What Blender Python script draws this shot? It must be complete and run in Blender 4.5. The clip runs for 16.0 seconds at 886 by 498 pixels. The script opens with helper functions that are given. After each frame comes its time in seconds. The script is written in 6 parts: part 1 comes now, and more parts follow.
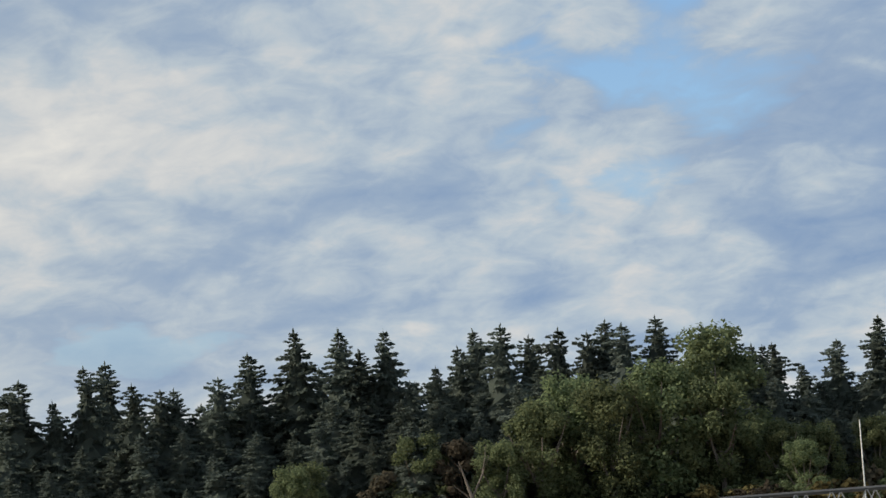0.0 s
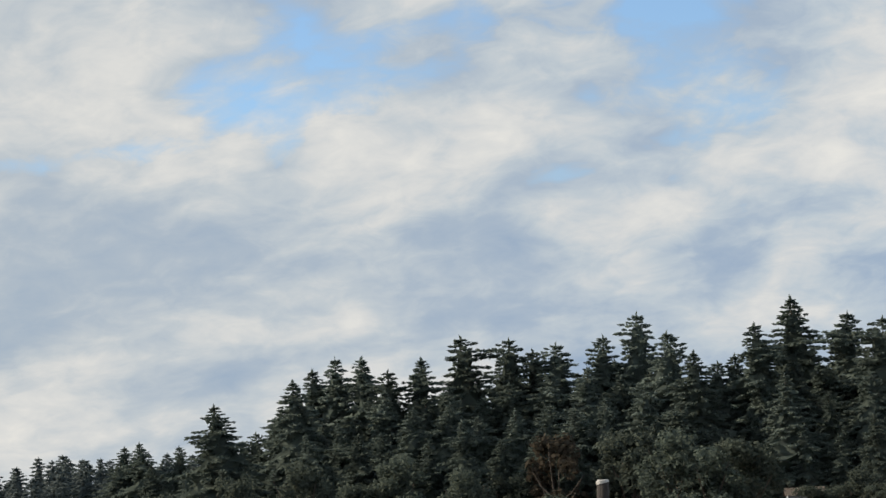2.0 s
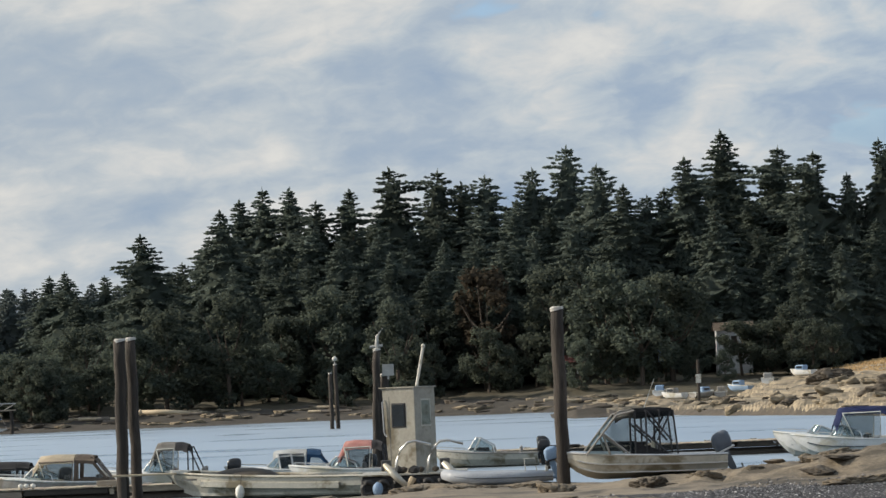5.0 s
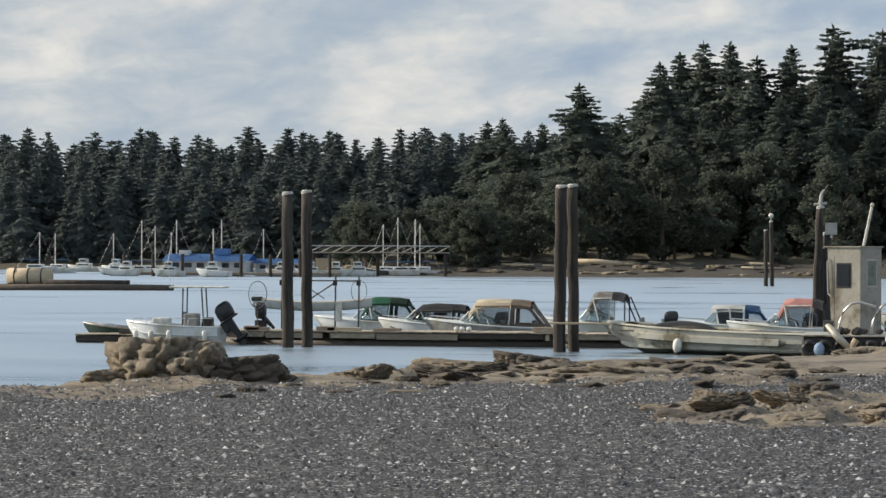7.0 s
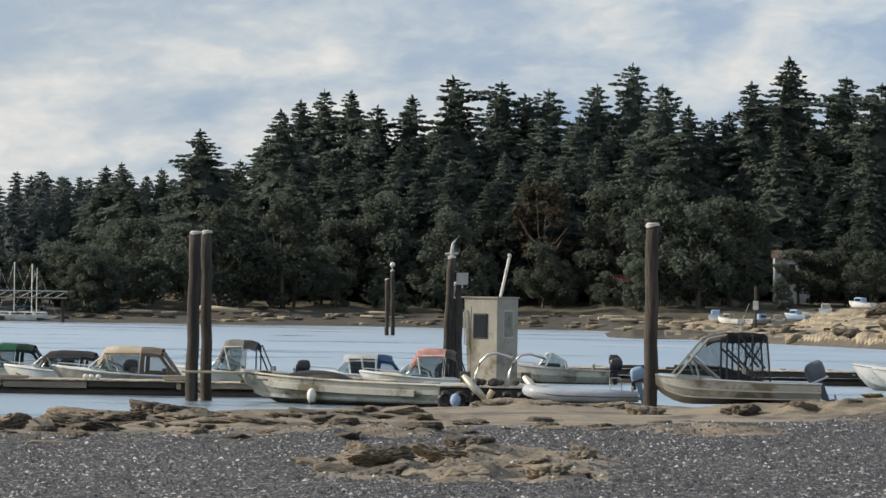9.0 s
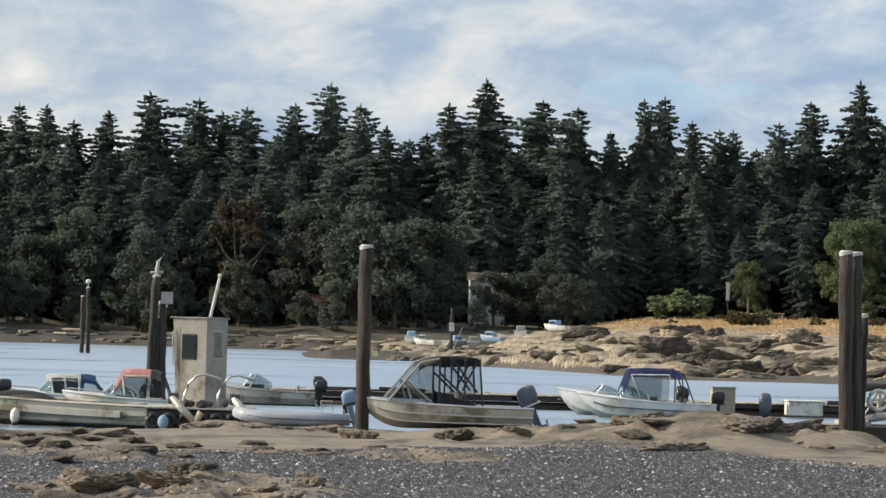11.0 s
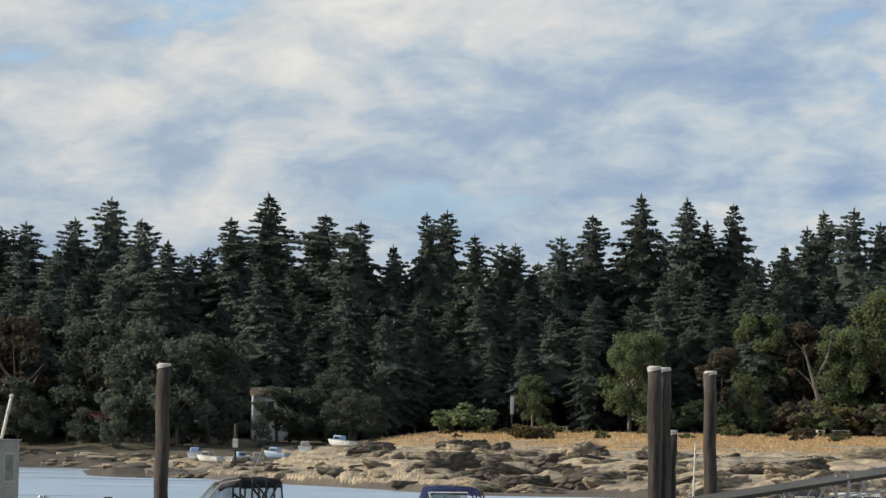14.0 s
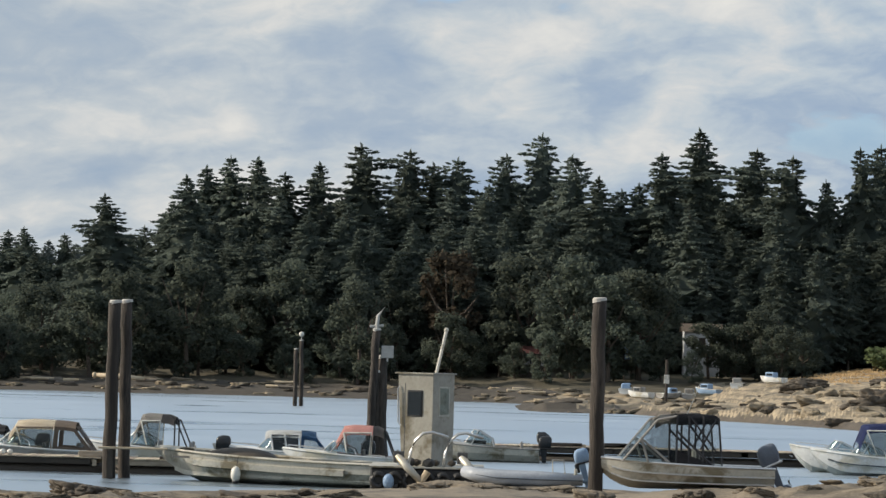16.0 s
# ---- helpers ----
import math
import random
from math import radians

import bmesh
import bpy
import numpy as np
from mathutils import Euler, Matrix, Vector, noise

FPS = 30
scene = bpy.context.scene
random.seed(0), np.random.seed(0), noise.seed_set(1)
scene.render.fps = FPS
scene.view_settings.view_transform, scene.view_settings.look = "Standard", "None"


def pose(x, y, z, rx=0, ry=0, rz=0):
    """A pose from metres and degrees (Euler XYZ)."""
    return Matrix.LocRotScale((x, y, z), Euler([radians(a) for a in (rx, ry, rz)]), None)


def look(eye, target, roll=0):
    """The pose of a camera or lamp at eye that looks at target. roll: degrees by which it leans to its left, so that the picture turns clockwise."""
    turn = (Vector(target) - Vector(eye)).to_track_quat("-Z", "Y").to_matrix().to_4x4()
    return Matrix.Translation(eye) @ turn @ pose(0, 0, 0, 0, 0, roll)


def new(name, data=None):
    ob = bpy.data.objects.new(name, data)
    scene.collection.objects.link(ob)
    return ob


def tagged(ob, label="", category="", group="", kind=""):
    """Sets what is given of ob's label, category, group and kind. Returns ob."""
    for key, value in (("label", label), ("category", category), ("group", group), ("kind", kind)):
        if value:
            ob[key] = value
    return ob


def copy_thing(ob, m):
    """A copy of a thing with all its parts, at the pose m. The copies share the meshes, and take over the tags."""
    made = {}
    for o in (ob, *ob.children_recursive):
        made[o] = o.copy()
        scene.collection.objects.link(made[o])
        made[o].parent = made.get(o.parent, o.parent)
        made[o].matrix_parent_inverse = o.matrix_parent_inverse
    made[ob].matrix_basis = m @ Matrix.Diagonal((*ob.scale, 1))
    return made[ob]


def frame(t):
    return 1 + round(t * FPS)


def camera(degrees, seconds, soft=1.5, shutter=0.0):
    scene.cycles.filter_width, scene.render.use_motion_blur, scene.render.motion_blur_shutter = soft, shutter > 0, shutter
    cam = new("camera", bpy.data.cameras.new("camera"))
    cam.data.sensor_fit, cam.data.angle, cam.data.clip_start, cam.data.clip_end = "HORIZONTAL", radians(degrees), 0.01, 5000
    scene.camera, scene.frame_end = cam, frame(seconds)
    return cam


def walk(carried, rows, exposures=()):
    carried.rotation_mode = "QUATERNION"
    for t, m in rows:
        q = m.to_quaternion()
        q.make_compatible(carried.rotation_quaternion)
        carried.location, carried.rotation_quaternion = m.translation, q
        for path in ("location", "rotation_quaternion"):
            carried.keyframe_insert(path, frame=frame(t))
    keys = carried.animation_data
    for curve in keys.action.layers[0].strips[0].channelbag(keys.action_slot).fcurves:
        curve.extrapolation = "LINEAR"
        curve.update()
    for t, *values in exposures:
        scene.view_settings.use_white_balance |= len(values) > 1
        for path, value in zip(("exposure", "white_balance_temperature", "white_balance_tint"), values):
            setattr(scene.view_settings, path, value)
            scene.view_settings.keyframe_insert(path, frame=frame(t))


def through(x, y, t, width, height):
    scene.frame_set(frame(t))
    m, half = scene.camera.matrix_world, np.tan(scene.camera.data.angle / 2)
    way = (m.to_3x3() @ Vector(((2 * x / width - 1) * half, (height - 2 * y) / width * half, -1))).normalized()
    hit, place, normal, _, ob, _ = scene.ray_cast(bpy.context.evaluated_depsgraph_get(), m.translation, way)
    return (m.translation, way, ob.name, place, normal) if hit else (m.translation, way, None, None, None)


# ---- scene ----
cam = camera(16.52, 16.0, soft=1.5)


def go(x, y, z, yaw, pitch, lean):
    # a camera at x, y, z that looks yaw to the left of +y, pitch up, leaning to its left
    turn = Euler((radians(90 + pitch), 0, radians(yaw))).to_matrix().to_4x4()
    return Matrix.Translation((x, y, z)) @ turn @ pose(0, 0, 0, 0, 0, lean)


PATH = [
    (0.0, go(3.11, -6.86, 3.94, -13.193, 5.871, -4.512)),
    (0.5, go(2.84, -6.44, 3.91, -7.228, 6.934, -4.297)),
    (1.0, go(2.56, -6.03, 3.87, -0.768, 7.005, -3.520)),
    (1.5, go(2.29, -5.62, 3.84, 2.286, 6.222, -3.175)),
    (2.0, go(2.01, -5.20, 3.80, 2.886, 5.721, -2.810)),
    (2.5, go(1.78, -4.77, 3.77, 3.823, 6.270, -2.619)),
    (3.0, go(1.56, -4.35, 3.74, 1.896, 5.146, -2.785)),
    (3.2, go(1.47, -4.17, 3.73, 0.629, 4.521, -2.934)),
    (4.2, go(1.08, -3.28, 3.67, -2.000, 2.900, -2.750)),
    (5.3, go(0.93, -2.17, 3.63, 4.345, 2.295, -2.146)),
    (5.5, go(0.90, -1.97, 3.62, 6.410, 1.995, -1.999)),
    (6.0, go(0.83, -1.47, 3.60, 9.729, 0.722, -1.493)),
    (6.5, go(0.62, -1.10, 3.60, 9.660, -0.243, -0.499)),
    (7.0, go(0.41, -0.73, 3.60, 9.729, -0.052, 0.212)),
    (7.5, go(0.21, -0.37, 3.60, 8.873, 0.048, 0.828)),
    (8.0, go(-0.00, -0.00, 3.60, 7.352, 0.261, 1.054)),
    (8.5, go(-0.22, 0.28, 3.61, 4.783, 0.721, 1.040)),
    (9.0, go(-0.44, 0.56, 3.62, 2.498, 0.901, 0.876)),
    (9.2, go(-0.52, 0.67, 3.62, 1.651, 0.941, 0.938)),
    (11.3, go(-1.12, 1.76, 3.71, -4.812, 1.498, 1.770)),
    (11.5, go(-1.15, 1.86, 3.72, -6.126, 1.600, 1.923)),
    (12.0, go(-1.25, 2.11, 3.75, -9.919, 2.055, 2.120)),
    (12.5, go(-1.33, 2.46, 3.77, -12.554, 2.858, 2.033)),
    (13.0, go(-1.42, 2.82, 3.79, -13.055, 3.418, 1.521)),
    (13.5, go(-1.50, 3.17, 3.81, -11.843, 3.469, 1.090)),
    (14.0, go(-1.59, 3.52, 3.83, -7.403, 3.608, 1.093)),
    (14.2, go(-1.60, 3.67, 3.83, -4.540, 3.592, 1.111)),
    (14.5, go(-1.62, 3.88, 3.82, -0.426, 3.492, 1.194)),
    (15.0, go(-1.64, 4.24, 3.82, 2.363, 3.388, 1.175)),
    (15.5, go(-1.67, 4.61, 3.82, 2.111, 2.960, 1.201)),
    (16.0, go(-1.70, 4.97, 3.81, 0.629, 2.231, 1.499)),
]
EXPOSURES = [(0.0, -0.04), (0.5, -0.12), (1.0, -0.05), (1.5, -0.05), (2.0, 0.05), (2.5, -0.05), (3.0, -0.2), (4.2, -0.1), (5.5, 0.02), (6.0, -0.15), (6.5, 0.25), (7.0, 0.06), (8.0, 0.1), (8.5, 0.24), (9.0, 0.12), (11.5, 0.25), (12.5, 0.2), (13.0, 0.04), (14.0, 0.05), (14.5, -0.06), (16.0, 0.04)]
walk(cam, PATH, EXPOSURES)

# ---- sky, sun ----
SUN_AZ, SUN_EL = radians(82), radians(29)  # azimuth to the left of +y
world = bpy.data.worlds.new("sky")
scene.world = world
world.use_nodes = True


class Graph:
    """A short hand for node trees."""

    def __init__(self, tree):
        self.tree = tree
        tree.nodes.clear()

    def add(self, kind, inputs=None, **props):
        n = self.tree.nodes.new(kind)
        if kind == "ShaderNodeMix":
            n.data_type = "RGBA" if props.pop("rgba", False) else "FLOAT"
        if "operation" in props:
            n.operation = props["operation"]
        if "mode" in props:
            n.blend_type = props["mode"]
        if "dims" in props:
            n.noise_dimensions = props["dims"]
        if "feature" in props:
            n.feature = props["feature"]
        for key, value in (inputs or {}).items():
            slot = n.inputs[key]
            if isinstance(value, bpy.types.NodeSocket):
                self.tree.links.new(value, slot)
            else:
                slot.default_value = value
        return n

    def math(self, op, a, b=0.0, clamp=False):
        n = self.add("ShaderNodeMath", {0: a, 1: b}, operation=op)
        n.use_clamp = clamp
        return n.outputs[0]

    def ramp(self, fac, stops):
        n = self.add("ShaderNodeValToRGB", {"Fac": fac})
        e = n.color_ramp.elements
        while len(e) < len(stops):
            e.new(0.5)
        for one, (at, colour) in zip(e, stops):
            one.position, one.color = at, (*colour, 1) if len(colour) == 3 else colour
        return n.outputs[0]

    def mix(self, fac, a, b, mode="MIX"):
        n = self.add("ShaderNodeMix", {0: fac, 6: a, 7: b}, rgba=True, mode=mode)
        return n.outputs[2]

    def noise(self, vector, scale, detail=4.0, rough=0.55, distort=0.0):
        n = self.add("ShaderNodeTexNoise", {"Vector": vector, "Scale": scale, "Detail": detail, "Roughness": rough, "Distortion": distort})
        return n.outputs["Fac"]


g = Graph(world.node_tree)
sky = g.add("ShaderNodeTexSky")
sky.sky_type, sky.sun_disc = "NISHITA", False
sky.sun_elevation, sky.sun_rotation = SUN_EL, -SUN_AZ
sky.air_density, sky.dust_density, sky.ozone_density = 1.0, 0.6, 2.0
way = g.add("ShaderNodeTexCoord").outputs["Generated"]
axis = g.add("ShaderNodeSeparateXYZ", {0: way})
# a layer of cloud seen from below: flatter and closer together towards the horizon
raised = g.math("ADD", g.math("ABSOLUTE", g.math("SUBTRACT", axis.outputs[2], g.math("MULTIPLY", axis.outputs[0], 0.05))), 0.38)
layer = g.add("ShaderNodeCombineXYZ", {0: g.math("DIVIDE", axis.outputs[0], raised), 1: g.math("DIVIDE", axis.outputs[1], raised), 2: 0.37}).outputs[0]
big = g.noise(layer, 3.0, 3.0, 0.5, 0.3)
mid = g.noise(layer, 9.5, 5.0, 0.5, 0.4)
fine = g.noise(layer, 28.0, 5.0, 0.6, 0.5)
cover = g.math("ADD", g.math("MULTIPLY", big, 0.66), g.math("ADD", g.math("MULTIPLY", mid, 0.42), g.math("MULTIPLY", fine, 0.12)))
closed = g.math("SUBTRACT", 1.0, g.math("DIVIDE", g.math("ABSOLUTE", axis.outputs[2]), 0.13), True)
amount = g.math("ADD", g.ramp(cover, [(0.45, (0, 0, 0)), (0.53, (1, 1, 1))]), g.math("MULTIPLY", closed, 1.6), True)
shade_noise = g.noise(layer, 4.6, 4.0, 0.5, 0.4)
lit = g.math("ADD", g.math("MULTIPLY", shade_noise, 0.36), g.math("ADD", g.math("MULTIPLY", mid, 0.44), g.math("MULTIPLY", fine, 0.20)))
sunward = g.math("ADD", g.math("MULTIPLY", axis.outputs[0], -2.2), 0.55, True)
grey = g.ramp(lit, [(0.36, (0.38, 0.47, 0.575)), (0.46, (0.46, 0.53, 0.60)), (0.53, (0.57, 0.615, 0.645)), (0.59, (0.70, 0.71, 0.70)), (0.67, (0.84, 0.82, 0.77))])
cool = g.ramp(lit, [(0.36, (0.25, 0.37, 0.57)), (0.46, (0.36, 0.47, 0.62)), (0.53, (0.52, 0.61, 0.69)), (0.59, (0.69, 0.71, 0.72)), (0.67, (0.84, 0.83, 0.79))])
cloud = g.mix(sunward, cool, grey)
blue = g.mix(1.0, sky.outputs[0], (0.132, 0.148, 0.168, 1), "MULTIPLY")
whole = g.mix(amount, blue, cloud)
g.add("ShaderNodeOutputWorld", {"Surface": g.add("ShaderNodeBackground", {"Color": whole, "Strength": 0.92}).outputs[0]})

sun = new("sun", bpy.data.lights.new("sun", "SUN"))
sun.data.energy, sun.data.angle, sun.data.color = 5.0, radians(0.8), (1.0, 0.89, 0.73)
toward = Vector((-math.sin(SUN_AZ) * math.cos(SUN_EL), math.cos(SUN_AZ) * math.cos(SUN_EL), math.sin(SUN_EL)))
sun.matrix_world = look(toward * 500, (0, 0, 0))

# ---- materials ----


def surf(name, low, high, scale=1.0, rough=0.7, metal=0.0, bump=0.0, grain=8.0, stain=None, stain_scale=0.4, vary=0.0, flat_axis=None, spread=0.25):
    """A procedural surface: two colours mixed by coarse and fine noise, a stain with its own shape, relief from the grain."""
    m = bpy.data.materials.new(name)
    m.use_nodes = True
    g = Graph(m.node_tree)
    where = g.add("ShaderNodeNewGeometry").outputs["Position"]
    if flat_axis:
        where = g.add("ShaderNodeVectorMath", {0: where, 1: flat_axis}, operation="MULTIPLY").outputs[0]
    coarse, small = g.noise(where, scale, 5.0, 0.6), g.noise(where, scale * grain, 3.0, 0.6)
    fac = g.math("ADD", g.math("MULTIPLY", coarse, 0.6), g.math("MULTIPLY", small, 0.4))
    colour = g.ramp(fac, [(0.5 - spread, low), (0.5 + spread, high)])
    if stain:
        mask = g.ramp(g.noise(where, stain_scale, 5.0, 0.65, 0.4), [(0.5, (0, 0, 0)), (0.62, (1, 1, 1))])
        colour = g.mix(mask, colour, (*stain, 1))
    if vary:
        rnd = g.add("ShaderNodeObjectInfo").outputs["Random"]
        hsv = g.add("ShaderNodeHueSaturation", {"Color": colour, "Value": g.math("ADD", g.math("MULTIPLY", rnd, 2 * vary), 1 - vary),
                                               "Hue": g.math("ADD", g.math("MULTIPLY", rnd, 0.03), 0.485)})
        colour = hsv.outputs[0]
    inputs = {"Base Color": colour, "Roughness": rough, "Metallic": metal}
    if bump:
        b = g.add("ShaderNodeBump", {"Height": fac, "Strength": min(1.0, bump), "Distance": 0.02 + 0.05 * bump})
        inputs["Normal"] = b.outputs[0]
    p = g.add("ShaderNodeBsdfPrincipled", inputs)
    g.add("ShaderNodeOutputMaterial", {"Surface": p.outputs[0]})
    return m


def leaves(name, low, high, through=0.25):
    """Foliage: differs from tree to tree and from clump to clump, lets a little light through."""
    m = bpy.data.materials.new(name)
    m.use_nodes = True
    g = Graph(m.node_tree)
    geo = g.add("ShaderNodeNewGeometry")
    rnd = g.add("ShaderNodeObjectInfo").outputs["Random"]
    patch = g.noise(geo.outputs["Position"], 0.35, 4.0, 0.6)
    fac = g.math("ADD", g.math("MULTIPLY", patch, 0.55), g.math("MULTIPLY", geo.outputs["Random Per Island"], 0.45))
    colour = g.ramp(fac, [(0.25, low), (0.75, high)])
    hsv = g.add("ShaderNodeHueSaturation", {"Color": colour, "Value": g.math("ADD", g.math("MULTIPLY", rnd, 0.5), 0.75),
                                           "Hue": g.math("ADD", g.math("MULTIPLY", rnd, 0.03), 0.485)})
    d = g.add("ShaderNodeBsdfDiffuse", {"Color": hsv.outputs[0]})
    t = g.add("ShaderNodeBsdfTranslucent", {"Color": hsv.outputs[0]})
    mixed = g.add("ShaderNodeMixShader", {0: through, 1: d.outputs[0], 2: t.outputs[0]})
    g.add("ShaderNodeOutputMaterial", {"Surface": mixed.outputs[0]})
    return m


def glassy(name, tint=(0.75, 0.85, 0.85), clear=0.6):
    m = bpy.data.materials.new(name)
    m.use_nodes = True
    g = Graph(m.node_tree)
    gloss = g.add("ShaderNodeBsdfPrincipled", {"Base Color": (0.03, 0.04, 0.05, 1), "Roughness": 0.05, "Specular IOR Level": 0.8})
    clear_way = g.add("ShaderNodeBsdfTransparent", {"Color": (*tint, 1)})
    mixed = g.add("ShaderNodeMixShader", {0: clear, 1: gloss.outputs[0], 2: clear_way.outputs[0]})
    g.add("ShaderNodeOutputMaterial", {"Surface": mixed.outputs[0]})
    return m


def water_surface():
    m = bpy.data.materials.new("sea_water")
    m.use_nodes = True
    g = Graph(m.node_tree)
    where = g.add("ShaderNodeNewGeometry").outputs["Position"]
    wide = g.add("ShaderNodeVectorMath", {0: where, 1: (0.5, 1.0, 1.0)}, operation="MULTIPLY").outputs[0]
    ripple = g.noise(wide, 1.3, 4.0, 0.6, 0.3)
    calm = g.noise(g.add("ShaderNodeVectorMath", {0: where, 1: (0.03, 0.10, 1.0)}, operation="MULTIPLY").outputs[0], 1.0, 5.0, 0.65, 0.6)
    b = g.add("ShaderNodeBump", {"Height": ripple, "Strength": 0.42, "Distance": 0.14})
    rough = g.ramp(calm, [(0.33, (0.21, 0.21, 0.21)), (0.44, (0.34, 0.34, 0.34)), (0.7, (0.46, 0.46, 0.46))])
    shine = g.add("ShaderNodeBsdfGlossy", {"Color": (0.74, 0.83, 0.92, 1), "Roughness": rough, "Normal": b.outputs[0]})
    shine.distribution = "MULTI_GGX"
    deep = g.add("ShaderNodeBsdfDiffuse", {"Color": (0.03, 0.06, 0.075, 1)})
    edge = g.add("ShaderNodeFresnel", {"IOR": 1.33})
    mixed = g.add("ShaderNodeMixShader", {0: edge.outputs[0], 1: deep.outputs[0], 2: shine.outputs[0]})
    g.add("ShaderNodeOutputMaterial", {"Surface": mixed.outputs[0]})
    return m


def gravel_surface():
    """Dark shell gravel: small stones, each with its own grey, pale broken shells among them."""
    m = bpy.data.materials.new("shell_gravel")
    m.use_nodes = True
    g = Graph(m.node_tree)
    where = g.add("ShaderNodeNewGeometry").outputs["Position"]
    stones = g.add("ShaderNodeTexVoronoi", {"Vector": where, "Scale": 19.0})
    tone = g.add("ShaderNodeSeparateColor", {0: stones.outputs["Color"]}).outputs[0]
    grey = g.ramp(tone, [(0.0, (0.006, 0.006, 0.007)), (0.42, (0.020, 0.020, 0.023)), (0.74, (0.056, 0.054, 0.059)), (0.88, (0.14, 0.136, 0.14)), (0.95, (0.60, 0.59, 0.58))])
    patch = g.noise(where, 0.25, 5.0, 0.65, 0.6)
    sandy = g.ramp(patch, [(0.46, (0, 0, 0)), (0.66, (1, 1, 1))])
    colour = g.mix(g.math("MULTIPLY", sandy, 0.22), grey, (0.135, 0.118, 0.098, 1))
    fine_grain = g.noise(where, 30.0, 2.0, 0.6)
    colour = g.mix(0.15, colour, g.ramp(fine_grain, [(0.35, (0.02, 0.02, 0.022)), (0.7, (0.13, 0.125, 0.12))]))
    b = g.add("ShaderNodeBump", {"Height": stones.outputs["Distance"], "Strength": 1.0, "Distance": 0.09})
    p = g.add("ShaderNodeBsdfPrincipled", {"Base Color": colour, "Roughness": 0.75, "Normal": b.outputs[0]})
    g.add("ShaderNodeOutputMaterial", {"Surface": p.outputs[0]})
    return m


def pebble_surface():
    m = bpy.data.materials.new("pebble_mix")
    m.use_nodes = True
    g = Graph(m.node_tree)
    geo = g.add("ShaderNodeNewGeometry")
    colour = g.ramp(geo.outputs["Random Per Island"], [(0.0, (0.012, 0.012, 0.014)), (0.5, (0.048, 0.046, 0.050)), (0.86, (0.11, 0.105, 0.106)), (0.95, (0.34, 0.33, 0.32)), (1.0, (0.60, 0.59, 0.57))])
    p = g.add("ShaderNodeBsdfPrincipled", {"Base Color": colour, "Roughness": 0.5})
    g.add("ShaderNodeOutputMaterial", {"Surface": p.outputs[0]})
    return m


PEBBLE = pebble_surface()
WATER, GRAVEL = water_surface(), gravel_surface()
SAND = surf("wet_sand", (0.12, 0.104, 0.082), (0.29, 0.238, 0.172), 0.7, 0.8, bump=0.5, grain=14, stain=(0.075, 0.065, 0.052), stain_scale=0.45, spread=0.18)
STONE = surf("sandstone", (0.060, 0.052, 0.043), (0.31, 0.252, 0.178), 1.3, 0.85, bump=1.0, grain=7, stain=(0.085, 0.07, 0.05), stain_scale=0.6, spread=0.2)
SHELF = surf("weathered_sandstone", (0.085, 0.075, 0.06), (0.48, 0.39, 0.265), 0.35, 0.9, bump=1.0, grain=6, stain=(0.09, 0.08, 0.06), stain_scale=0.22, flat_axis=(0.5, 1, 3), spread=0.2)
WEED = surf("weedy_rock", (0.026, 0.024, 0.02), (0.135, 0.108, 0.08), 0.8, 0.8, bump=0.8, grain=7)
STRAW = surf("dry_grass", (0.26, 0.175, 0.09), (0.46, 0.315, 0.165), 0.5, 0.95, bump=0.8, grain=12, stain=(0.26, 0.18, 0.09), stain_scale=0.12)
FOREST = surf("forest_floor", (0.03, 0.028, 0.018), (0.09, 0.075, 0.045), 0.4, 0.95, bump=0.6)
MUDROCK = surf("dark_shore_rock", (0.016, 0.015, 0.013), (0.085, 0.07, 0.054), 0.5, 0.9, bump=1.0, grain=6, stain=(0.055, 0.048, 0.038), stain_scale=0.5)
BED = surf("sea_bed", (0.05, 0.045, 0.035), (0.12, 0.10, 0.07), 0.3, 0.9)
BARK = surf("bark", (0.045, 0.035, 0.028), (0.14, 0.11, 0.085), 1.5, 0.9, bump=0.8, flat_axis=(1, 1, 0.2))
PALE_BARK = surf("grey_bark", (0.08, 0.07, 0.058), (0.22, 0.19, 0.16), 1.5, 0.9, bump=0.6, flat_axis=(1, 1, 0.2))
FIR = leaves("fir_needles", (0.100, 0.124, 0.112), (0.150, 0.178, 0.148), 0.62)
# paler, bluer copy of the fir needles: distance haze put into the colour
HAZY_FIR = leaves("far_fir_needles", (0.135, 0.165, 0.170), (0.195, 0.225, 0.215), 0.6)
OAK = leaves("oak_leaves", (0.095, 0.125, 0.070), (0.215, 0.25, 0.130), 0.55)
MADRONE = leaves("madrone_leaves", (0.080, 0.098, 0.085), (0.135, 0.155, 0.118), 0.55)
HAY = leaves("dry_grass_blades", (0.38, 0.26, 0.14), (0.62, 0.44, 0.25), 0.35)
RUST = leaves("browned_leaves", (0.062, 0.058, 0.046), (0.125, 0.105, 0.075), 0.45)
SCRUB = leaves("yellow_scrub", (0.065, 0.06, 0.03), (0.20, 0.165, 0.075), 0.3)
PILE = surf("creosoted_timber", (0.008, 0.007, 0.006), (0.105, 0.085, 0.070), 6.0, 0.85, bump=1.0, grain=5, flat_axis=(1, 1, 0.10), stain=(0.028, 0.022, 0.018), stain_scale=2.2, spread=0.17)
PILE_TOP = surf("weathered_pile_cap", (0.3, 0.29, 0.27), (0.62, 0.6, 0.56), 5, 0.8, bump=0.4)
PLANK = surf("grey_planks", (0.22, 0.18, 0.135), (0.52, 0.44, 0.34), 1.6, 0.85, bump=0.6, flat_axis=(0.3, 1, 1), vary=0.25)
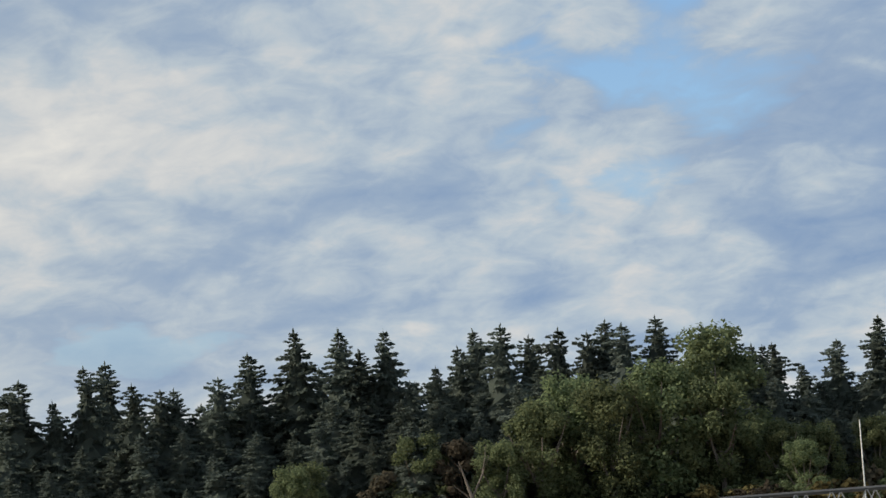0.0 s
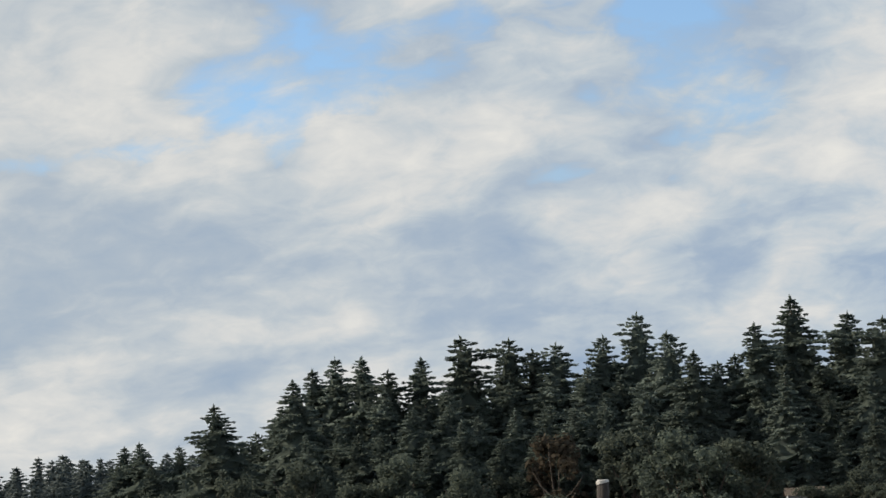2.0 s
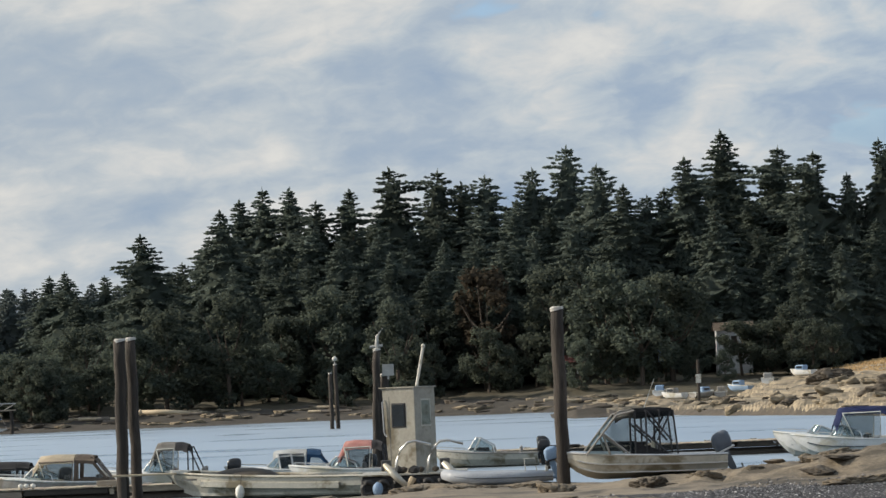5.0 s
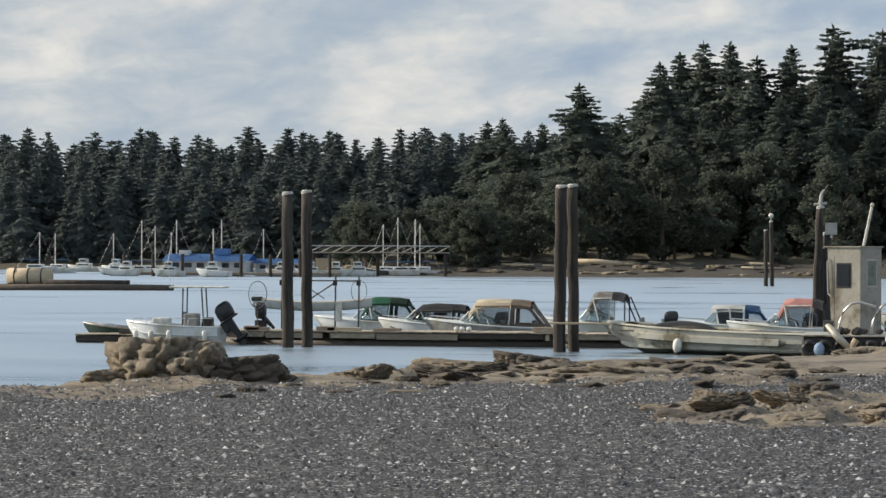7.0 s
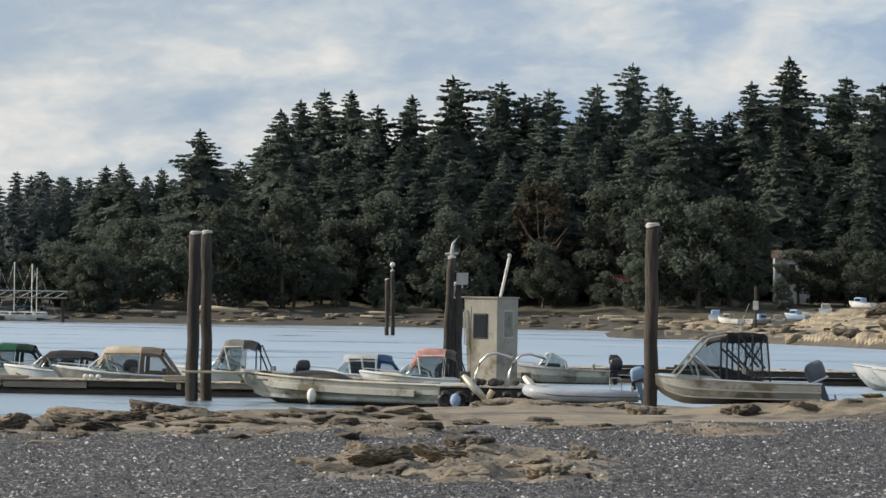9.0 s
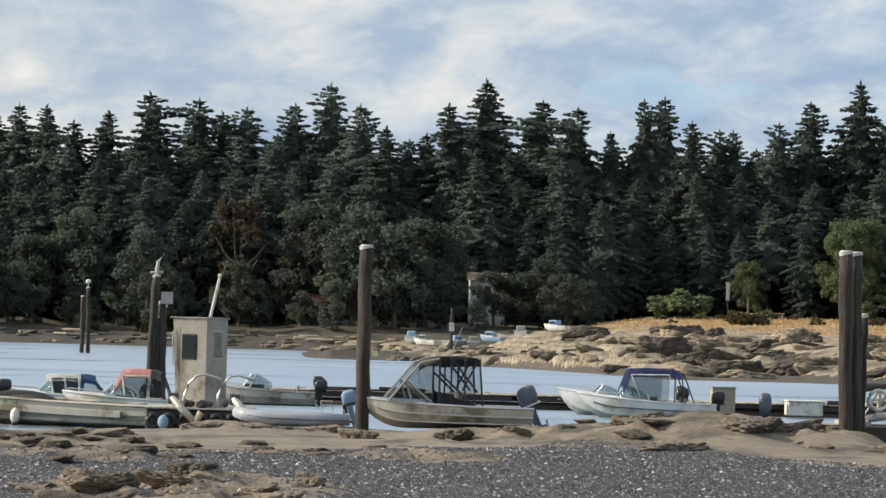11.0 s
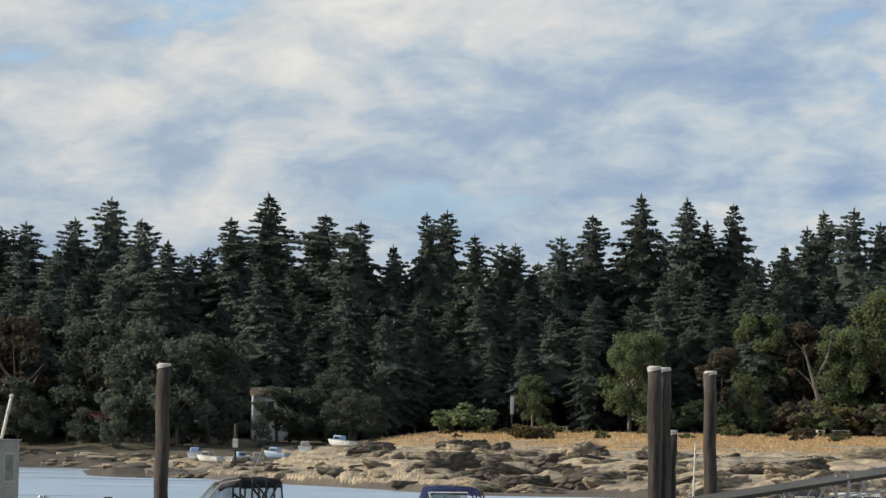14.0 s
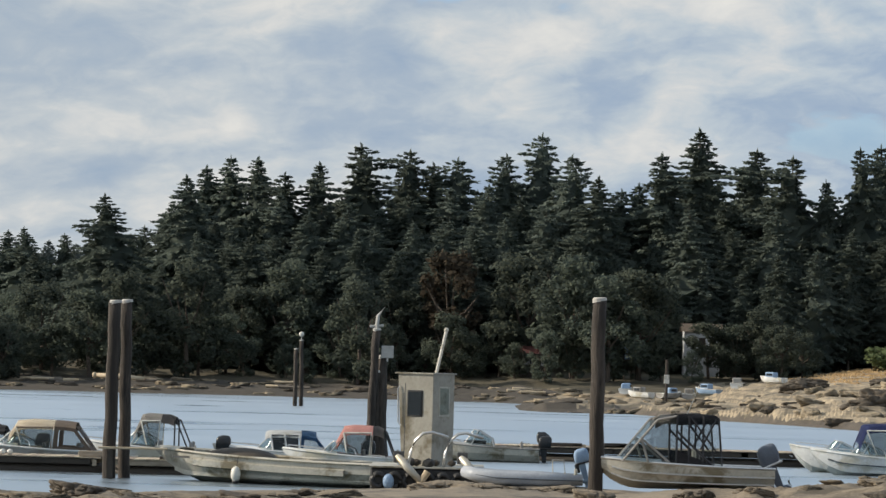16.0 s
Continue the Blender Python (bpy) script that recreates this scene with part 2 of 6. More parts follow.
WETWOOD = surf("wet_timber", (0.018, 0.015, 0.012), (0.07, 0.055, 0.04), 1.6, 0.6, bump=0.6)
PALEWOOD = surf("bleached_wood", (0.35, 0.27, 0.17), (0.62, 0.52, 0.38), 2, 0.8, bump=0.4, flat_axis=(0.3, 1, 1))
ALU = surf("weathered_aluminium", (0.36, 0.345, 0.30), (0.62, 0.59, 0.51), 1.2, 0.45, 0.45, bump=0.12, grain=9, stain=(0.22, 0.19, 0.13), stain_scale=1.1)
HUTMETAL = surf("dull_hut_aluminium", (0.24, 0.225, 0.19), (0.43, 0.405, 0.345), 1.0, 0.45, 0.6, bump=0.12, grain=9, stain=(0.18, 0.155, 0.11), stain_scale=0.9)
BRIGHT = surf("bright_aluminium", (0.5, 0.5, 0.5), (0.75, 0.75, 0.74), 3, 0.32, 0.85, bump=0.05)
GEL = surf("white_gelcoat", (0.60, 0.61, 0.60), (0.78, 0.79, 0.78), 1.5, 0.3, stain=(0.5, 0.47, 0.38), stain_scale=0.8)
GREYHULL = surf("grey_gelcoat", (0.22, 0.22, 0.21), (0.36, 0.35, 0.33), 1.5, 0.4, stain=(0.2, 0.18, 0.15), stain_scale=0.8)
NAVYHULL = surf("dark_hull_paint", (0.03, 0.04, 0.05), (0.10, 0.12, 0.14), 1.5, 0.35)
SKYHULL = surf("light_blue_hull", (0.10, 0.42, 0.72), (0.16, 0.52, 0.82), 1.5, 0.3)
BLACK = surf("black_rubber", (0.012, 0.012, 0.013), (0.04, 0.04, 0.042), 3, 0.55, bump=0.2)
COWL = surf("black_cowling", (0.012, 0.013, 0.015), (0.03, 0.032, 0.036), 3, 0.25)
GREYCOWL = surf("grey_cowling", (0.07, 0.085, 0.11), (0.13, 0.15, 0.19), 3, 0.35)
CHARCOAL = surf("charcoal_canvas", (0.03, 0.03, 0.034), (0.075, 0.075, 0.08), 2.2, 0.9, bump=0.3)
GREYCLOTH = surf("grey_canvas", (0.22, 0.21, 0.19), (0.38, 0.36, 0.335), 1.8, 0.9, bump=0.3)
BEIGE = surf("beige_canvas", (0.62, 0.54, 0.41), (0.78, 0.69, 0.55), 1.8, 0.9, bump=0.25)
BROWNCLOTH = surf("brown_canvas", (0.17, 0.135, 0.105), (0.28, 0.225, 0.18), 1.8, 0.9, bump=0.25)
GREENCLOTH = surf("green_canvas", (0.015, 0.10, 0.055), (0.04, 0.20, 0.11), 1.8, 0.85, bump=0.25)
DARKGREEN = surf("dark_green_canvas", (0.01, 0.03, 0.02), (0.02, 0.055, 0.038), 1.8, 0.85)
REDCLOTH = surf("faded_red_canvas", (0.56, 0.27, 0.24), (0.72, 0.40, 0.36), 1.8, 0.9, bump=0.25)
MAROON = surf("dull_red_roof", (0.10, 0.035, 0.032), (0.19, 0.075, 0.068), 1.2, 0.8, bump=0.3)
BLUECLOTH = surf("blue_canvas", (0.02, 0.07, 0.16), (0.05, 0.13, 0.26), 1.8, 0.85, bump=0.25)
NAVYCLOTH = surf("navy_canvas", (0.012, 0.02, 0.085), (0.03, 0.05, 0.17), 1.8, 0.85, bump=0.25)
BLUETARP = surf("pale_blue_tarp", (0.16, 0.26, 0.42), (0.30, 0.42, 0.58), 2, 0.6, bump=0.3)
BLUEROOF = surf("blue_metal_roof", (0.05, 0.14, 0.34), (0.09, 0.22, 0.48), 0.6, 0.5)
ORANGE = surf("orange_buoy", (0.75, 0.13, 0.03), (0.9, 0.2, 0.06), 4, 0.45)
FENDER = surf("white_vinyl", (0.62, 0.6, 0.54), (0.8, 0.78, 0.72), 5, 0.5, stain=(0.45, 0.42, 0.34), stain_scale=3)
GALV = surf("galvanised_steel", (0.36, 0.35, 0.33), (0.56, 0.55, 0.52), 2.5, 0.55, 0.4, bump=0.1)
DARKRAIL = surf("dull_grey_rail", (0.06, 0.06, 0.06), (0.13, 0.13, 0.128), 1.5, 0.7)
TUBE = surf("grey_inflatable", (0.26, 0.28, 0.32), (0.42, 0.45, 0.49), 2, 0.5)
BLUEPAINT = surf("blue_paint", (0.03, 0.15, 0.42), (0.05, 0.22, 0.55), 2, 0.5)
SHED = surf("white_siding", (0.45, 0.46, 0.47), (0.66, 0.67, 0.68), 1.0, 0.7, flat_axis=(0.3, 0.3, 4))
GLASS, SMOKE = glassy("window_glass", (0.85, 0.92, 0.92), 0.72), glassy("smoked_glass", (0.35, 0.38, 0.4), 0.35)
VINYL = glassy("clear_vinyl", (0.9, 0.92, 0.92), 0.8)

# ---- building helpers ----


def mesh_ob(name, verts, faces, material, smooth=False, parent=None):
    me = bpy.data.meshes.new(name)
    me.from_pydata([tuple(v) for v in verts], [], [tuple(f) for f in faces])
    for m in material if isinstance(material, (list, tuple)) else [material]:
        me.materials.append(m)
    if smooth:
        me.polygons.foreach_set("use_smooth", [True] * len(me.polygons))
    me.update()
    ob = new(name, me)
    if parent:
        ob.parent = parent
    return ob


def part(name, bm, material, parent, label="", smooth=False):
    me = bpy.data.meshes.new(name)
    bmesh.ops.recalc_face_normals(bm, faces=bm.faces[:])
    for f in bm.faces:
        f.smooth = smooth
    bm.to_mesh(me)
    bm.free()
    me.materials.append(material)
    ob = new(name, me)
    ob.parent = parent
    return tagged(ob, label) if label else ob


def thing(name, label, category, at=(0, 0, 0), turn=0.0, group="", kind="", tip=(0.0, 0.0)):
    ob = new(name)
    ob.matrix_basis = pose(*at, tip[0], tip[1], turn)
    return tagged(ob, label, category, group, kind)


def box(bm, x0, x1, y0, y1, z0, z1, bevel=0.0):
    made = bmesh.ops.create_cube(bm, size=1.0)
    for v in made["verts"]:
        v.co = Vector((x0 + (v.co.x + 0.5) * (x1 - x0), y0 + (v.co.y + 0.5) * (y1 - y0), z0 + (v.co.z + 0.5) * (z1 - z0)))
    if bevel:
        edges = list({e for v in made["verts"] for e in v.link_edges})
        bmesh.ops.bevel(bm, geom=edges, offset=bevel, segments=1, affect="EDGES")
    return bm


def boxed(*a, bevel=0.0):
    return box(bmesh.new(), *a, bevel=bevel)


def rod(bm, points, radius, sides=8, caps=True):
    """A round bar along points; radius may be a list."""
    pts = [Vector(p) for p in points]
    radii = radius if isinstance(radius, (list, tuple)) else [radius] * len(pts)
    rings = []
    for n, p in enumerate(pts):
        along = (pts[min(n + 1, len(pts) - 1)] - pts[max(n - 1, 0)]).normalized()
        side = along.cross(Vector((0, 0, 1)) if abs(along.z) < 0.9 else Vector((1, 0, 0))).normalized()
        up = side.cross(along)
        rings.append([bm.verts.new(p + radii[n] * (math.cos(a) * side + math.sin(a) * up)) for a in (2 * math.pi * k / sides for k in range(sides))])
    for a, b in zip(rings, rings[1:]):
        for k in range(sides):
            bm.faces.new((a[k], a[(k + 1) % sides], b[(k + 1) % sides], b[k]))
    if caps:
        bm.faces.new(rings[0])
        bm.faces.new(rings[-1][::-1])
    return bm


def rodded(points, radius, sides=8):
    return rod(bmesh.new(), points, radius, sides)


def ball(bm, at, radius, scale=(1, 1, 1), detail=2):
    made = bmesh.ops.create_icosphere(bm, subdivisions=detail, radius=1.0)
    for v in made["verts"]:
        v.co = Vector(at) + Vector((v.co.x * scale[0], v.co.y * scale[1], v.co.z * scale[2])) * radius
    return bm


def loft(bm, rows, close_ends=False):
    """Skins a list of rows of points, equal in number."""
    grid = [[bm.verts.new(p) for p in r] for r in rows]
    for a, b in zip(grid, grid[1:]):
        for k in range(len(a) - 1):
            bm.faces.new((a[k], a[k + 1], b[k + 1], b[k]))
    if close_ends:
        bm.faces.new(grid[0])
        bm.faces.new(grid[-1][::-1])
    return bm


def thick(bm, amount):
    bmesh.ops.solidify(bm, geom=bm.faces[:], thickness=amount)
    return bm


# ---- land and water ----


def lattice(ix, iy, seed):
    h = (ix * 374761393 + iy * 668265263 + seed * 974711) & 0x7FFFFFFF
    h = ((h ^ (h >> 13)) * 1274126177) & 0x7FFFFFFF
    return ((h ^ (h >> 16)) & 0xFFFF) / 65535.0


def value_noise(x, y, seed=0):
    ix, iy = np.floor(x).astype(np.int64), np.floor(y).astype(np.int64)
    fx, fy = x - ix, y - iy
    fx, fy = fx * fx * (3 - 2 * fx), fy * fy * (3 - 2 * fy)
    a, b = lattice(ix, iy, seed), lattice(ix + 1, iy, seed)
    c, d = lattice(ix, iy + 1, seed), lattice(ix + 1, iy + 1, seed)
    return a + (b - a) * fx + (c - a) * fy + (a - b - c + d) * fx * fy


def fractal(x, y, octaves=4, seed=0):
    total, amp, norm = 0.0, 1.0, 0.0
    for o in range(octaves):
        total, norm = total + amp * value_noise(x * 2**o, y * 2**o, seed + o), norm + amp
        amp *= 0.5
    return total / norm


def bump_at(x, y, cx, cy, rx, ry, high):
    return high * np.exp(-((x - cx) / rx) ** 2 - ((y - cy) / ry) ** 2)


def near_shore(x):
    return np.interp(x, [-90, -40, -23, -15, -13, -10, -4, 5, 15, 20, 22, 26, 40, 90], [45, 62, 72, 76, 87, 93, 99, 101, 101, 97, 92, 84, 70, 50])


def point_shore(x):
    return np.interp(x, [-6, 2, 5, 13, 18, 22, 26, 28, 40, 56, 63, 72, 100, 160, 400], [330, 300, 284, 284, 262, 250, 232, 222, 220, 203, 194, 192, 184, 176, 150])


def far_shore(x):
    return np.interp(x, [-900, -400, -120, -84, -75, -50, -20, 0, 4, 20, 60], [440, 430, 425, 410, 354, 359, 361, 356, 347, 345, 345])


def ledge_mask(x, y):
    """Where bare rock stands out of the beach."""
    band = np.exp(-((y - np.interp(x, [-24, -18, -12, -8, -4], [70, 68, 76, 77, 73])) / 8.5) ** 2) * (x < -3.5) * (x > -21)
    mid = np.exp(-((x + 2.2) / 2.4) ** 4 - ((y - 50.5) / 6.5) ** 4)
    right = np.exp(-((x - 9) / 5.5) ** 4 - ((y - 87) / 4.5) ** 4) + np.exp(-((x - 15) / 3.0) ** 4 - ((y - 89) / 5.5) ** 4) + 0.6 * np.exp(-((x + 0.8) / 2.2) ** 4 - ((y - 89) / 2.5) ** 4) + np.exp(-((x - 2.7) / 2.0) ** 4 - ((y - 71) / 3) ** 4)
    return np.clip(band + mid + right, 0, 1)


def ground(x, y):
    x, y = np.asarray(x, float), np.asarray(y, float)
    s = near_shore(x) - y
    near = np.interp(s, [-400, -60, -20, 0, 6, 12, 30, 50, 75, 110, 200], [-6, -3, -1.2, 0.0, 0.30, 0.43, 0.58, 0.88, 1.25, 2.15, 3.2])
    for b in ((-1.6, 87.0, 1.6, 2.4, 0.10), (0.2, 92.6, 2.6, 1.6, 0.22), (4.8, 87.5, 2.4, 2.2, 0.18), (7.5, 86, 1.8, 2.5, 0.35), (10.9, 85, 2.3, 3.0, 0.85), (14.5, 85, 2.6, 4, 0.35), (-16.8, 67, 2.2, 3.0, 0.35), (-2.2, 51, 2.2, 5.0, 0.12)):
        near = near + bump_at(x, y, *b)
    rough = fractal(x * 0.55, y * 0.32, 5, 3) - 0.5
    ridges = 1 - np.abs(2 * fractal(x * 0.8 + 3, y * 0.4, 4, 9) - 1)
    near = near + ledge_mask(x, y) * (0.62 * (ridges - 0.74) + 0.35 * rough) * (near > -0.5)
    near = near + 0.10 * (fractal(x * 0.25, y * 0.25, 3, 5) - 0.5) + 0.025 * (fractal(x * 3, y * 3, 2, 7) - 0.5)
    s = y - point_shore(x) + 7 * (fractal(x * 0.12, y * 0.12, 3, 21) - 0.5)
    point = np.interp(s, [-80, -10, 0, 5, 25, 60, 100, 150, 200, 320, 900], [-4, -0.8, 0, 0.7, 1.35, 2.35, 3.15, 4.3, 5.4, 8, 20])
    cap = np.interp(x, [-6, 1, 4, 8, 16, 22, 28, 34, 42, 52, 66], [-2, -0.5, 0.35, 0.75, 0.95, 1.25, 1.9, 2.9, 4.2, 5.5, 30])
    cap = cap - np.clip(s - 35, 0, 40) * 0.04 * np.clip((27 - x) / 6, 0, 1)
    point = np.minimum(point, cap)
    uneven = fractal(x * 0.14, y * 0.10, 5, 31)
    bare = np.clip((point - 0.15) * 3, 0, 1) * np.clip((3.6 - point) * 1.5, 0, 1)
    stepped = point + 1.6 * (uneven - 0.5)
    high = 0.42
    f = stepped / high - np.floor(stepped / high)
    stepped = high * (np.floor(stepped / high) + np.clip((f - 0.5) * 3.2 + 0.5, 0, 1))
    stepped = stepped + 0.35 * (fractal(x * 0.7, y * 0.5, 3, 37) - 0.5)
    point = point + bare * (np.maximum(stepped, 0.05) - point)
    s = y - far_shore(x) + 5 * (fractal(x * 0.15, y * 0.15, 3, 41) - 0.5)
    far = np.interp(s, [-120, -12, 0, 8, 30, 60, 150, 400, 1500, 4000], [-4, -0.8, 0, 0.9, 2.3, 4, 7.5, 14, 30, 60])
    far = far + np.clip(far, 0, 1) * 1.0 * (fractal(x * 0.3, y * 0.3, 4, 51) - 0.5) * (s < 40)
    return np.maximum(np.maximum(near, point), far)


def steps(*spans):
    return np.concatenate([np.arange(a, b, d) for a, b, d in spans])


gx = np.concatenate([[-4500, -3000, -2000, -1300, -800, -500, -320], steps((-240, -36, 4), (-36, 40, 0.23), (40, 122, 0.65), (122, 230, 4)), [260, 320, 500, 800, 1300, 2000, 3000, 4500]])
gy = np.concatenate([[-2500, -1200, -500, -200, -90, -45], steps((-24, 20, 2), (20, 104, 0.25), (104, 190, 4), (190, 400, 0.85), (400, 640, 6)), [680, 740, 820, 950, 1150, 1500, 2000, 3000, 4500]])
GX, GY = np.meshgrid(gx, gy)
GZ = ground(GX, GY)
ncol, nrow = len(gx), len(gy)
ground_mesh = bpy.data.meshes.new("ground")
corner = np.arange(nrow * ncol).reshape(nrow, ncol)
quads = np.stack([corner[:-1, :-1], corner[:-1, 1:], corner[1:, 1:], corner[1:, :-1]], -1).reshape(-1, 4)
ground_mesh.vertices.add(nrow * ncol)
ground_mesh.vertices.foreach_set("co", np.stack([GX, GY, GZ], -1).astype(np.float32).ravel())
ground_mesh.loops.add(quads.size)
ground_mesh.loops.foreach_set("vertex_index", quads.astype(np.int32).ravel())
ground_mesh.polygons.add(len(quads))
ground_mesh.polygons.foreach_set("loop_start", np.arange(0, quads.size, 4, dtype=np.int32))
ground_mesh.polygons.foreach_set("loop_total", np.full(len(quads), 4, dtype=np.int32))
cx, cy, cz = ((A[:-1, :-1] + A[1:, 1:]).ravel() / 2 for A in (GX, GY, GZ))
fringe = fractal(cx * 0.35, cy * 0.35, 4, 61) - 0.5
gravel_edge = np.interp(cx, [-40, -24, -11.5, -4.7, 3.8, 7.3, 10, 12.5, 18, 40], [55, 63, 66, 70, 78, 82, 81, 74, 66, 50])
which = np.full(len(cx), 1)  # sand
which[(cy < gravel_edge + 9 * fringe) & (cy < 110)] = 0
which[(ledge_mask(cx, cy) + 0.9 * fringe > 0.42) & (cy < 110)] = 2
past = cy > 150
sp, sf = cy - point_shore(cx), cy - far_shore(cx)
which[past] = 6
which[past & (cz > 0.55)] = 3
which[past & (cz <= 0.55)] = 4
which[past & (sf > 12) & (cx < 26)] = 6
which[past & (cz > 3.9 + 4.6 * fringe) & (cx > 30)] = 5
which[past & (sf <= 20) & (cx < 8) & (cz > -0.5)] = 8
which[past & (cy > 384 + 30 * fringe)] = 6
which[cz < -0.5] = 7
ground_mesh.polygons.foreach_set("material_index", which.astype(np.int32))
ground_mesh.polygons.foreach_set("use_smooth", (which != 3))
for m in (GRAVEL, SAND, STONE, SHELF, WEED, STRAW, FOREST, BED, MUDROCK):
    ground_mesh.materials.append(m)
ground_mesh.update(calc_edges=True)
tagged(new("ground", ground_mesh), "shell gravel beach, sandstone ledges and wooded shores", "ground", kind="structure")


def sheet(name, x0, x1, y0, y1, z, material, nx=1, ny=1):
    xs, ys = np.linspace(x0, x1, nx + 1), np.linspace(y0, y1, ny + 1)
    verts = [(x, y, z) for y in ys for x in xs]
    faces = [(j * (nx + 1) + i, j * (nx + 1) + i + 1, (j + 1) * (nx + 1) + i + 1, (j + 1) * (nx + 1) + i) for j in range(ny) for i in range(nx)]
    return mesh_ob(name, verts, faces, material)


tagged(sheet("water", -4500, 4500, -2500, 4500, 0.0, WATER), "calm pale blue sea water with fine ripples", "water", kind="structure")


def gz(x, y):
    return float(ground(np.array([x]), np.array([y]))[0])


# ---- trees ----
rng = random.Random(11)


def quads_mesh(name, centres, ways, ups, lengths, widths, solid=()):
    """Many small leaf blades, each a diamond; solid adds four-cornered patches of their own."""
    c, a, u = np.array(centres), np.array(ways), np.array(ups)
    a /= np.linalg.norm(a, axis=1, keepdims=True) + 1e-9
    side = np.cross(a, u)
    side /= np.linalg.norm(side, axis=1, keepdims=True) + 1e-9
    le, wi = np.array(lengths)[:, None], np.array(widths)[:, None]
    v = np.stack([c - a * le * 0.5, c + side * wi * 0.5, c + a * le * 0.5, c - side * wi * 0.5], 1)
    if len(solid):
        v = np.concatenate([v, np.array(solid, float)])
    n = len(v)
    me = bpy.data.meshes.new(name)
    me.from_pydata(v.reshape(-1, 3).tolist(), [], (np.arange(n)[:, None] * 4 + np.arange(4)).tolist())
    return me


def conifer(high, wide, seed, ragged=0.5, start=0.12, fullness=1.0, spray=1.0, blunt=0.72):
    """A fir: a tapered trunk, a dense heart of twigs, drooping boughs of uneven reach hung with needle sprays."""
    r = random.Random(seed)
    tree = thing("conifer_tree", "tall dark green fir with drooping boughs and a pointed top", "tree", group="conifers along the wooded shores")
    bend = r.uniform(-0.02, 0.02) * high
    part("trunk", rodded([(bend * (k / 6) ** 2, 0, high * k / 6) for k in range(7)], [0.011 * high * (1 - k / 6.2) + 0.02 for k in range(7)], 7), BARK, tree)
    lobes = [(r.uniform(0, 6.28), r.uniform(start, 0.95), r.uniform(-0.8, 0.6), r.uniform(0.02, 0.07)) for _ in range(26)]
    wide *= 1.36 if spray < 1.5 else 1.15
    blunt = 0.26 + 0.76 * blunt

    def girth(u, ang):
        q = (1 - u) ** blunt * (0.55 + 0.45 * min(1.0, (u - start + 0.08) / 0.25))
        for la, lu, lv, ld in lobes:
            q *= 1 + lv * math.exp(-((u - lu) / ld) ** 2) * max(0.0, math.cos(ang - la))
        return wide * q

    cs, ws, us, ls, ds, heart = [], [], [], [], [], []
    rings, sides = 17, 9
    shell = []
    for k in range(rings):
        u = start + (0.93 - start) * k / (rings - 1)
        thin = 0.58 - 0.30 * max(0.0, u - 0.6) / 0.4
        row = []
        for j in range(sides):
            a = 6.2832 * (j + 0.5 * (k % 2)) / sides
            q = thin * girth(u, a) * r.uniform(0.72, 1.2)
            row.append((bend * u * u + q * math.cos(a), q * math.sin(a), high * (u + r.uniform(-0.015, 0.015))))
        shell.append(row)
    for lower, upper in zip(shell, shell[1:]):
        for j in range(sides):
            heart.append((lower[j], lower[(j + 1) % sides], upper[(j + 1) % sides], upper[j]))
    boughs = int(190 * fullness)
    for k in range(boughs):
        u = min(0.985, start + (1 - start) * ((k + r.random()) / boughs) ** 0.9)
        ang = k * 2.39996 + r.uniform(-0.6, 0.6)
        reach = girth(u, ang) * (1 - ragged * 0.75 * r.random() ** 1.5 + 0.12 * r.random()) + 0.10 + 0.25 * (1 - u)
        lift = 0.45 * max(0.0, u - 0.6) / 0.4 - 0.16 * (1 - u) + r.uniform(-0.16, 0.16)
        out = Vector((math.cos(ang), math.sin(ang), 0))
        across = Vector((-out.y, out.x, 0))
        n = max(2, int(reach / (0.50 * spray)) + 1)
        for j in range(n):
            f = 0.3 + 0.72 * (j + r.random()) / n
            p = Vector((bend * u * u, 0, u * high)) + out * (reach * f) + Vector((0, 0, lift * reach * f - 0.20 * reach * f * f))
            fan = min(1.0, 0.32 * reach) * (1.25 - f)
            for _ in range(5 if spray < 1.5 else 4):
                hang = (0.12 + 0.55 * (1 - u)) * min(1.0, reach / 2)
                cs.append(p + across * r.uniform(-fan, fan) + Vector((0, 0, r.uniform(-hang, 0.3 * hang))))
                ws.append(out * r.uniform(0.2, 1.0) + across * r.uniform(-0.8, 0.8) + Vector((0, 0, r.uniform(-0.9, 0.25) + lift)))
                us.append(Vector((r.gauss(0, 1), r.gauss(0, 1), r.gauss(0, 1))))
                size = (0.26 + 0.42 * (1 - u) ** 0.7 + 0.22 * r.random()) * spray
                ls.append(size * 1.5)
                ds.append(size * r.uniform(0.45, 0.85))
        tip = Vector((bend * u * u, 0, u * high)) + out * reach + Vector((0, 0, (lift - 0.20) * reach))
        for _ in range(2):
            cs.append(tip + Vector((r.uniform(-0.1, 0.1), r.uniform(-0.1, 0.1), r.uniform(-0.1, 0.1))))
            ws.append(out + Vector((r.uniform(-0.2, 0.2), r.uniform(-0.2, 0.2), lift - 0.25)))
            us.append(Vector((r.gauss(0, 1), r.gauss(0, 1), r.gauss(0, 1))))
            ls.append((0.5 + 0.5 * (1 - u)) * spray)
            ds.append(0.26 * spray)
    for k in range(8):
        cs.append(Vector((bend + r.uniform(-0.08, 0.08), 0, high * (0.955 + 0.007 * k))))
        ws.append(Vector((r.uniform(-0.35, 0.35), r.uniform(-0.35, 0.35), 1)))
        us.append(Vector((r.uniform(-1, 1), r.uniform(-1, 1), 0.1)))
        ls.append(0.9)
        ds.append(0.26)
    me = quads_mesh("crown", cs, ws, us, ls, ds, heart)
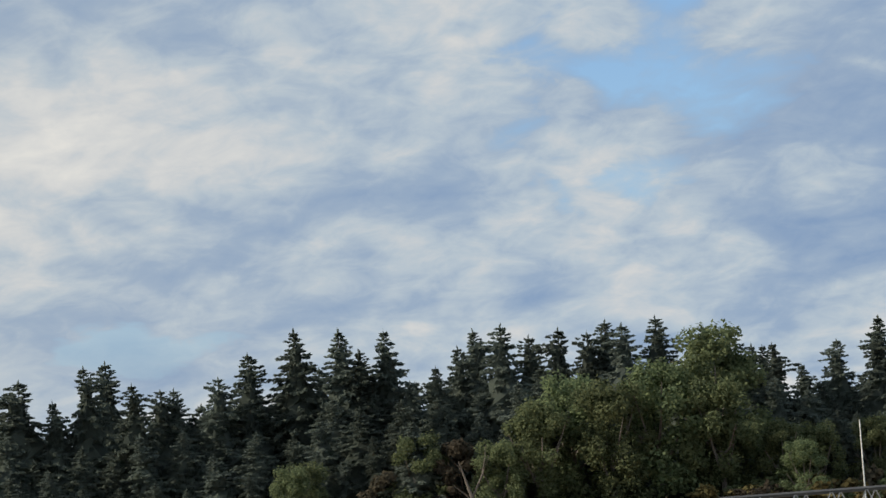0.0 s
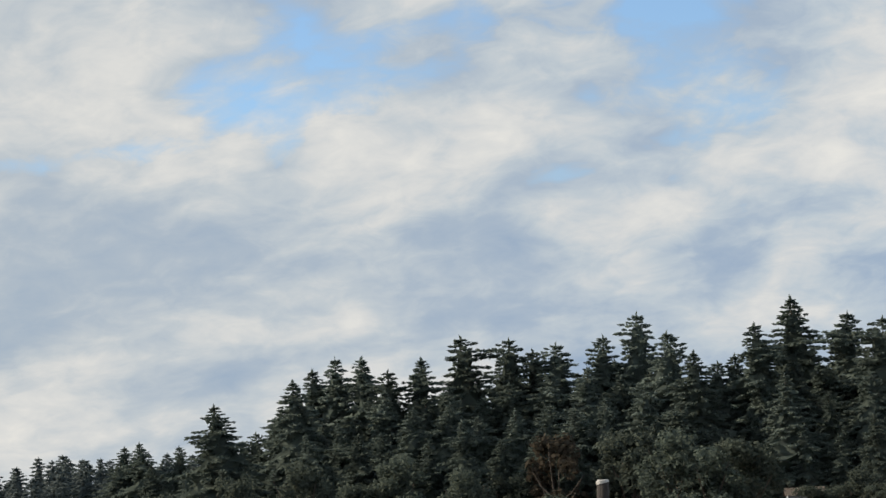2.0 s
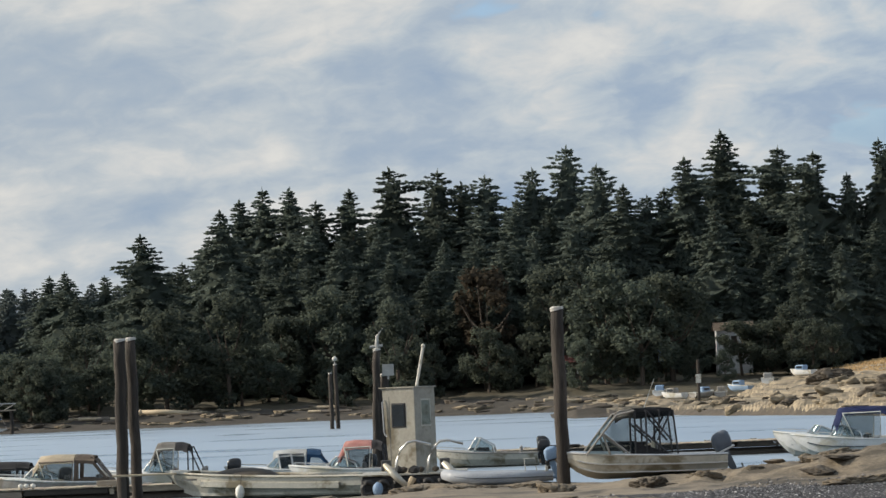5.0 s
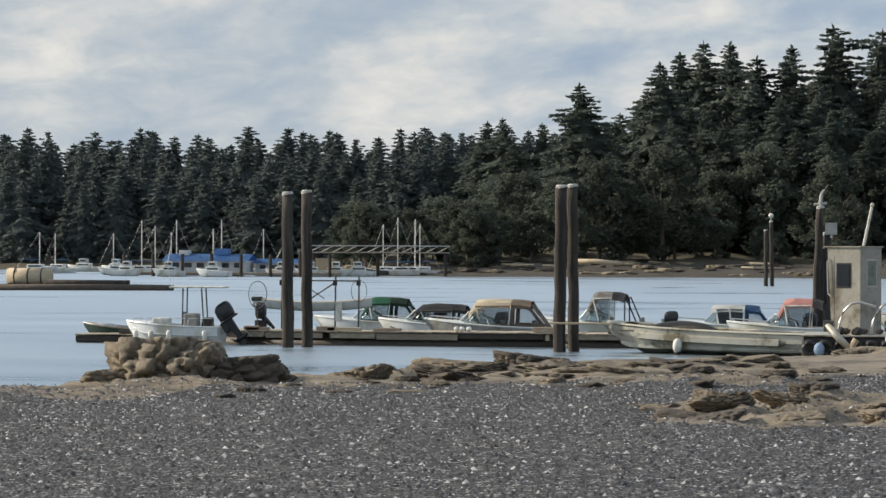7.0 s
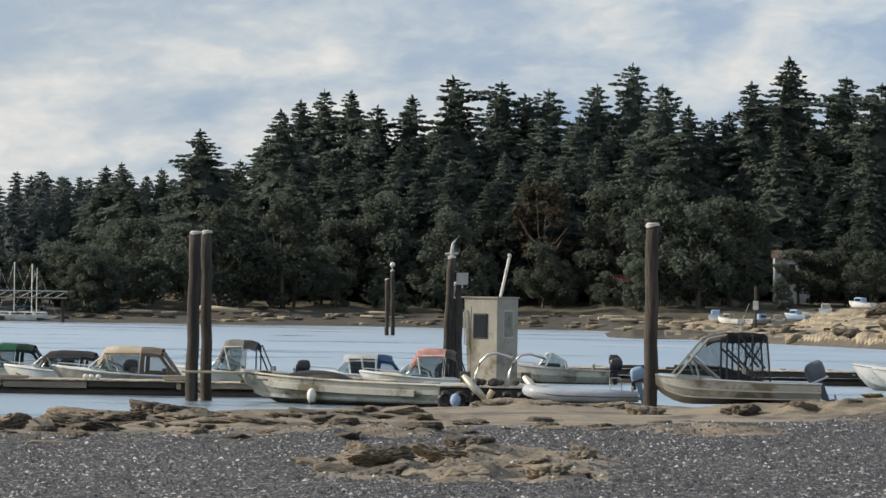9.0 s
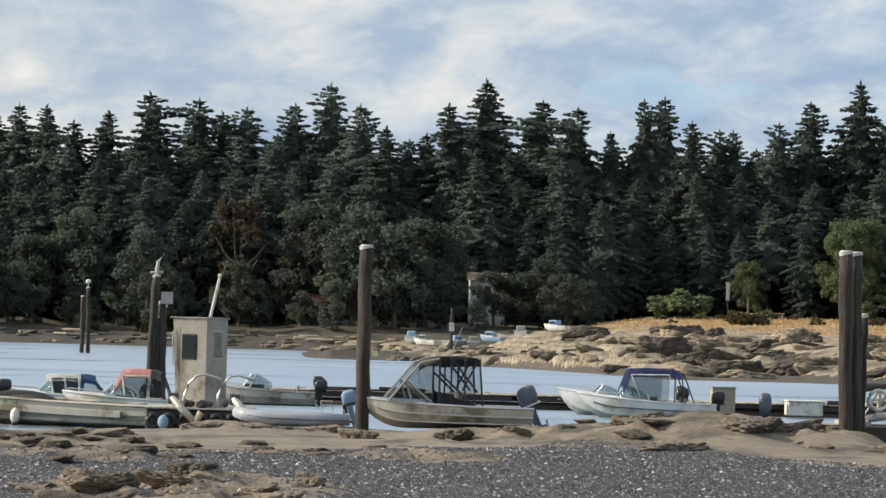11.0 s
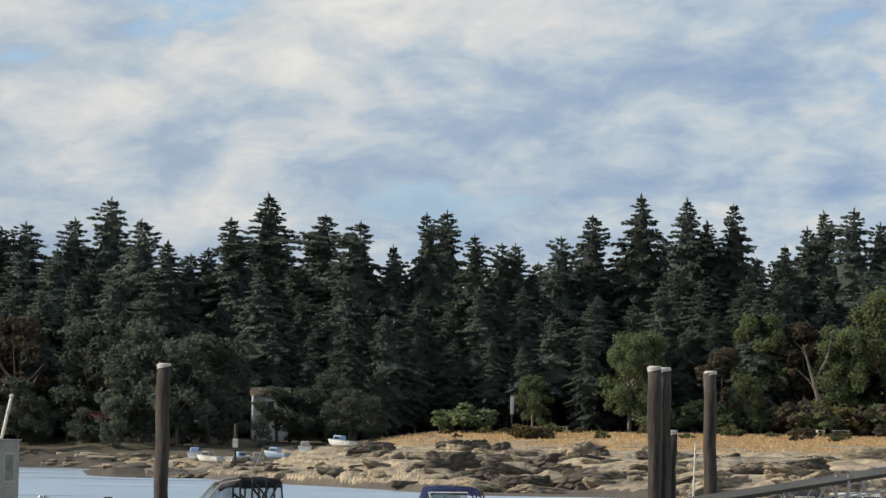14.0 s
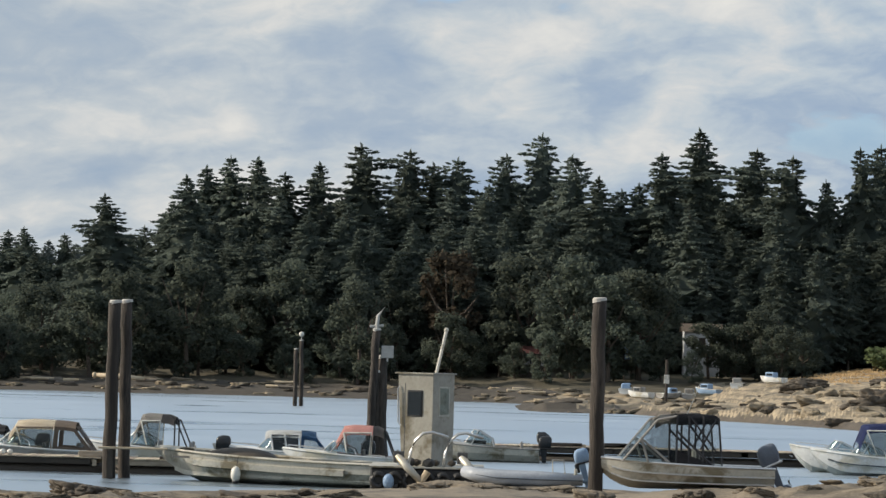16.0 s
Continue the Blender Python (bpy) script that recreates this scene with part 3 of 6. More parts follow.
    me.materials.append(FIR)
    new("crown", me).parent = tree
    return tree


def broadleaf(high, wide, seed, leaf, label, group, low=0.25, bark=BARK, leaf_size=0.55, clumps=30, fork=2):
    """A broad tree: a forked trunk with limbs and a crown of leafy clumps with gaps."""
    r = random.Random(seed)
    tree = thing("broadleaf_tree", label, "tree", group=group)
    trunk = bmesh.new()
    rod(trunk, [(0, 0, 0), (r.uniform(-0.3, 0.3), 0, high * 0.25), (r.uniform(-0.5, 0.5), 0, high * 0.5)], [0.022 * high, 0.018 * high, 0.012 * high], 7)
    for k in range(4 + fork):
        a = 6.283 * k / (4 + fork) + r.uniform(-0.4, 0.4)
        z0, d = high * r.uniform(0.28, 0.5), wide * r.uniform(0.4, 0.75)
        tip = Vector((d * math.cos(a), d * math.sin(a), high * r.uniform(0.55, 0.88)))
        rod(trunk, [(0, 0, z0), Vector((0, 0, z0)).lerp(tip, 0.5) + Vector((0, 0, -0.05 * high)), tip], [0.010 * high, 0.007 * high, 0.003 * high], 5)
    part("trunk", trunk, bark, tree)
    cs, ws, us, ls, ds = [], [], [], [], []
    for k in range(clumps):
        a, q = r.uniform(0, 6.283), math.sqrt(r.random())
        u = r.random() ** 0.8
        girth = math.sin(math.pi * min(0.96, max(0.06, 0.12 + 0.80 * u))) ** 0.6
        mid_c = Vector((q * wide * 0.85 * girth * math.cos(a), q * wide * 0.85 * girth * math.sin(a), high * (low + (0.93 - low) * u)))
        rad = wide * r.uniform(0.15, 0.30)
        for _ in range(int(78 * (0.55 / leaf_size) * rad)):
            d = Vector((r.gauss(0, 1), r.gauss(0, 1), r.gauss(0, 0.8))).normalized()
            p = mid_c + d * rad * r.uniform(0.55, 1.08)
            cs.append(p)
            ws.append(Vector((r.uniform(-1, 1), r.uniform(-1, 1), r.uniform(-0.8, 0.4))))
            us.append(d + Vector((r.uniform(-0.6, 0.6), r.uniform(-0.6, 0.6), r.uniform(0, 0.8))))
            ls.append(leaf_size * r.uniform(0.9, 1.7))
            ds.append(leaf_size * r.uniform(0.6, 1.1))
    me = quads_mesh("crown", cs, ws, us, ls, ds)
    me.materials.append(leaf)
    new("crown", me).parent = tree
    return tree


def plant(proto, proto_high, x, y, top, used, sink=0.3, widen=1.0, base=None):
    """Stands a copy of proto at x, y with its top at that height."""
    z = gz(x, y) - sink if base is None else base
    k = (top - z) / proto_high
    m = Matrix.LocRotScale((x, y, z), Euler((0, 0, rng.uniform(0, 6.28))), None)
    if proto.name not in used:
        used.add(proto.name)
        proto.matrix_basis, t = m, proto
    else:
        t = copy_thing(proto, m)
    t.scale = (k * widen, k * widen, k)
    return t


USED = set()
FIRS = [conifer(30, wd, 100 + n, rag, st, full, 1.0, bl) for n, (wd, rag, st, full, bl) in enumerate(((6.8, 0.5, 0.10, 1.15, 0.55), (6.2, 0.65, 0.14, 1.15, 0.62), (7.4, 0.6, 0.2, 1.1, 0.8), (6.0, 0.75, 0.08, 1.1, 0.5), (7.0, 0.6, 0.16, 1.2, 0.66), (7.2, 0.8, 0.3, 0.9, 0.75)))]
# the skyline over the far shore and over the grassy point: x, y, height of the top
SKYLINE = [(-50.2, 405, 25.3), (-41.1, 421, 29.0), (-40.0, 442, 31.7), (-36.9, 441, 33.2), (-32.5, 438, 32.8), (-28.3, 423, 29.8), (-24.1, 424, 31.4), (-18.1, 431, 34.6),
           (-12.0, 435, 34.3), (-8.0, 438, 32.6), (-5.0, 434, 33.2), (1.7, 435, 34.0), (7.0, 435, 37.0), (11.8, 425, 33.4), (14.1, 416, 29.9), (17.6, 426, 28.9),
           (20.4, 433, 30.2), (24.2, 423, 33.8), (30.1, 436, 38.3), (36.5, 430, 35.2), (41.1, 420, 33.6)]
SKYLINE_POINT = [(45.6, 418, 30.4), (50.2, 420, 35.0), (55.0, 438, 36.7), (56.0, 414, 31.8), (60.5, 422, 31.3), (63.5, 423, 31.3), (69.5, 426, 32.8), (75.6, 430, 36.2),
                 (82.0, 428, 39.1), (87.2, 437, 34.0), (88.3, 425, 38.5), (89.9, 423, 35.2), (94.8, 425, 38.1), (98.8, 413, 31.5), (106.3, 429, 35.2), (110.1, 435, 38.1),
                 (110.9, 421, 37.4), (118.6, 436, 36.7), (120.6, 425, 36.7), (125.8, 430, 36.3), (129.5, 432, 37.9), (128.3, 418, 36.3), (137.6, 430, 38.0)]
SKYLINE_END = [(143.3, 425, 35.9), (150.2, 437, 36.2), (153.4, 434, 33.2), (154.1, 426, 32.8), (155.2, 434, 33.1), (159.7, 430, 29.6), (167.4, 435, 33.3), (172.2, 431, 36.1), (181, 430, 34), (188, 433, 36)]
for n, (x, y, top) in enumerate(SKYLINE + SKYLINE_POINT + SKYLINE_END):
    plant(FIRS[(n * 7 + n // 3) % 5 if (x, y) != (-50.2, 405) else 5], 30, x, y, top, USED, widen=rng.uniform(1.0, 1.3) * (1.25 if x < 42 else 1.0) if top > 28 else 1.6)


def skyline_height(x):
    """The height to which the wood closes behind the leading trees."""
    return float(np.interp(x, [-120, -75, -50, -42, -36, -30, -20, 0, 7, 14, 18, 24, 30, 40, 50, 60, 80, 130, 145, 160, 190], [17, 18, 20, 24.5, 28, 29.5, 30.5, 31, 32, 28.5, 26.5, 30, 32, 31, 31, 29.5, 32, 34, 32, 29, 30]))


for x, y, top in ((-49.3, 441, 22.9), (-51.8, 445, 21.8), (-66.2, 441, 22.3), (-70.3, 449, 22.1), (-47.0, 443, 24.9), (-60.4, 441, 21.5), (-56, 436, 20.5), (-44.5, 436, 25.5), (-63, 430, 18.5), (-57.5, 424, 17.5), (-46.5, 424, 20)):
    plant(FIRS[rng.randrange(6)], 30, x, y, top, USED, widen=rng.uniform(1.2, 1.6))
for row_y, drop in ((403, 8), (412, 4), (424, 1.8)):
    x = -58.0
    while x < 190:
        x += rng.uniform(3.8, 6.0)
        if row_y == 403 and 95 < x < 150:
            continue
        plant(FIRS[rng.randrange(6)], 30, x, row_y + rng.uniform(-4, 4), skyline_height(x) - drop - rng.uniform(0, 4.5) + (row_y - 430) * 0.03, USED, widen=rng.uniform(1.15, 1.6))


def far_wood(name, label, rows, needles):
    """A far wood in which single trees cannot be counted: the crowns of many firs in one mesh."""
    small = [conifer(30, 6.2, 140 + n, 0.5, 0.03, 0.55, 1.8, 0.6) for n in range(4)]
    shapes = []
    for t in small:
        for ob in t.children:
            if ob.name.startswith("crown"):
                co = np.empty(len(ob.data.vertices) * 3, np.float32)
                ob.data.vertices.foreach_get("co", co)
                shapes.append(co.reshape(-1, 3))
    for t in small:
        for ob in (*t.children, t):
            bpy.data.objects.remove(ob)
    all_v = []
    for x, y, top, widen in rows:
        z = gz(x, y) - 1.0
        k, a = (top - z) / 30, rng.uniform(0, 6.28)
        v = shapes[rng.randrange(4)] * np.array([k * widen, k * widen, k], np.float32)
        c, s = math.cos(a), math.sin(a)
        all_v.append(np.stack([v[:, 0] * c - v[:, 1] * s + x, v[:, 0] * s + v[:, 1] * c + y, v[:, 2] + z], -1))
    v = np.concatenate(all_v)
    me = bpy.data.meshes.new(name)
    n = len(v) // 4
    me.vertices.add(len(v))
    me.vertices.foreach_set("co", v.astype(np.float32).ravel())
    me.loops.add(n * 4)
    me.loops.foreach_set("vertex_index", np.arange(n * 4, dtype=np.int32))
    me.polygons.add(n)
    me.polygons.foreach_set("loop_start", np.arange(0, n * 4, 4, dtype=np.int32))
    me.polygons.foreach_set("loop_total", np.full(n, 4, dtype=np.int32))
    me.materials.append(needles)
    me.update(calc_edges=True)
    return tagged(new(name, me), label, "wood", kind="stuff")


behind = []
for row_y, drop in ((446, 1.5), (464, 0.5)):
    x = -76.0
    while x < 195:
        x += rng.uniform(3.6, 5.6)
        behind.append((x, row_y + rng.uniform(-4, 4), skyline_height(x) - drop - rng.uniform(0, 4) + (row_y - 430) * 0.03, rng.uniform(1.1, 1.5)))
far_wood("wood", "dark firs closing the wood behind the shore", behind, FIR)
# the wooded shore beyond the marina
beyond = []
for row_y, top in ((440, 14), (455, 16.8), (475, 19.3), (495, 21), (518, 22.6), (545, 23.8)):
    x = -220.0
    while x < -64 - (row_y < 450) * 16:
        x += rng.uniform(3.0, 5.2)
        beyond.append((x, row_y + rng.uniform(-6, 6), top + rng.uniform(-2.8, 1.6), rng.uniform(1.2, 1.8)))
# this wood's haze is in its needle colour
far_wood("wood", "dense fir wood on the shore beyond the marina", beyond, HAZY_FIR)

GROVE = "broadleaf trees in front of the firs"
MADS = [broadleaf(14, 5.2, 200 + n, MADRONE, "rounded grey-green madrone on the far bank", GROVE, low=0.06, clumps=40, leaf_size=0.42) for n in range(3)]
for n, (x, y, top) in enumerate([(-67.5, 398, 10.4), (-60, 392, 12.0), (-55.9, 387, 13.2), (-48.4, 376, 12.6), (-44.9, 379, 15.1), (-37.2, 383, 16.1), (-31.5, 396, 13.8), (-25.7, 397, 17.3),
                                 (-15.8, 379, 14.2), (5.1, 393, 18.8), (10.6, 383, 18.4), (-11.6, 398, 13.8), (18.9, 384, 17.0), (14.8, 380, 15.8)]):
    plant(MADS[n % 3], 14, x, y, top, USED, widen=1.05)
for n in range(46):
    x = -62 + 3.0 * n + rng.uniform(-1.5, 1.5)
    if x < 44:
        plant(MADS[n % 3], 14, x, 380 + rng.uniform(-4, 14), gz(x, 382) + rng.uniform(3.5, 9), USED, widen=rng.uniform(0.9, 1.4))
for n in range(26):  # the little headland by the marina
    x = rng.uniform(-77, -56)
    plant(MADS[n % 3], 14, x, float(far_shore(x)) + rng.uniform(9, 42), gz(x, 375) + rng.uniform(3.5, 8.5), USED, widen=rng.uniform(0.9, 1.4))
RUSTY = broadleaf(14, 4.6, 231, RUST, "browned broadleaf tree among the firs", GROVE, low=0.2, clumps=24)
for x, y, top in ((-4.9, 394, 18.7), (-14, 400, 12), (98.8, 400, 20.5), (88, 402, 17)):
    plant(RUSTY, 14, x, y, top, USED)
OAKS = [broadleaf(24, 7.2, 240 + n, OAK, "large green oak with a broad leafy crown", GROVE, low=0.16, bark=PALE_BARK, leaf_size=0.46, clumps=64, fork=3) for n in range(3)]
for n, (x, y, top) in enumerate([(61.6, 396, 13.1), (74.0, 394, 18.4), (76.7, 398, 19.2), (89.0, 392, 13.6), (93.1, 402, 22.1), (102.6, 396, 20.4), (109.5, 398, 26.5), (115.8, 404, 29.2),
                                 (118.9, 396, 27.8), (126.7, 399, 31.0), (136.4, 403, 34.9), (134.6, 396, 27.2), (142.7, 394, 20.9), (143.4, 388, 17.1), (148.5, 396, 19.9),
                                 (151.6, 402, 18.8), (157, 396, 20), (164, 400, 22), (172, 398, 21)]):
    plant(OAKS[n % 3], 24, x, y, top, USED, widen=1.0 if top > 18 else 1.15)
BRUSH = [broadleaf(4, 3.0, 260 + n, lf, lb, "scrub at the edge of the grass", low=0.05, leaf_size=0.4, clumps=16) for n, (lf, lb) in enumerate(((SCRUB, "low yellow-green scrub beside the dry grass"), (RUST, "low rusty brown scrub beside the dry grass"), (OAK, "low green bush beside the dry grass")))]
for n in range(60):
    x = 44 + 2.1 * n + rng.uniform(-1, 1)
    kind = (0, 2, 1, 0, 1, 2, 0)[n % 7]
    if x < 88 and rng.random() < 0.72:
        continue
    plant(BRUSH[2 if x < 88 else kind], 4, x, 389 + rng.uniform(-2.5, 4), gz(x, 389) + rng.uniform(1.8, 4.6) + (2.0 if x > 130 else 0), USED, widen=rng.uniform(1.0, 1.6))

for n in range(46):  # single low bushes and tussocks on the grass
    x, y = rng.uniform(46, 128), rng.uniform(352, 390)
    plant(BRUSH[(0, 1, 0, 2)[n % 4]], 4, x, y, gz(x, y) + rng.uniform(0.5, 1.5), USED, widen=rng.uniform(1.0, 1.7))


# ---- rocks and pebbles ----


def rock_mesh(seed, flat=0.45, detail=4):
    """A broken sandstone block: flat faces, worn edges, bedding and pits."""
    r = random.Random(seed)
    planes = [(Vector((r.gauss(0, 1), r.gauss(0, 1), r.gauss(0, 0.7))).normalized(), r.uniform(0.55, 0.95)) for _ in range(11)]
    planes += [(Vector((r.uniform(-0.15, 0.15), r.uniform(-0.15, 0.15), 1)).normalized(), 0.62)]
    bm = bmesh.new()
    bmesh.ops.create_icosphere(bm, subdivisions=detail, radius=1.0)
    shift = Vector((seed * 3.7, seed * 1.3, seed * 2.1))
    for v in bm.verts:
        p = v.co.normalized()
        k = 1.15
        for nrm, d in planes:
            along = nrm.dot(p)
            if along > 0.05:
                k = min(k, d / along)
        crack = noise.voronoi(p * k * 2.6 + shift)[0]
        k *= 1 - 0.26 * max(0.0, 1 - (crack[1] - crack[0]) / 0.13)
        k *= 1 + 0.09 * noise.noise(p * 3.5 + shift) + 0.04 * noise.noise(p * 10 + shift)
        q = p * k
        q.z += 0.32 * (math.floor(q.z * 6.5 + 0.8 * noise.noise(q + shift)) / 6.5 - q.z + 0.07)
        v.co = Vector((q.x, q.y, q.z * flat / 0.6))
    me = bpy.data.meshes.new("rock")
    for f in bm.faces:
        f.smooth = True
    bm.to_mesh(me)
    bm.free()
    return me


STONES, FAR_STONES = {}, {}
for n in range(7):
    for store, detail in ((STONES, 5), (FAR_STONES, 4)):
        shape = rock_mesh(n + 1, (0.45, 0.6, 0.35)[n % 3], detail)
        for m in (STONE, SHELF, WEED):
            me = shape.copy()
            me.materials.append(m)
            store[n, m.name] = me


def rock(x, y, size, m=STONE, up=0.0, label="", group="rocks on the beach", squash=(1, 1, 1), n=None, tilt=6):
    n = rng.randrange(7) if n is None else n
    me = STONES[n, m.name]
    place = Matrix.LocRotScale((x, y, gz(x, y) + up), Euler((radians(rng.uniform(-tilt, tilt)), radians(rng.uniform(-tilt, tilt)), rng.uniform(0, 6.28) if squash == (1, 1, 1) else rng.uniform(-0.2, 0.2))), tuple(size * q for q in squash))
    if group.endswith("far shore") or (group.startswith("sandstone slabs") and (size < 0.85 or x > 70)):
        HEAP.setdefault(m.name, []).append((FAR_STONES[n, m.name], place))
        return None
    ob = new("rock", me)
    ob.matrix_basis = place
    return tagged(ob, label or "worn tan sandstone rock lying on the beach", "rock", group)


HEAP = {}
BIG = "large cracked sandstone rock at the water's edge"
for x, y, size, n, up in ((-17.9, 67.6, 1.15, 1, 0.2), (-17.1, 67.2, 1.05, 4, 0.12), (-18.6, 67.0, 0.7, 2, 0.05), (-16.3, 67.4, 1.0, 3, 0.02), (-15.6, 68.0, 0.85, 0, 0.0), (-17.4, 66.0, 0.55, 5, 0.0), (-18.3, 66.2, 0.45, 6, 0.0), (-16.4, 66.0, 0.5, 2, -0.05)):
    rock(x, y, size, WEED if n in (3, 0, 5) else STONE, up - 0.1, BIG, squash=(1.25, 1.2, 1.0 if n in (1, 4) else 0.9), n=n)
for n in range(60):  # the broken ledge between gravel and water
    u = n / 59
    x = -14.6 + 10.4 * u + rng.uniform(-0.5, 0.5)
    y = float(np.interp(x, [-15, -12, -8, -4], [70, 74, 77, 76])) + rng.uniform(-6, 7)
    low = 0.5 if x > -11 else 0.8
    rock(x, min(y, 81), rng.uniform(0.2, 0.62), (STONE, WEED, STONE)[n % 3], 0.0, squash=(1.6, 1.2, rng.uniform(0.6, 1.1) * low), tilt=12)
for n in range(40):  # the low shelf in the middle of the beach
    x, y = -2.3 + rng.uniform(-2.3, 2.3), 50.5 + rng.uniform(-6, 6)
    rock(x, y, rng.uniform(0.14, 0.42), (STONE, STONE, STONE, WEED)[n % 4], 0.0, squash=(1.5, 1.3, rng.uniform(0.55, 0.95)), tilt=14)
for n in range(34):  # rocks round the beached boat
    x, y = rng.uniform(1.5, 17), rng.uniform(83, 92)
    rock(x, y, rng.uniform(0.2, 0.55), (STONE, WEED, STONE)[n % 3], 0.0, squash=(1.5, 1.2, rng.uniform(0.6, 1.0)), tilt=14)
for n in range(26):  # broken ledges before the gangway
    rock(rng.uniform(8, 17.5), rng.uniform(80, 91), rng.uniform(0.3, 0.7), (STONE, WEED, STONE)[n % 3], -0.05, squash=(1.7, 1.3, rng.uniform(0.4, 0.75)), tilt=9)
for x, y, size in ((7.2, 88.0, 0.85), (8.3, 87.6, 0.8), (6.4, 87.6, 0.6), (9.3, 88.2, 0.7), (-2.6, 88.5, 0.7), (-1.6, 88.3, 0.75), (-0.4, 88.6, 0.6), (0.6, 89.0, 0.6), (13.4, 91.0, 0.7), (14.6, 91.5, 0.6)):
    rock(x, y, size, STONE, -0.05, squash=(1.5, 1.2, 0.62))
for n in range(80):  # low dark stones strewn between gravel and ledge
    x = rng.uniform(-14.5, 3.5)
    y = float(np.interp(x, [-15, -10, -3, 4], [64, 66, 70, 74])) + rng.uniform(-4.5, 8)
    rock(x, y, rng.uniform(0.10, 0.42) ** 1.15, (WEED, STONE, WEED)[n % 3], -0.02, "low dark weedy stone half sunk in the sand", squash=(1.5, 1.2, rng.uniform(0.4, 0.8)), tilt=10)
for x, y, size in ((-11.4, 68.5, 0.7), (-4.4, 69.5, 0.55), (-9.0, 73.5, 0.6)):
    rock(x, y, size, WEED, -0.08, "big smooth dark rock on the beach", squash=(1.5, 1.2, 0.7), n=5)
SLABS = "sandstone slabs on the rocky point"
for n in range(290):  # slabs and ledges on the point
    x = rng.uniform(5, 100)
    y0 = float(point_shore(x))
    y = y0 + rng.uniform(1, 30) if x < 26 else y0 + rng.uniform(-1, 1) ** 2 * 85 + rng.uniform(0, 12)
    big = rng.uniform(0.35, 1.4) * (0.6 if x < 30 else 1.2 if x < 60 else 1.0)
    rock(x, y, big, SHELF if n % 5 < 3 else WEED, 0.02 * big, "tilted tan sandstone slab on the rocky point", SLABS, (1.8, 1.2, rng.uniform(0.6, 1.2)), tilt=16)
for n in range(160):  # stones along the far shore
    x = rng.uniform(-74, 24)
    rock(x, float(far_shore(x)) + rng.uniform(2, 16), rng.uniform(0.35, 1.0), SHELF if n % 3 else WEED, 0.0, "grey-brown rock on the far shore", "rocks along the far shore", (1.6, 1, 0.6))


for kind_of, label in (("weathered_sandstone", "small tan sandstone rubble on the far shores"), ("weedy_rock", "small dark weedy rubble on the far shores")):
    bm = bmesh.new()
    for me, place in HEAP.get(kind_of, ()):
        start = len(bm.verts)
        bm.from_mesh(me)
        bm.verts.ensure_lookup_table()
        bmesh.ops.transform(bm, matrix=place, verts=bm.verts[start:])
    me = bpy.data.meshes.new("rubble")
    bm.to_mesh(me)
    bm.free()
    me.materials.append(bpy.data.materials[kind_of])
    tagged(new("rubble", me), label, "rubble", kind="stuff")


def pebbles(count):
    """Pebbles and broken shells, too many to count."""
    q = np.random.RandomState(4)
    x, y = q.uniform(-22, 22, count), 24 + 62 * q.rand(count) ** 1.3
    keep = (y < np.interp(x, [-24, -11.5, -4.7, 3.8, 7.3, 10, 12.5, 17], [64, 67, 71, 79, 83, 82, 76, 69])) & (np.abs(x) < 4 + 0.31 * y)
    x, y = x[keep], y[keep]
    n = len(x)
    z = ground(x, y)
    size = 0.010 + 0.026 * q.rand(n) ** 3 + 0.00020 * y
    base = np.array([(1, 0, 0), (0, 1, 0), (-1, 0, 0), (0, -1, 0), (0.2, 0.1, 0.75), (0, 0, -0.4)])
    a = q.uniform(0, 6.28, n)
    s = base[None] * size[:, None, None] * q.uniform(0.6, 1.5, (n, 1, 3))
    v = np.stack([s[..., 0] * np.cos(a)[:, None] - s[..., 1] * np.sin(a)[:, None] + x[:, None], s[..., 0] * np.sin(a)[:, None] + s[..., 1] * np.cos(a)[:, None] + y[:, None], s[..., 2] + z[:, None]], -1)
    f = np.array([(0, 1, 4), (1, 2, 4), (2, 3, 4), (3, 0, 4)])
    tri = (np.arange(n)[:, None, None] * 6 + f[None]).reshape(-1, 3).astype(np.int32)
    me = bpy.data.meshes.new("pebbles")
    me.vertices.add(n * 6)
    me.vertices.foreach_set("co", v.astype(np.float32).ravel())
    me.loops.add(tri.size)
    me.loops.foreach_set("vertex_index", tri.ravel())
    me.polygons.add(len(tri))
    me.polygons.foreach_set("loop_start", np.arange(0, tri.size, 3, dtype=np.int32))
    me.polygons.foreach_set("loop_total", np.full(len(tri), 3, dtype=np.int32))
    me.materials.append(PEBBLE)
    me.update(calc_edges=True)
    tagged(new("pebbles", me), "grey pebbles and pale broken shells on the beach", "pebbles", kind="stuff")


pebbles(150000)


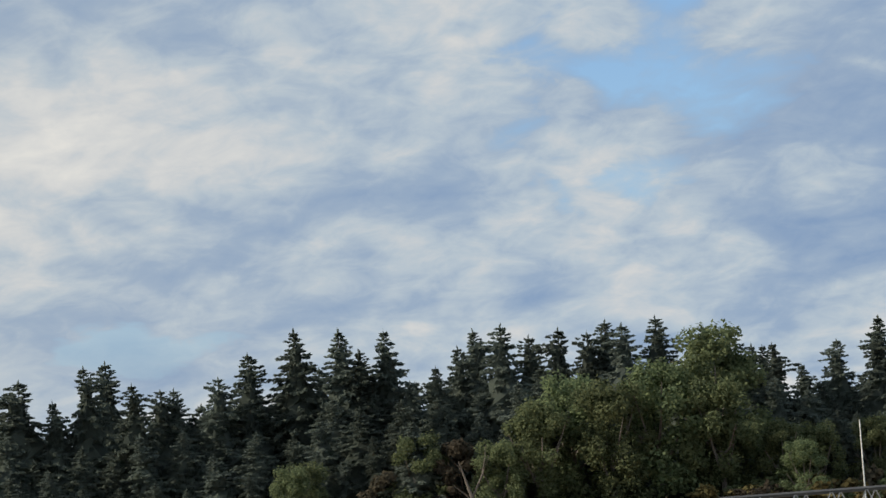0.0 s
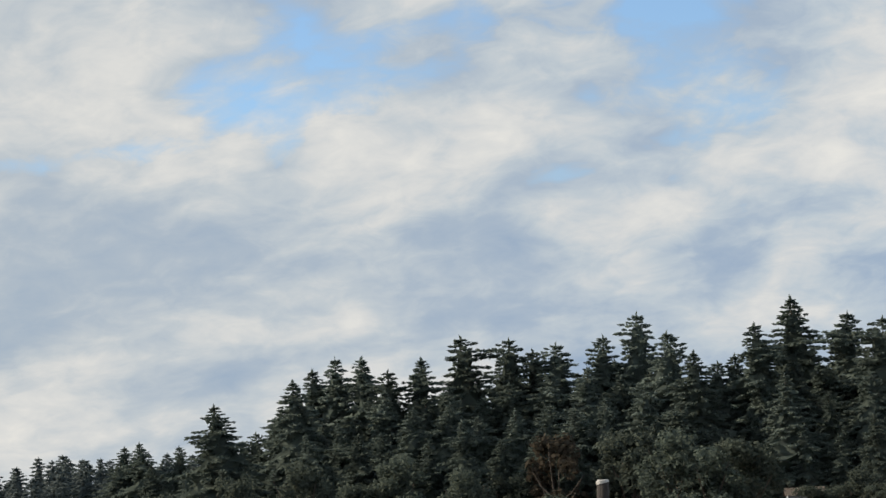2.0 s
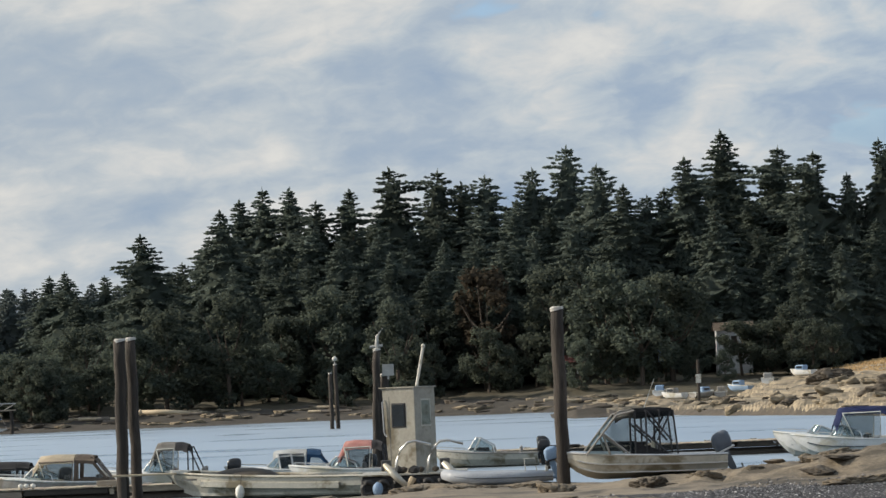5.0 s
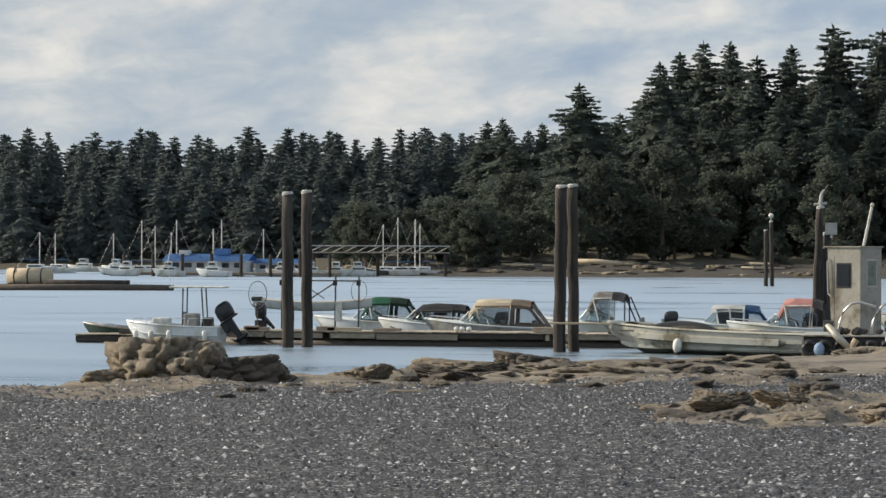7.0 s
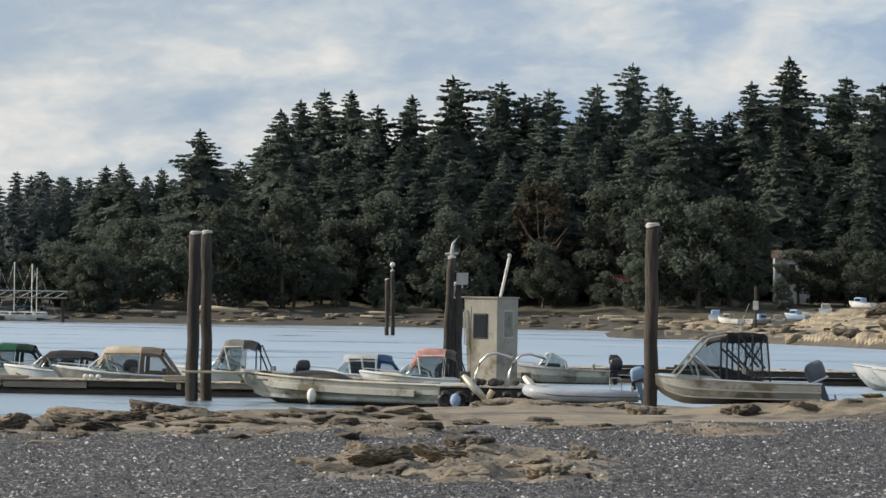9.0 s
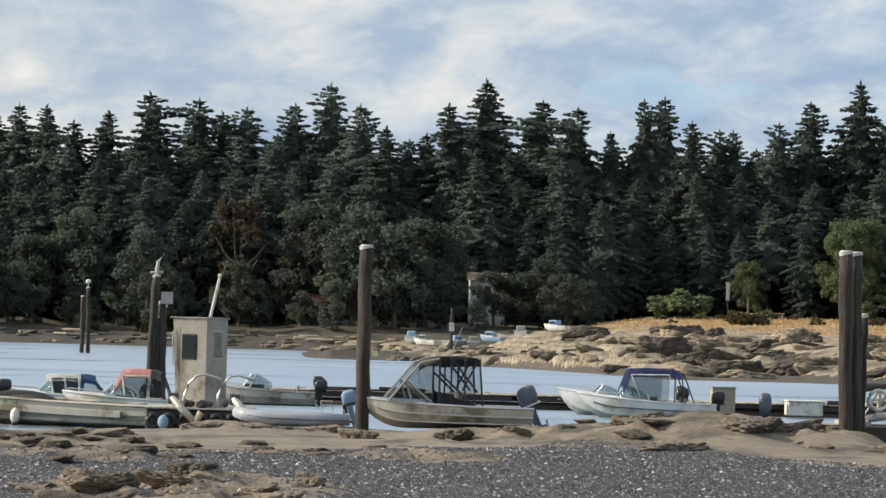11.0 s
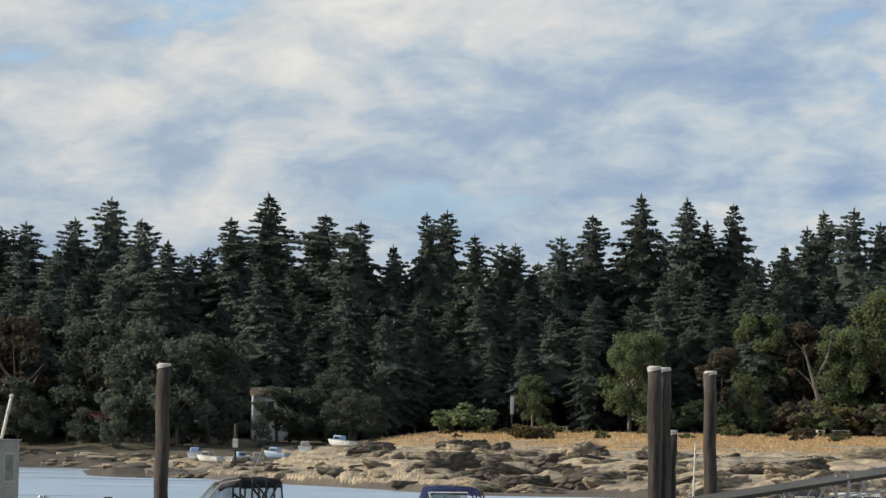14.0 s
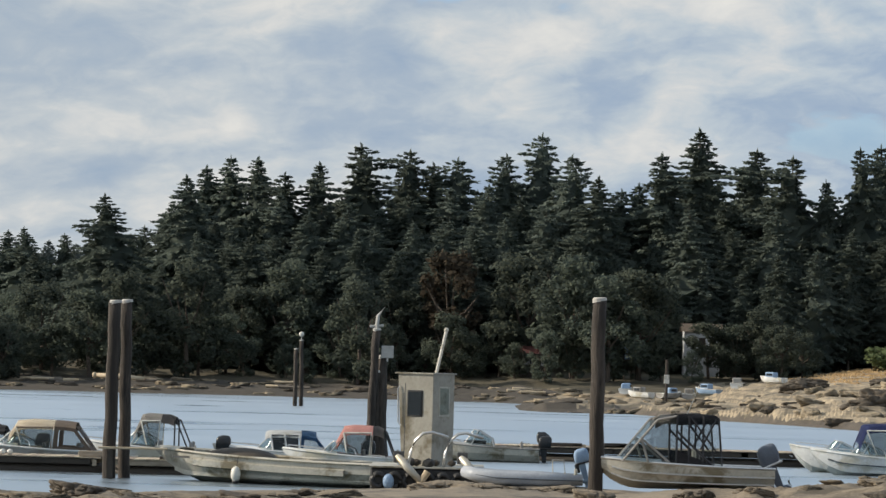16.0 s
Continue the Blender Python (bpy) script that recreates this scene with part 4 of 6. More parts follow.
def grass(count):
    """Dry grass on the point: single blades in tufts."""
    q = np.random.RandomState(9)
    x, y = q.uniform(34, 135, count), q.uniform(296, 392, count)
    z = ground(x, y)
    keep = (z > 3.9 + 4.6 * (fractal(x * 0.35, y * 0.35, 4, 61) - 0.5))
    x, y, z = x[keep], y[keep], z[keep]
    n = len(x)
    high, wide = q.uniform(0.05, 0.20, n) * (1 + 1.5 * q.rand(n) ** 8), q.uniform(0.05, 0.14, n)
    a, lean = q.uniform(0, 3.14, n), q.uniform(-0.25, 0.25, n)
    dx, dy = np.cos(a) * wide, np.sin(a) * wide
    v = np.stack([np.stack([x - dx, y - dy, z], -1), np.stack([x + dx, y + dy, z], -1), np.stack([x + lean, y, z + high], -1)], 1)
    me = bpy.data.meshes.new("grass")
    me.from_pydata(v.reshape(-1, 3).tolist(), [], np.arange(n * 3).reshape(-1, 3).tolist())
    me.materials.append(HAY)
    tagged(new("grass", me), "tall dry golden grass on the point", "grass", kind="stuff")


grass(60000)

# ---- piles, docks, gangway ----


def pile(x, y, base, top, r, lean=(0.0, 0.0), cap=PILE_TOP, label="weathered round timber mooring pile with a pale worn top"):
    ob = thing("mooring_pile", label, "pile", (x, y, base - 1.0), group="timber mooring piles")
    n = 9
    pts = [(lean[0] * k / n, lean[1] * k / n, (top - base + 1.0) * k / n) for k in range(n + 1)]
    part("shaft", rodded([(p[0] + 0.02 * math.sin(k * 2.1 + x), p[1], p[2]) for k, p in enumerate(pts)], [r * (1.06 - 0.10 * k / n + 0.025 * math.sin(3.7 * k + y)) for k in range(n + 1)], 14), PILE, ob, smooth=True)
    e = Vector(pts[-1])
    part("cap", rodded([e + Vector((0.02, 0, -0.06)), e + Vector((0, 0, 0.03)), e + Vector((0, 0, 0.06))], [r * 1.04, r * 1.0, r * 0.7], 14), cap, ob, "pale weathered pile top")
    return ob


pile(-13.33, 103.0, 0, 5.66, 0.205, (0.06, 0))
pile(-12.86, 103.4, 0, 5.70, 0.185, (-0.08, 0))
pile(1.82, 91.0, 0.5, 5.85, 0.205, (-0.02, 0))
pile(-23.18, 104.6, 0, 5.45, 0.20, (-0.06, 0))
pile(-22.62, 105.2, 0, 5.52, 0.19, (-0.06, 0))
pile(14.98, 85.0, 0.7, 5.92, 0.19, (-0.14, 0))
pile(15.28, 85.35, 0.7, 5.9, 0.21, (-0.12, 0))
pile(15.5, 85.8, 0.7, 4.2, 0.13, (0.04, 0))
pile(17.15, 88.0, 0.6, 5.9, 0.185, (-0.1, 0))
pile(-5.9, 128.7, 0, 5.3, 0.17, (0.24, 0), label="leaning timber pile in an old mooring cluster")
pile(-5.35, 129.0, 0, 4.2, 0.2, (-0.04, 0), label="short timber pile in an old mooring cluster")
pile(-5.62, 128.9, 0, 3.6, 0.14, (0.02, 0), label="short timber pile in an old mooring cluster")
pile(-17.85, 283, 0, 5.2, 0.19, (-0.05, 0), label="far timber pile standing in the channel")
pile(-17.3, 283.4, 0, 6.0, 0.19, (-0.15, 0), label="far timber pile standing in the channel")


def board_on_pile(name, label, x, y, z, w, h, m):
    ob = thing(name, label, "sign", (x, y, z))
    part("panel", boxed(-w / 2, w / 2, -0.02, 0.02, 0, h, bevel=0.008), m, ob)
    part("bracket", boxed(-0.04, 0.04, 0.02, 0.10, -0.15, h * 0.7), GALV, ob)


board_on_pile("notice_board", "grey square notice board on the mooring piles", -5.2, 128.75, 4.15, 0.5, 0.5, GALV)
# stand-in for a perched bird: a short bar and a tapering post
bird = thing("light_bracket", "pale pointed stand-in for a bird on top of the leaning pile", "fitting", (-5.66, 128.7, 5.36))
part("arm", rodded([(-0.28, 0, 0.05), (0.28, 0, 0.1)], 0.06), GALV, bird)
part("post", rodded([(0, 0, 0), (0.05, 0, 0.5), (0.3, 0, 0.85)], [0.09, 0.07, 0.02]), GALV, bird)
lamp = thing("channel_marker", "small white channel marker on the far pile", "marker", (-17.45, 283.4, 6.05))
part("stand", rodded([(0, 0, 0), (0, 0, 0.35)], 0.05), GALV, lamp)
part("globe", ball(bmesh.new(), (0, 0, 0.5), 0.24), FENDER, lamp)


def dock(label, x0, x1, y0, y1, high, group, seed, fascia=PLANK, slope=0.0, boards=True):
    """A float: dark log floats, a fascia in pieces, deck planks, cleats."""
    r = random.Random(seed)
    ob = thing("floating_dock", label, "dock", (x0, y0, 0), math.degrees(slope), group=group)
    long, deep = x1 - x0, y1 - y0
    for k in range(max(2, int(deep / 0.9))):
        yy = 0.25 + (deep - 0.5) * k / max(1, int(deep / 0.9) - 1)
        part("float", rodded([(0.05, yy, 0.02), (long * 0.5, yy + 0.04, 0.0), (long - 0.05, yy, 0.02)], 0.27, 10), WETWOOD, ob, "dark waterlogged float", smooth=True)
    x = 0.0
    while x < long - 0.3:
        w = min(r.uniform(1.2, 3.6), long - x)
        drop = r.uniform(-0.05, 0.03)
        part("fascia_board", boxed(x + 0.03, x + w - r.choice((0.03, 0.03, 0.25)), -0.05, 0.05, high - 0.25 + drop, high - 0.05 + drop * 0.5, bevel=0.012), fascia if r.random() < 0.8 else WETWOOD, ob)
        x += w
    part("fascia_board", boxed(0.1, long - 0.1, deep - 0.05, deep + 0.05, high - 0.34, high - 0.05, bevel=0.012), fascia, ob)
    if boards:
        plank = None
        n = int(long / 0.22)
        for k in range(n):
            if plank is None:
                plank = part("plank", boxed(-0.1, 0.1, -0.12, deep + 0.12, 0, 0.045, bevel=0.006), PLANK, ob)
                twin = plank
            else:
                twin = new("plank", plank.data)
                twin.parent = ob
            twin.location = ((k + 0.5) * 0.22, r.uniform(-0.03, 0.03), high - 0.045 + r.uniform(-0.008, 0.008))
    for k in range(int(long / 2.6)):
        a = 1.0 + 2.6 * k + r.uniform(-0.4, 0.4)
        part("cleat", rodded([(a - 0.14, 0.2, high + 0.09), (a, 0.2, high + 0.06), (a + 0.14, 0.2, high + 0.09)], 0.03, 6), GALV, ob)
    for k in range(int(long / 1.8)):
        a = r.uniform(0.5, long - 0.5)
        part("timber_block", boxed(a, a + r.uniform(0.4, 1.6), 0.1, 0.35, high, high + r.uniform(0.06, 0.2), bevel=0.015), r.choice((fascia, PLANK, WETWOOD)), ob)
    return ob


DOCKS = "floating timber docks"
dock("long floating dock of grey weathered planks on dark floats", -26.2, -14.0, 107.4, 109.2, 0.52, DOCKS, 1)
dock("floating dock of grey planks with a pale stringer", -13.9, -8.2, 107.2, 109.0, 0.5, DOCKS, 2)
dock("dark weathered log dock across the bay", -3.0, 12.8, 134.4, 136.6, 0.62, DOCKS, 3, fascia=WETWOOD)
dock("dark weathered log dock across the bay", 13.0, 27.0, 133.4, 135.6, 0.55, DOCKS, 4, fascia=WETWOOD)
dock("dark low dock beside the moored cabin boats", 23.5, 37.8, 119.4, 121.4, 0.48, DOCKS, 5, fascia=WETWOOD)
dock("dark low dock beside the moored cabin boats", 38.0, 52.0, 120.6, 122.6, 0.45, DOCKS, 6, fascia=WETWOOD)
dock("small dark raft at the end of the dock", -32.0, -29.6, 108.0, 109.4, 0.33, DOCKS, 7, fascia=WETWOOD)
plank_walk = thing("gangplank", "long pale timber plank lying from the dock to the skiff", "plank", (-13.6, 102.55, 0.95), -1.5)
part("board", boxed(0, 2.2, -0.14, 0.14, 0, 0.07, bevel=0.01), PALEWOOD, plank_walk)
part("support", boxed(0.3, 0.45, -0.12, 0.12, -1.3, -0.002), WETWOOD, plank_walk)


def gangway():
    """A trussed ramp: chords, zigzag web, deck, handrails."""
    x0, x1 = 15.75, 33.0
    ob = thing("gangway", "long galvanised truss gangway with a dull grey top rail", "gangway", (0, 0, 0))
    low = lambda x: 1.30 + 0.156 * (x - x0)
    top = lambda x: 2.20 + 0.168 * (x - x0)
    for y in (85.9, 87.2):
        part("bottom_chord", rodded([(x0, y, low(x0)), (x1, y, low(x1))], 0.075, 4), GALV, ob)
        part("top_chord", rodded([(x0 - 0.4, y, top(x0 - 0.4)), (x1, y, top(x1))], 0.11, 4), DARKRAIL, ob)
        n, step = 0, 0.78
        x = x0 + 0.1
        while x < x1 - step:
            a, b = ((x, y, low(x)), (x + step * 0.75, y, top(x + step * 0.75))) if n % 2 == 0 else ((x, y, top(x)), (x + step * 0.75, y, low(x + step * 0.75)))
            part("web_bar", rodded([a, b], 0.026, 5), GALV, ob)
            if n % 9 == 8:
                part("post", rodded([(x, y - 0.03, low(x) - 0.05), (x, y - 0.03, top(x) + 0.1)], 0.045, 5), GALV, ob)
            x += step * 0.75
            n += 1
        part("mid_rail", rodded([(x0, y, low(x0) + 0.45), (x1, y, low(x1) + 0.5)], 0.022, 5), GALV, ob)
    n = 46
    tread = None
    for k in range(n):
        x = x0 + (x1 - x0) * (k + 0.5) / n
        if tread is None:
            tread = part("deck_slat", boxed(-0.15, 0.15, 85.95, 87.15, -0.03, 0.02), DARKRAIL, ob)
            one = tread
        else:
            one = new("deck_slat", tread.data)
            one.parent = ob
        one.location = (x, 0, low(x))
    part("end_plate", boxed(x0 - 0.7, x0 + 0.1, 85.9, 87.2, low(x0) - 0.16, low(x0) - 0.04), GALV, ob)
    part("end_strut", rodded([(x0 - 0.75, 85.95, low(x0) - 0.1), (x0 - 0.1, 85.95, low(x0) + 0.8)], 0.03, 5), GALV, ob)
    landing = thing("landing_stage", "dark timber landing under the foot of the gangway", "dock", (14.4, 85.7, gz(15.5, 86.4)))
    part("sill", boxed(0, 2.2, 0, 0.3, -0.3, 0.28, bevel=0.02), WETWOOD, landing)
    part("sill", boxed(0, 2.2, 1.3, 1.6, -0.3, 0.28, bevel=0.02), WETWOOD, landing)
    part("deck", boxed(0, 2.2, 0, 1.6, 0.285, 0.34, bevel=0.01), PLANK, landing)
    pier = thing("pier", "timber pier with a trussed railing above the gangway", "pier", (0, 0, 0))
    part("deck", boxed(33.05, 62, 85.4, 88.0, 3.75, 4.0, bevel=0.02), PLANK, pier)
    for k in range(8):
        for y in (85.7, 87.7):
            part("leg", rodded([(33.6 + 4 * k, y, gz(33.6 + 4 * k, y) - 1), (33.6 + 4 * k, y, 3.74)], 0.18, 10), PILE, pier)
    for y in (85.5, 87.9):
        part("top_rail", rodded([(33.1, y, 5.28), (62, y, 5.28)], 0.06, 4), DARKRAIL, pier)
        for k in range(48):
            x = 33.2 + 0.6 * k
            part("rail_bar", rodded([(x, y, 4.0 if k % 2 else 5.28), (x + 0.6, y, 5.28 if k % 2 else 4.0)], 0.024, 5), GALV, pier)
    ring = thing("life_ring", "white life ring hanging on the foot of the gangway", "life ring", (16.0, 85.75, 1.86))
    part("ring", rodded([(0.27 * math.cos(a), 0, 0.27 * math.sin(a)) for a in np.linspace(0, 6.283, 25)], 0.055, 8), FENDER, ring, smooth=True)


gangway()

# ---- boats ----


def hull_lines(L, B, fb, fbow, draft, square=0.04, full=0.45):
    """Stations from stern to bow: x, half beam, sheer, keel."""
    out = []
    for k in range(19):
        u = k / 18
        w = B / 2 * (0.94 + 0.06 * min(1, u / 0.3)) * (1 - (1 - square) * max(0.0, (u - full) / (1 - full)) ** 2.3)
        out.append((L * (u - 0.5), w, fb + (fbow - fb) * u**2, -draft + (fbow * 0.86 + draft) * max(0.0, (u - 0.72) / 0.28) ** 2.2))
    return out


def boat_hull(ob, lines, hull_mat, deck_mat, floor=0.1, foredeck=0.62, strake=None, bottom=None):
    """Hull with chines, rub rail, liner, foredeck and transom."""
    rows = []
    for x, w, s, k in lines:
        c = k + (s - k) * 0.28
        rows.append([(x, w, s), (x, w * 0.985, s - (s - c) * 0.5), (x, w * 0.86, c), (x - 0.05, w * 0.4, k + (c - k) * 0.4), (x, 0, k), (x - 0.05, -w * 0.4, k + (c - k) * 0.4), (x, -w * 0.86, c), (x, -w * 0.985, s - (s - c) * 0.5), (x, -w, s)])
    bm = loft(bmesh.new(), rows)
    bm.verts.ensure_lookup_table()
    bm.faces.new([bm.verts[k] for k in range(9)])
    part("hull", bm, hull_mat, ob)
    n = len(lines)
    cut = int(foredeck * (n - 1))
    inner = [[(x, w - 0.07, s - 0.01), (x, w - 0.11, max(floor, k + 0.1)), (x, -w + 0.11, max(floor, k + 0.1)), (x, -w + 0.07, s - 0.01)] for x, w, s, k in lines[: cut + 1]]
    part("liner", loft(bmesh.new(), inner), deck_mat, ob)
    part("foredeck", loft(bmesh.new(), [[(x, max(w - 0.03, 0.01), s + 0.01), (x, 0, s + 0.05 + 0.05 * min(1, w)), (x, -max(w - 0.03, 0.01), s + 0.01)] for x, w, s, k in lines[cut:]]), deck_mat, ob)
    for side in (1, -1):
        part("gunwale", rodded([(x, side * (w - 0.015), s + 0.005) for x, w, s, k in lines], 0.042, 6), deck_mat, ob)
        if strake:
            part("strake", rodded([(x, side * (w * 0.99 + 0.012), k + (s - k) * 0.62) for x, w, s, k in lines[:-2]], 0.026, 5), strake, ob)
    part("transom_cap", boxed(lines[0][0] - 0.03, lines[0][0] + 0.06, -lines[0][1], lines[0][1], lines[0][2] - 0.03, lines[0][2] + 0.03, bevel=0.01), deck_mat, ob)


def at_station(lines, x):
    xs = [q[0] for q in lines]
    return [float(np.interp(x, xs, [q[k] for q in lines])) for k in (1, 2, 3)]


def windshield(ob, lines, x, high, rake, back, frame_mat=BRIGHT, glass=GLASS):
    """Two raked front panes and a side pane each side, in a metal frame."""
    w, s, _ = at_station(lines, x)
    w2, s2, _ = at_station(lines, x - back)
    w, w2 = w - 0.1, w2 - 0.08
    top_w = w * 0.86
    f0, f1, ft0, ft1 = Vector((x, w, s + 0.03)), Vector((x + 0.28, 0, s + 0.09)), Vector((x - rake, top_w, s + high)), Vector((x - rake + 0.2, 0, s + high + 0.03))
    b0, bt = Vector((x - back, w2, s2 + 0.02)), Vector((x - back * 0.92, w2 * 0.92, s2 + high * 0.55))
    for side in (1, -1):
        m = Vector((1, side, 1))
        fl = lambda p: Vector((p.x * m.x, p.y * m.y, p.z))
        for quad in ((f1, f0, ft0, ft1), (f0, b0, bt, ft0)):
            bm = bmesh.new()
            bm.faces.new([bm.verts.new(fl(p)) for p in quad])
            part("pane", thick(bm, 0.006), glass, ob)
        for a, b in ((f0, ft0), (ft0, ft1), (f1, f0), (b0, bt), (ft0, bt), (f0, b0)):
            part("frame_bar", rodded([fl(a), fl(b)], 0.02, 5), frame_mat, ob)
    part("frame_bar", rodded([f1, ft1], 0.02, 5), frame_mat, ob)
    return s + high


def canopy(ob, rows, mat, name="canopy", label="", sides=13, drop=0.30):
    """A soft top stretched over bows: rows of x, half width, height of the crown."""
    grid = []
    for x, w, z in rows:
        line = []
        for k in range(sides):
            f = -1 + 2 * k / (sides - 1)
            line.append((x, w * f, z - drop * f * f - (0.09 if drop > 0.2 else 0.2) * abs(f) ** 7))
        grid.append(line)
    bm = loft(bmesh.new(), grid)
    return part(name, thick(bm, 0.02), mat, ob, label, smooth=True)


def flap(ob, pts, mat, name="curtain", label=""):
    bm = bmesh.new()
    bm.faces.new([bm.verts.new(p) for p in pts])
    return part(name, thick(bm, 0.012), mat, ob, label)


def framed_curtain(ob, corners, mat, name="curtain", inset=0.30):
    """A cloth curtain round a clear window: four strips and a pane."""
    outer = [Vector(c) for c in corners]
    mid = sum(outer, Vector()) / len(outer)
    inner = [c.lerp(mid, inset) for c in outer]
    bm = bmesh.new()
    o, i = [bm.verts.new(c) for c in outer], [bm.verts.new(c) for c in inner]
    for k in range(len(o)):
        j = (k + 1) % len(o)
        bm.faces.new((o[k], o[j], i[j], i[k]))
    part(name, thick(bm, 0.012), mat, ob)
    flap(ob, inner, VINYL, "clear_window")


def outboard(ob, x, z, size=1.0, mat=COWL, tilt=0.0, y=0.0, label="black outboard motor"):
    """An outboard: cowling, mid section, anti-splash plate, gearcase, propeller; tilted up by so many degrees."""
    root = new("outboard_motor")
    root.parent = ob
    root.matrix_basis = pose(x, y, z, 0, tilt, 0)
    tagged(root, label)
    part("cowling", cowl(size), mat, root, smooth=True)
    part("band", boxed(-0.52 * size, 0.06 * size, -0.2 * size, 0.2 * size, 0.06 * size, 0.12 * size, bevel=0.02), BRIGHT if mat is GREYCOWL else BLACK, root)
    part("leg", loft(bmesh.new(), [[(-0.32 * size, 0.09 * size, 0.1 * size), (-0.05 * size, 0.09 * size, 0.1 * size), (-0.05 * size, -0.09 * size, 0.1 * size), (-0.32 * size, -0.09 * size, 0.1 * size), (-0.32 * size, 0.09 * size, 0.1 * size)],
                                   [(-0.30 * size, 0.05 * size, -0.55 * size), (-0.12 * size, 0.05 * size, -0.55 * size), (-0.12 * size, -0.05 * size, -0.55 * size), (-0.30 * size, -0.05 * size, -0.55 * size), (-0.30 * size, 0.05 * size, -0.55 * size)]], False), mat, root)
    part("gearcase", ball(bmesh.new(), (-0.24 * size, 0, -0.62 * size), 0.10 * size, (2.4, 0.8, 0.9), 2), mat, root, smooth=True)
    part("skeg", boxed(-0.3 * size, -0.12 * size, -0.015, 0.015, -0.85 * size, -0.62 * size), mat, root)
    prop = bmesh.new()
    for k in range(3):
        a = 2.094 * k
        loft(prop, [[(-0.5 * size, 0, -0.62 * size), (-0.46 * size, 0.04 * math.cos(a), -0.62 * size + 0.04 * math.sin(a))], [(-0.52 * size, 0.17 * size * math.cos(a - 0.3), -0.62 * size + 0.17 * size * math.sin(a - 0.3)), (-0.47 * size, 0.17 * size * math.cos(a + 0.3), -0.62 * size + 0.17 * size * math.sin(a + 0.3))]])
    part("propeller", thick(prop, 0.01), GALV, root)
    part("bracket", boxed(-0.06 * size, 0.10 * size, -0.14 * size, 0.14 * size, -0.25 * size, 0.08 * size, bevel=0.015), BLACK, root)
    return root


def stack(rings, sides=14, power=0.5):
    """A rounded block: rings of x middle, half length, half width, height."""
    rows = []
    for xm, hx, hy, z in rings:
        row = []
        for k in range(sides + 1):
            a = 2 * math.pi * k / sides
            c, s = math.cos(a), math.sin(a)
            row.append((xm + hx * math.copysign(abs(c) ** power, c), hy * math.copysign(abs(s) ** power, s), z))
        rows.append(row)
    bm = loft(bmesh.new(), rows)
    bmesh.ops.remove_doubles(bm, verts=bm.verts[:], dist=0.0005)
    bmesh.ops.holes_fill(bm, edges=[e for e in bm.edges if e.is_boundary])
    return bm


def cowl(size):
    return stack([(m * size, l * size, w * size, z * size) for m, l, w, z in ((-0.2, 0.22, 0.14, 0.08), (-0.22, 0.27, 0.19, 0.16), (-0.24, 0.29, 0.20, 0.34), (-0.25, 0.28, 0.19, 0.50), (-0.27, 0.22, 0.15, 0.60), (-0.28, 0.12, 0.08, 0.64))])


BOATS = "boats moored at the docks"


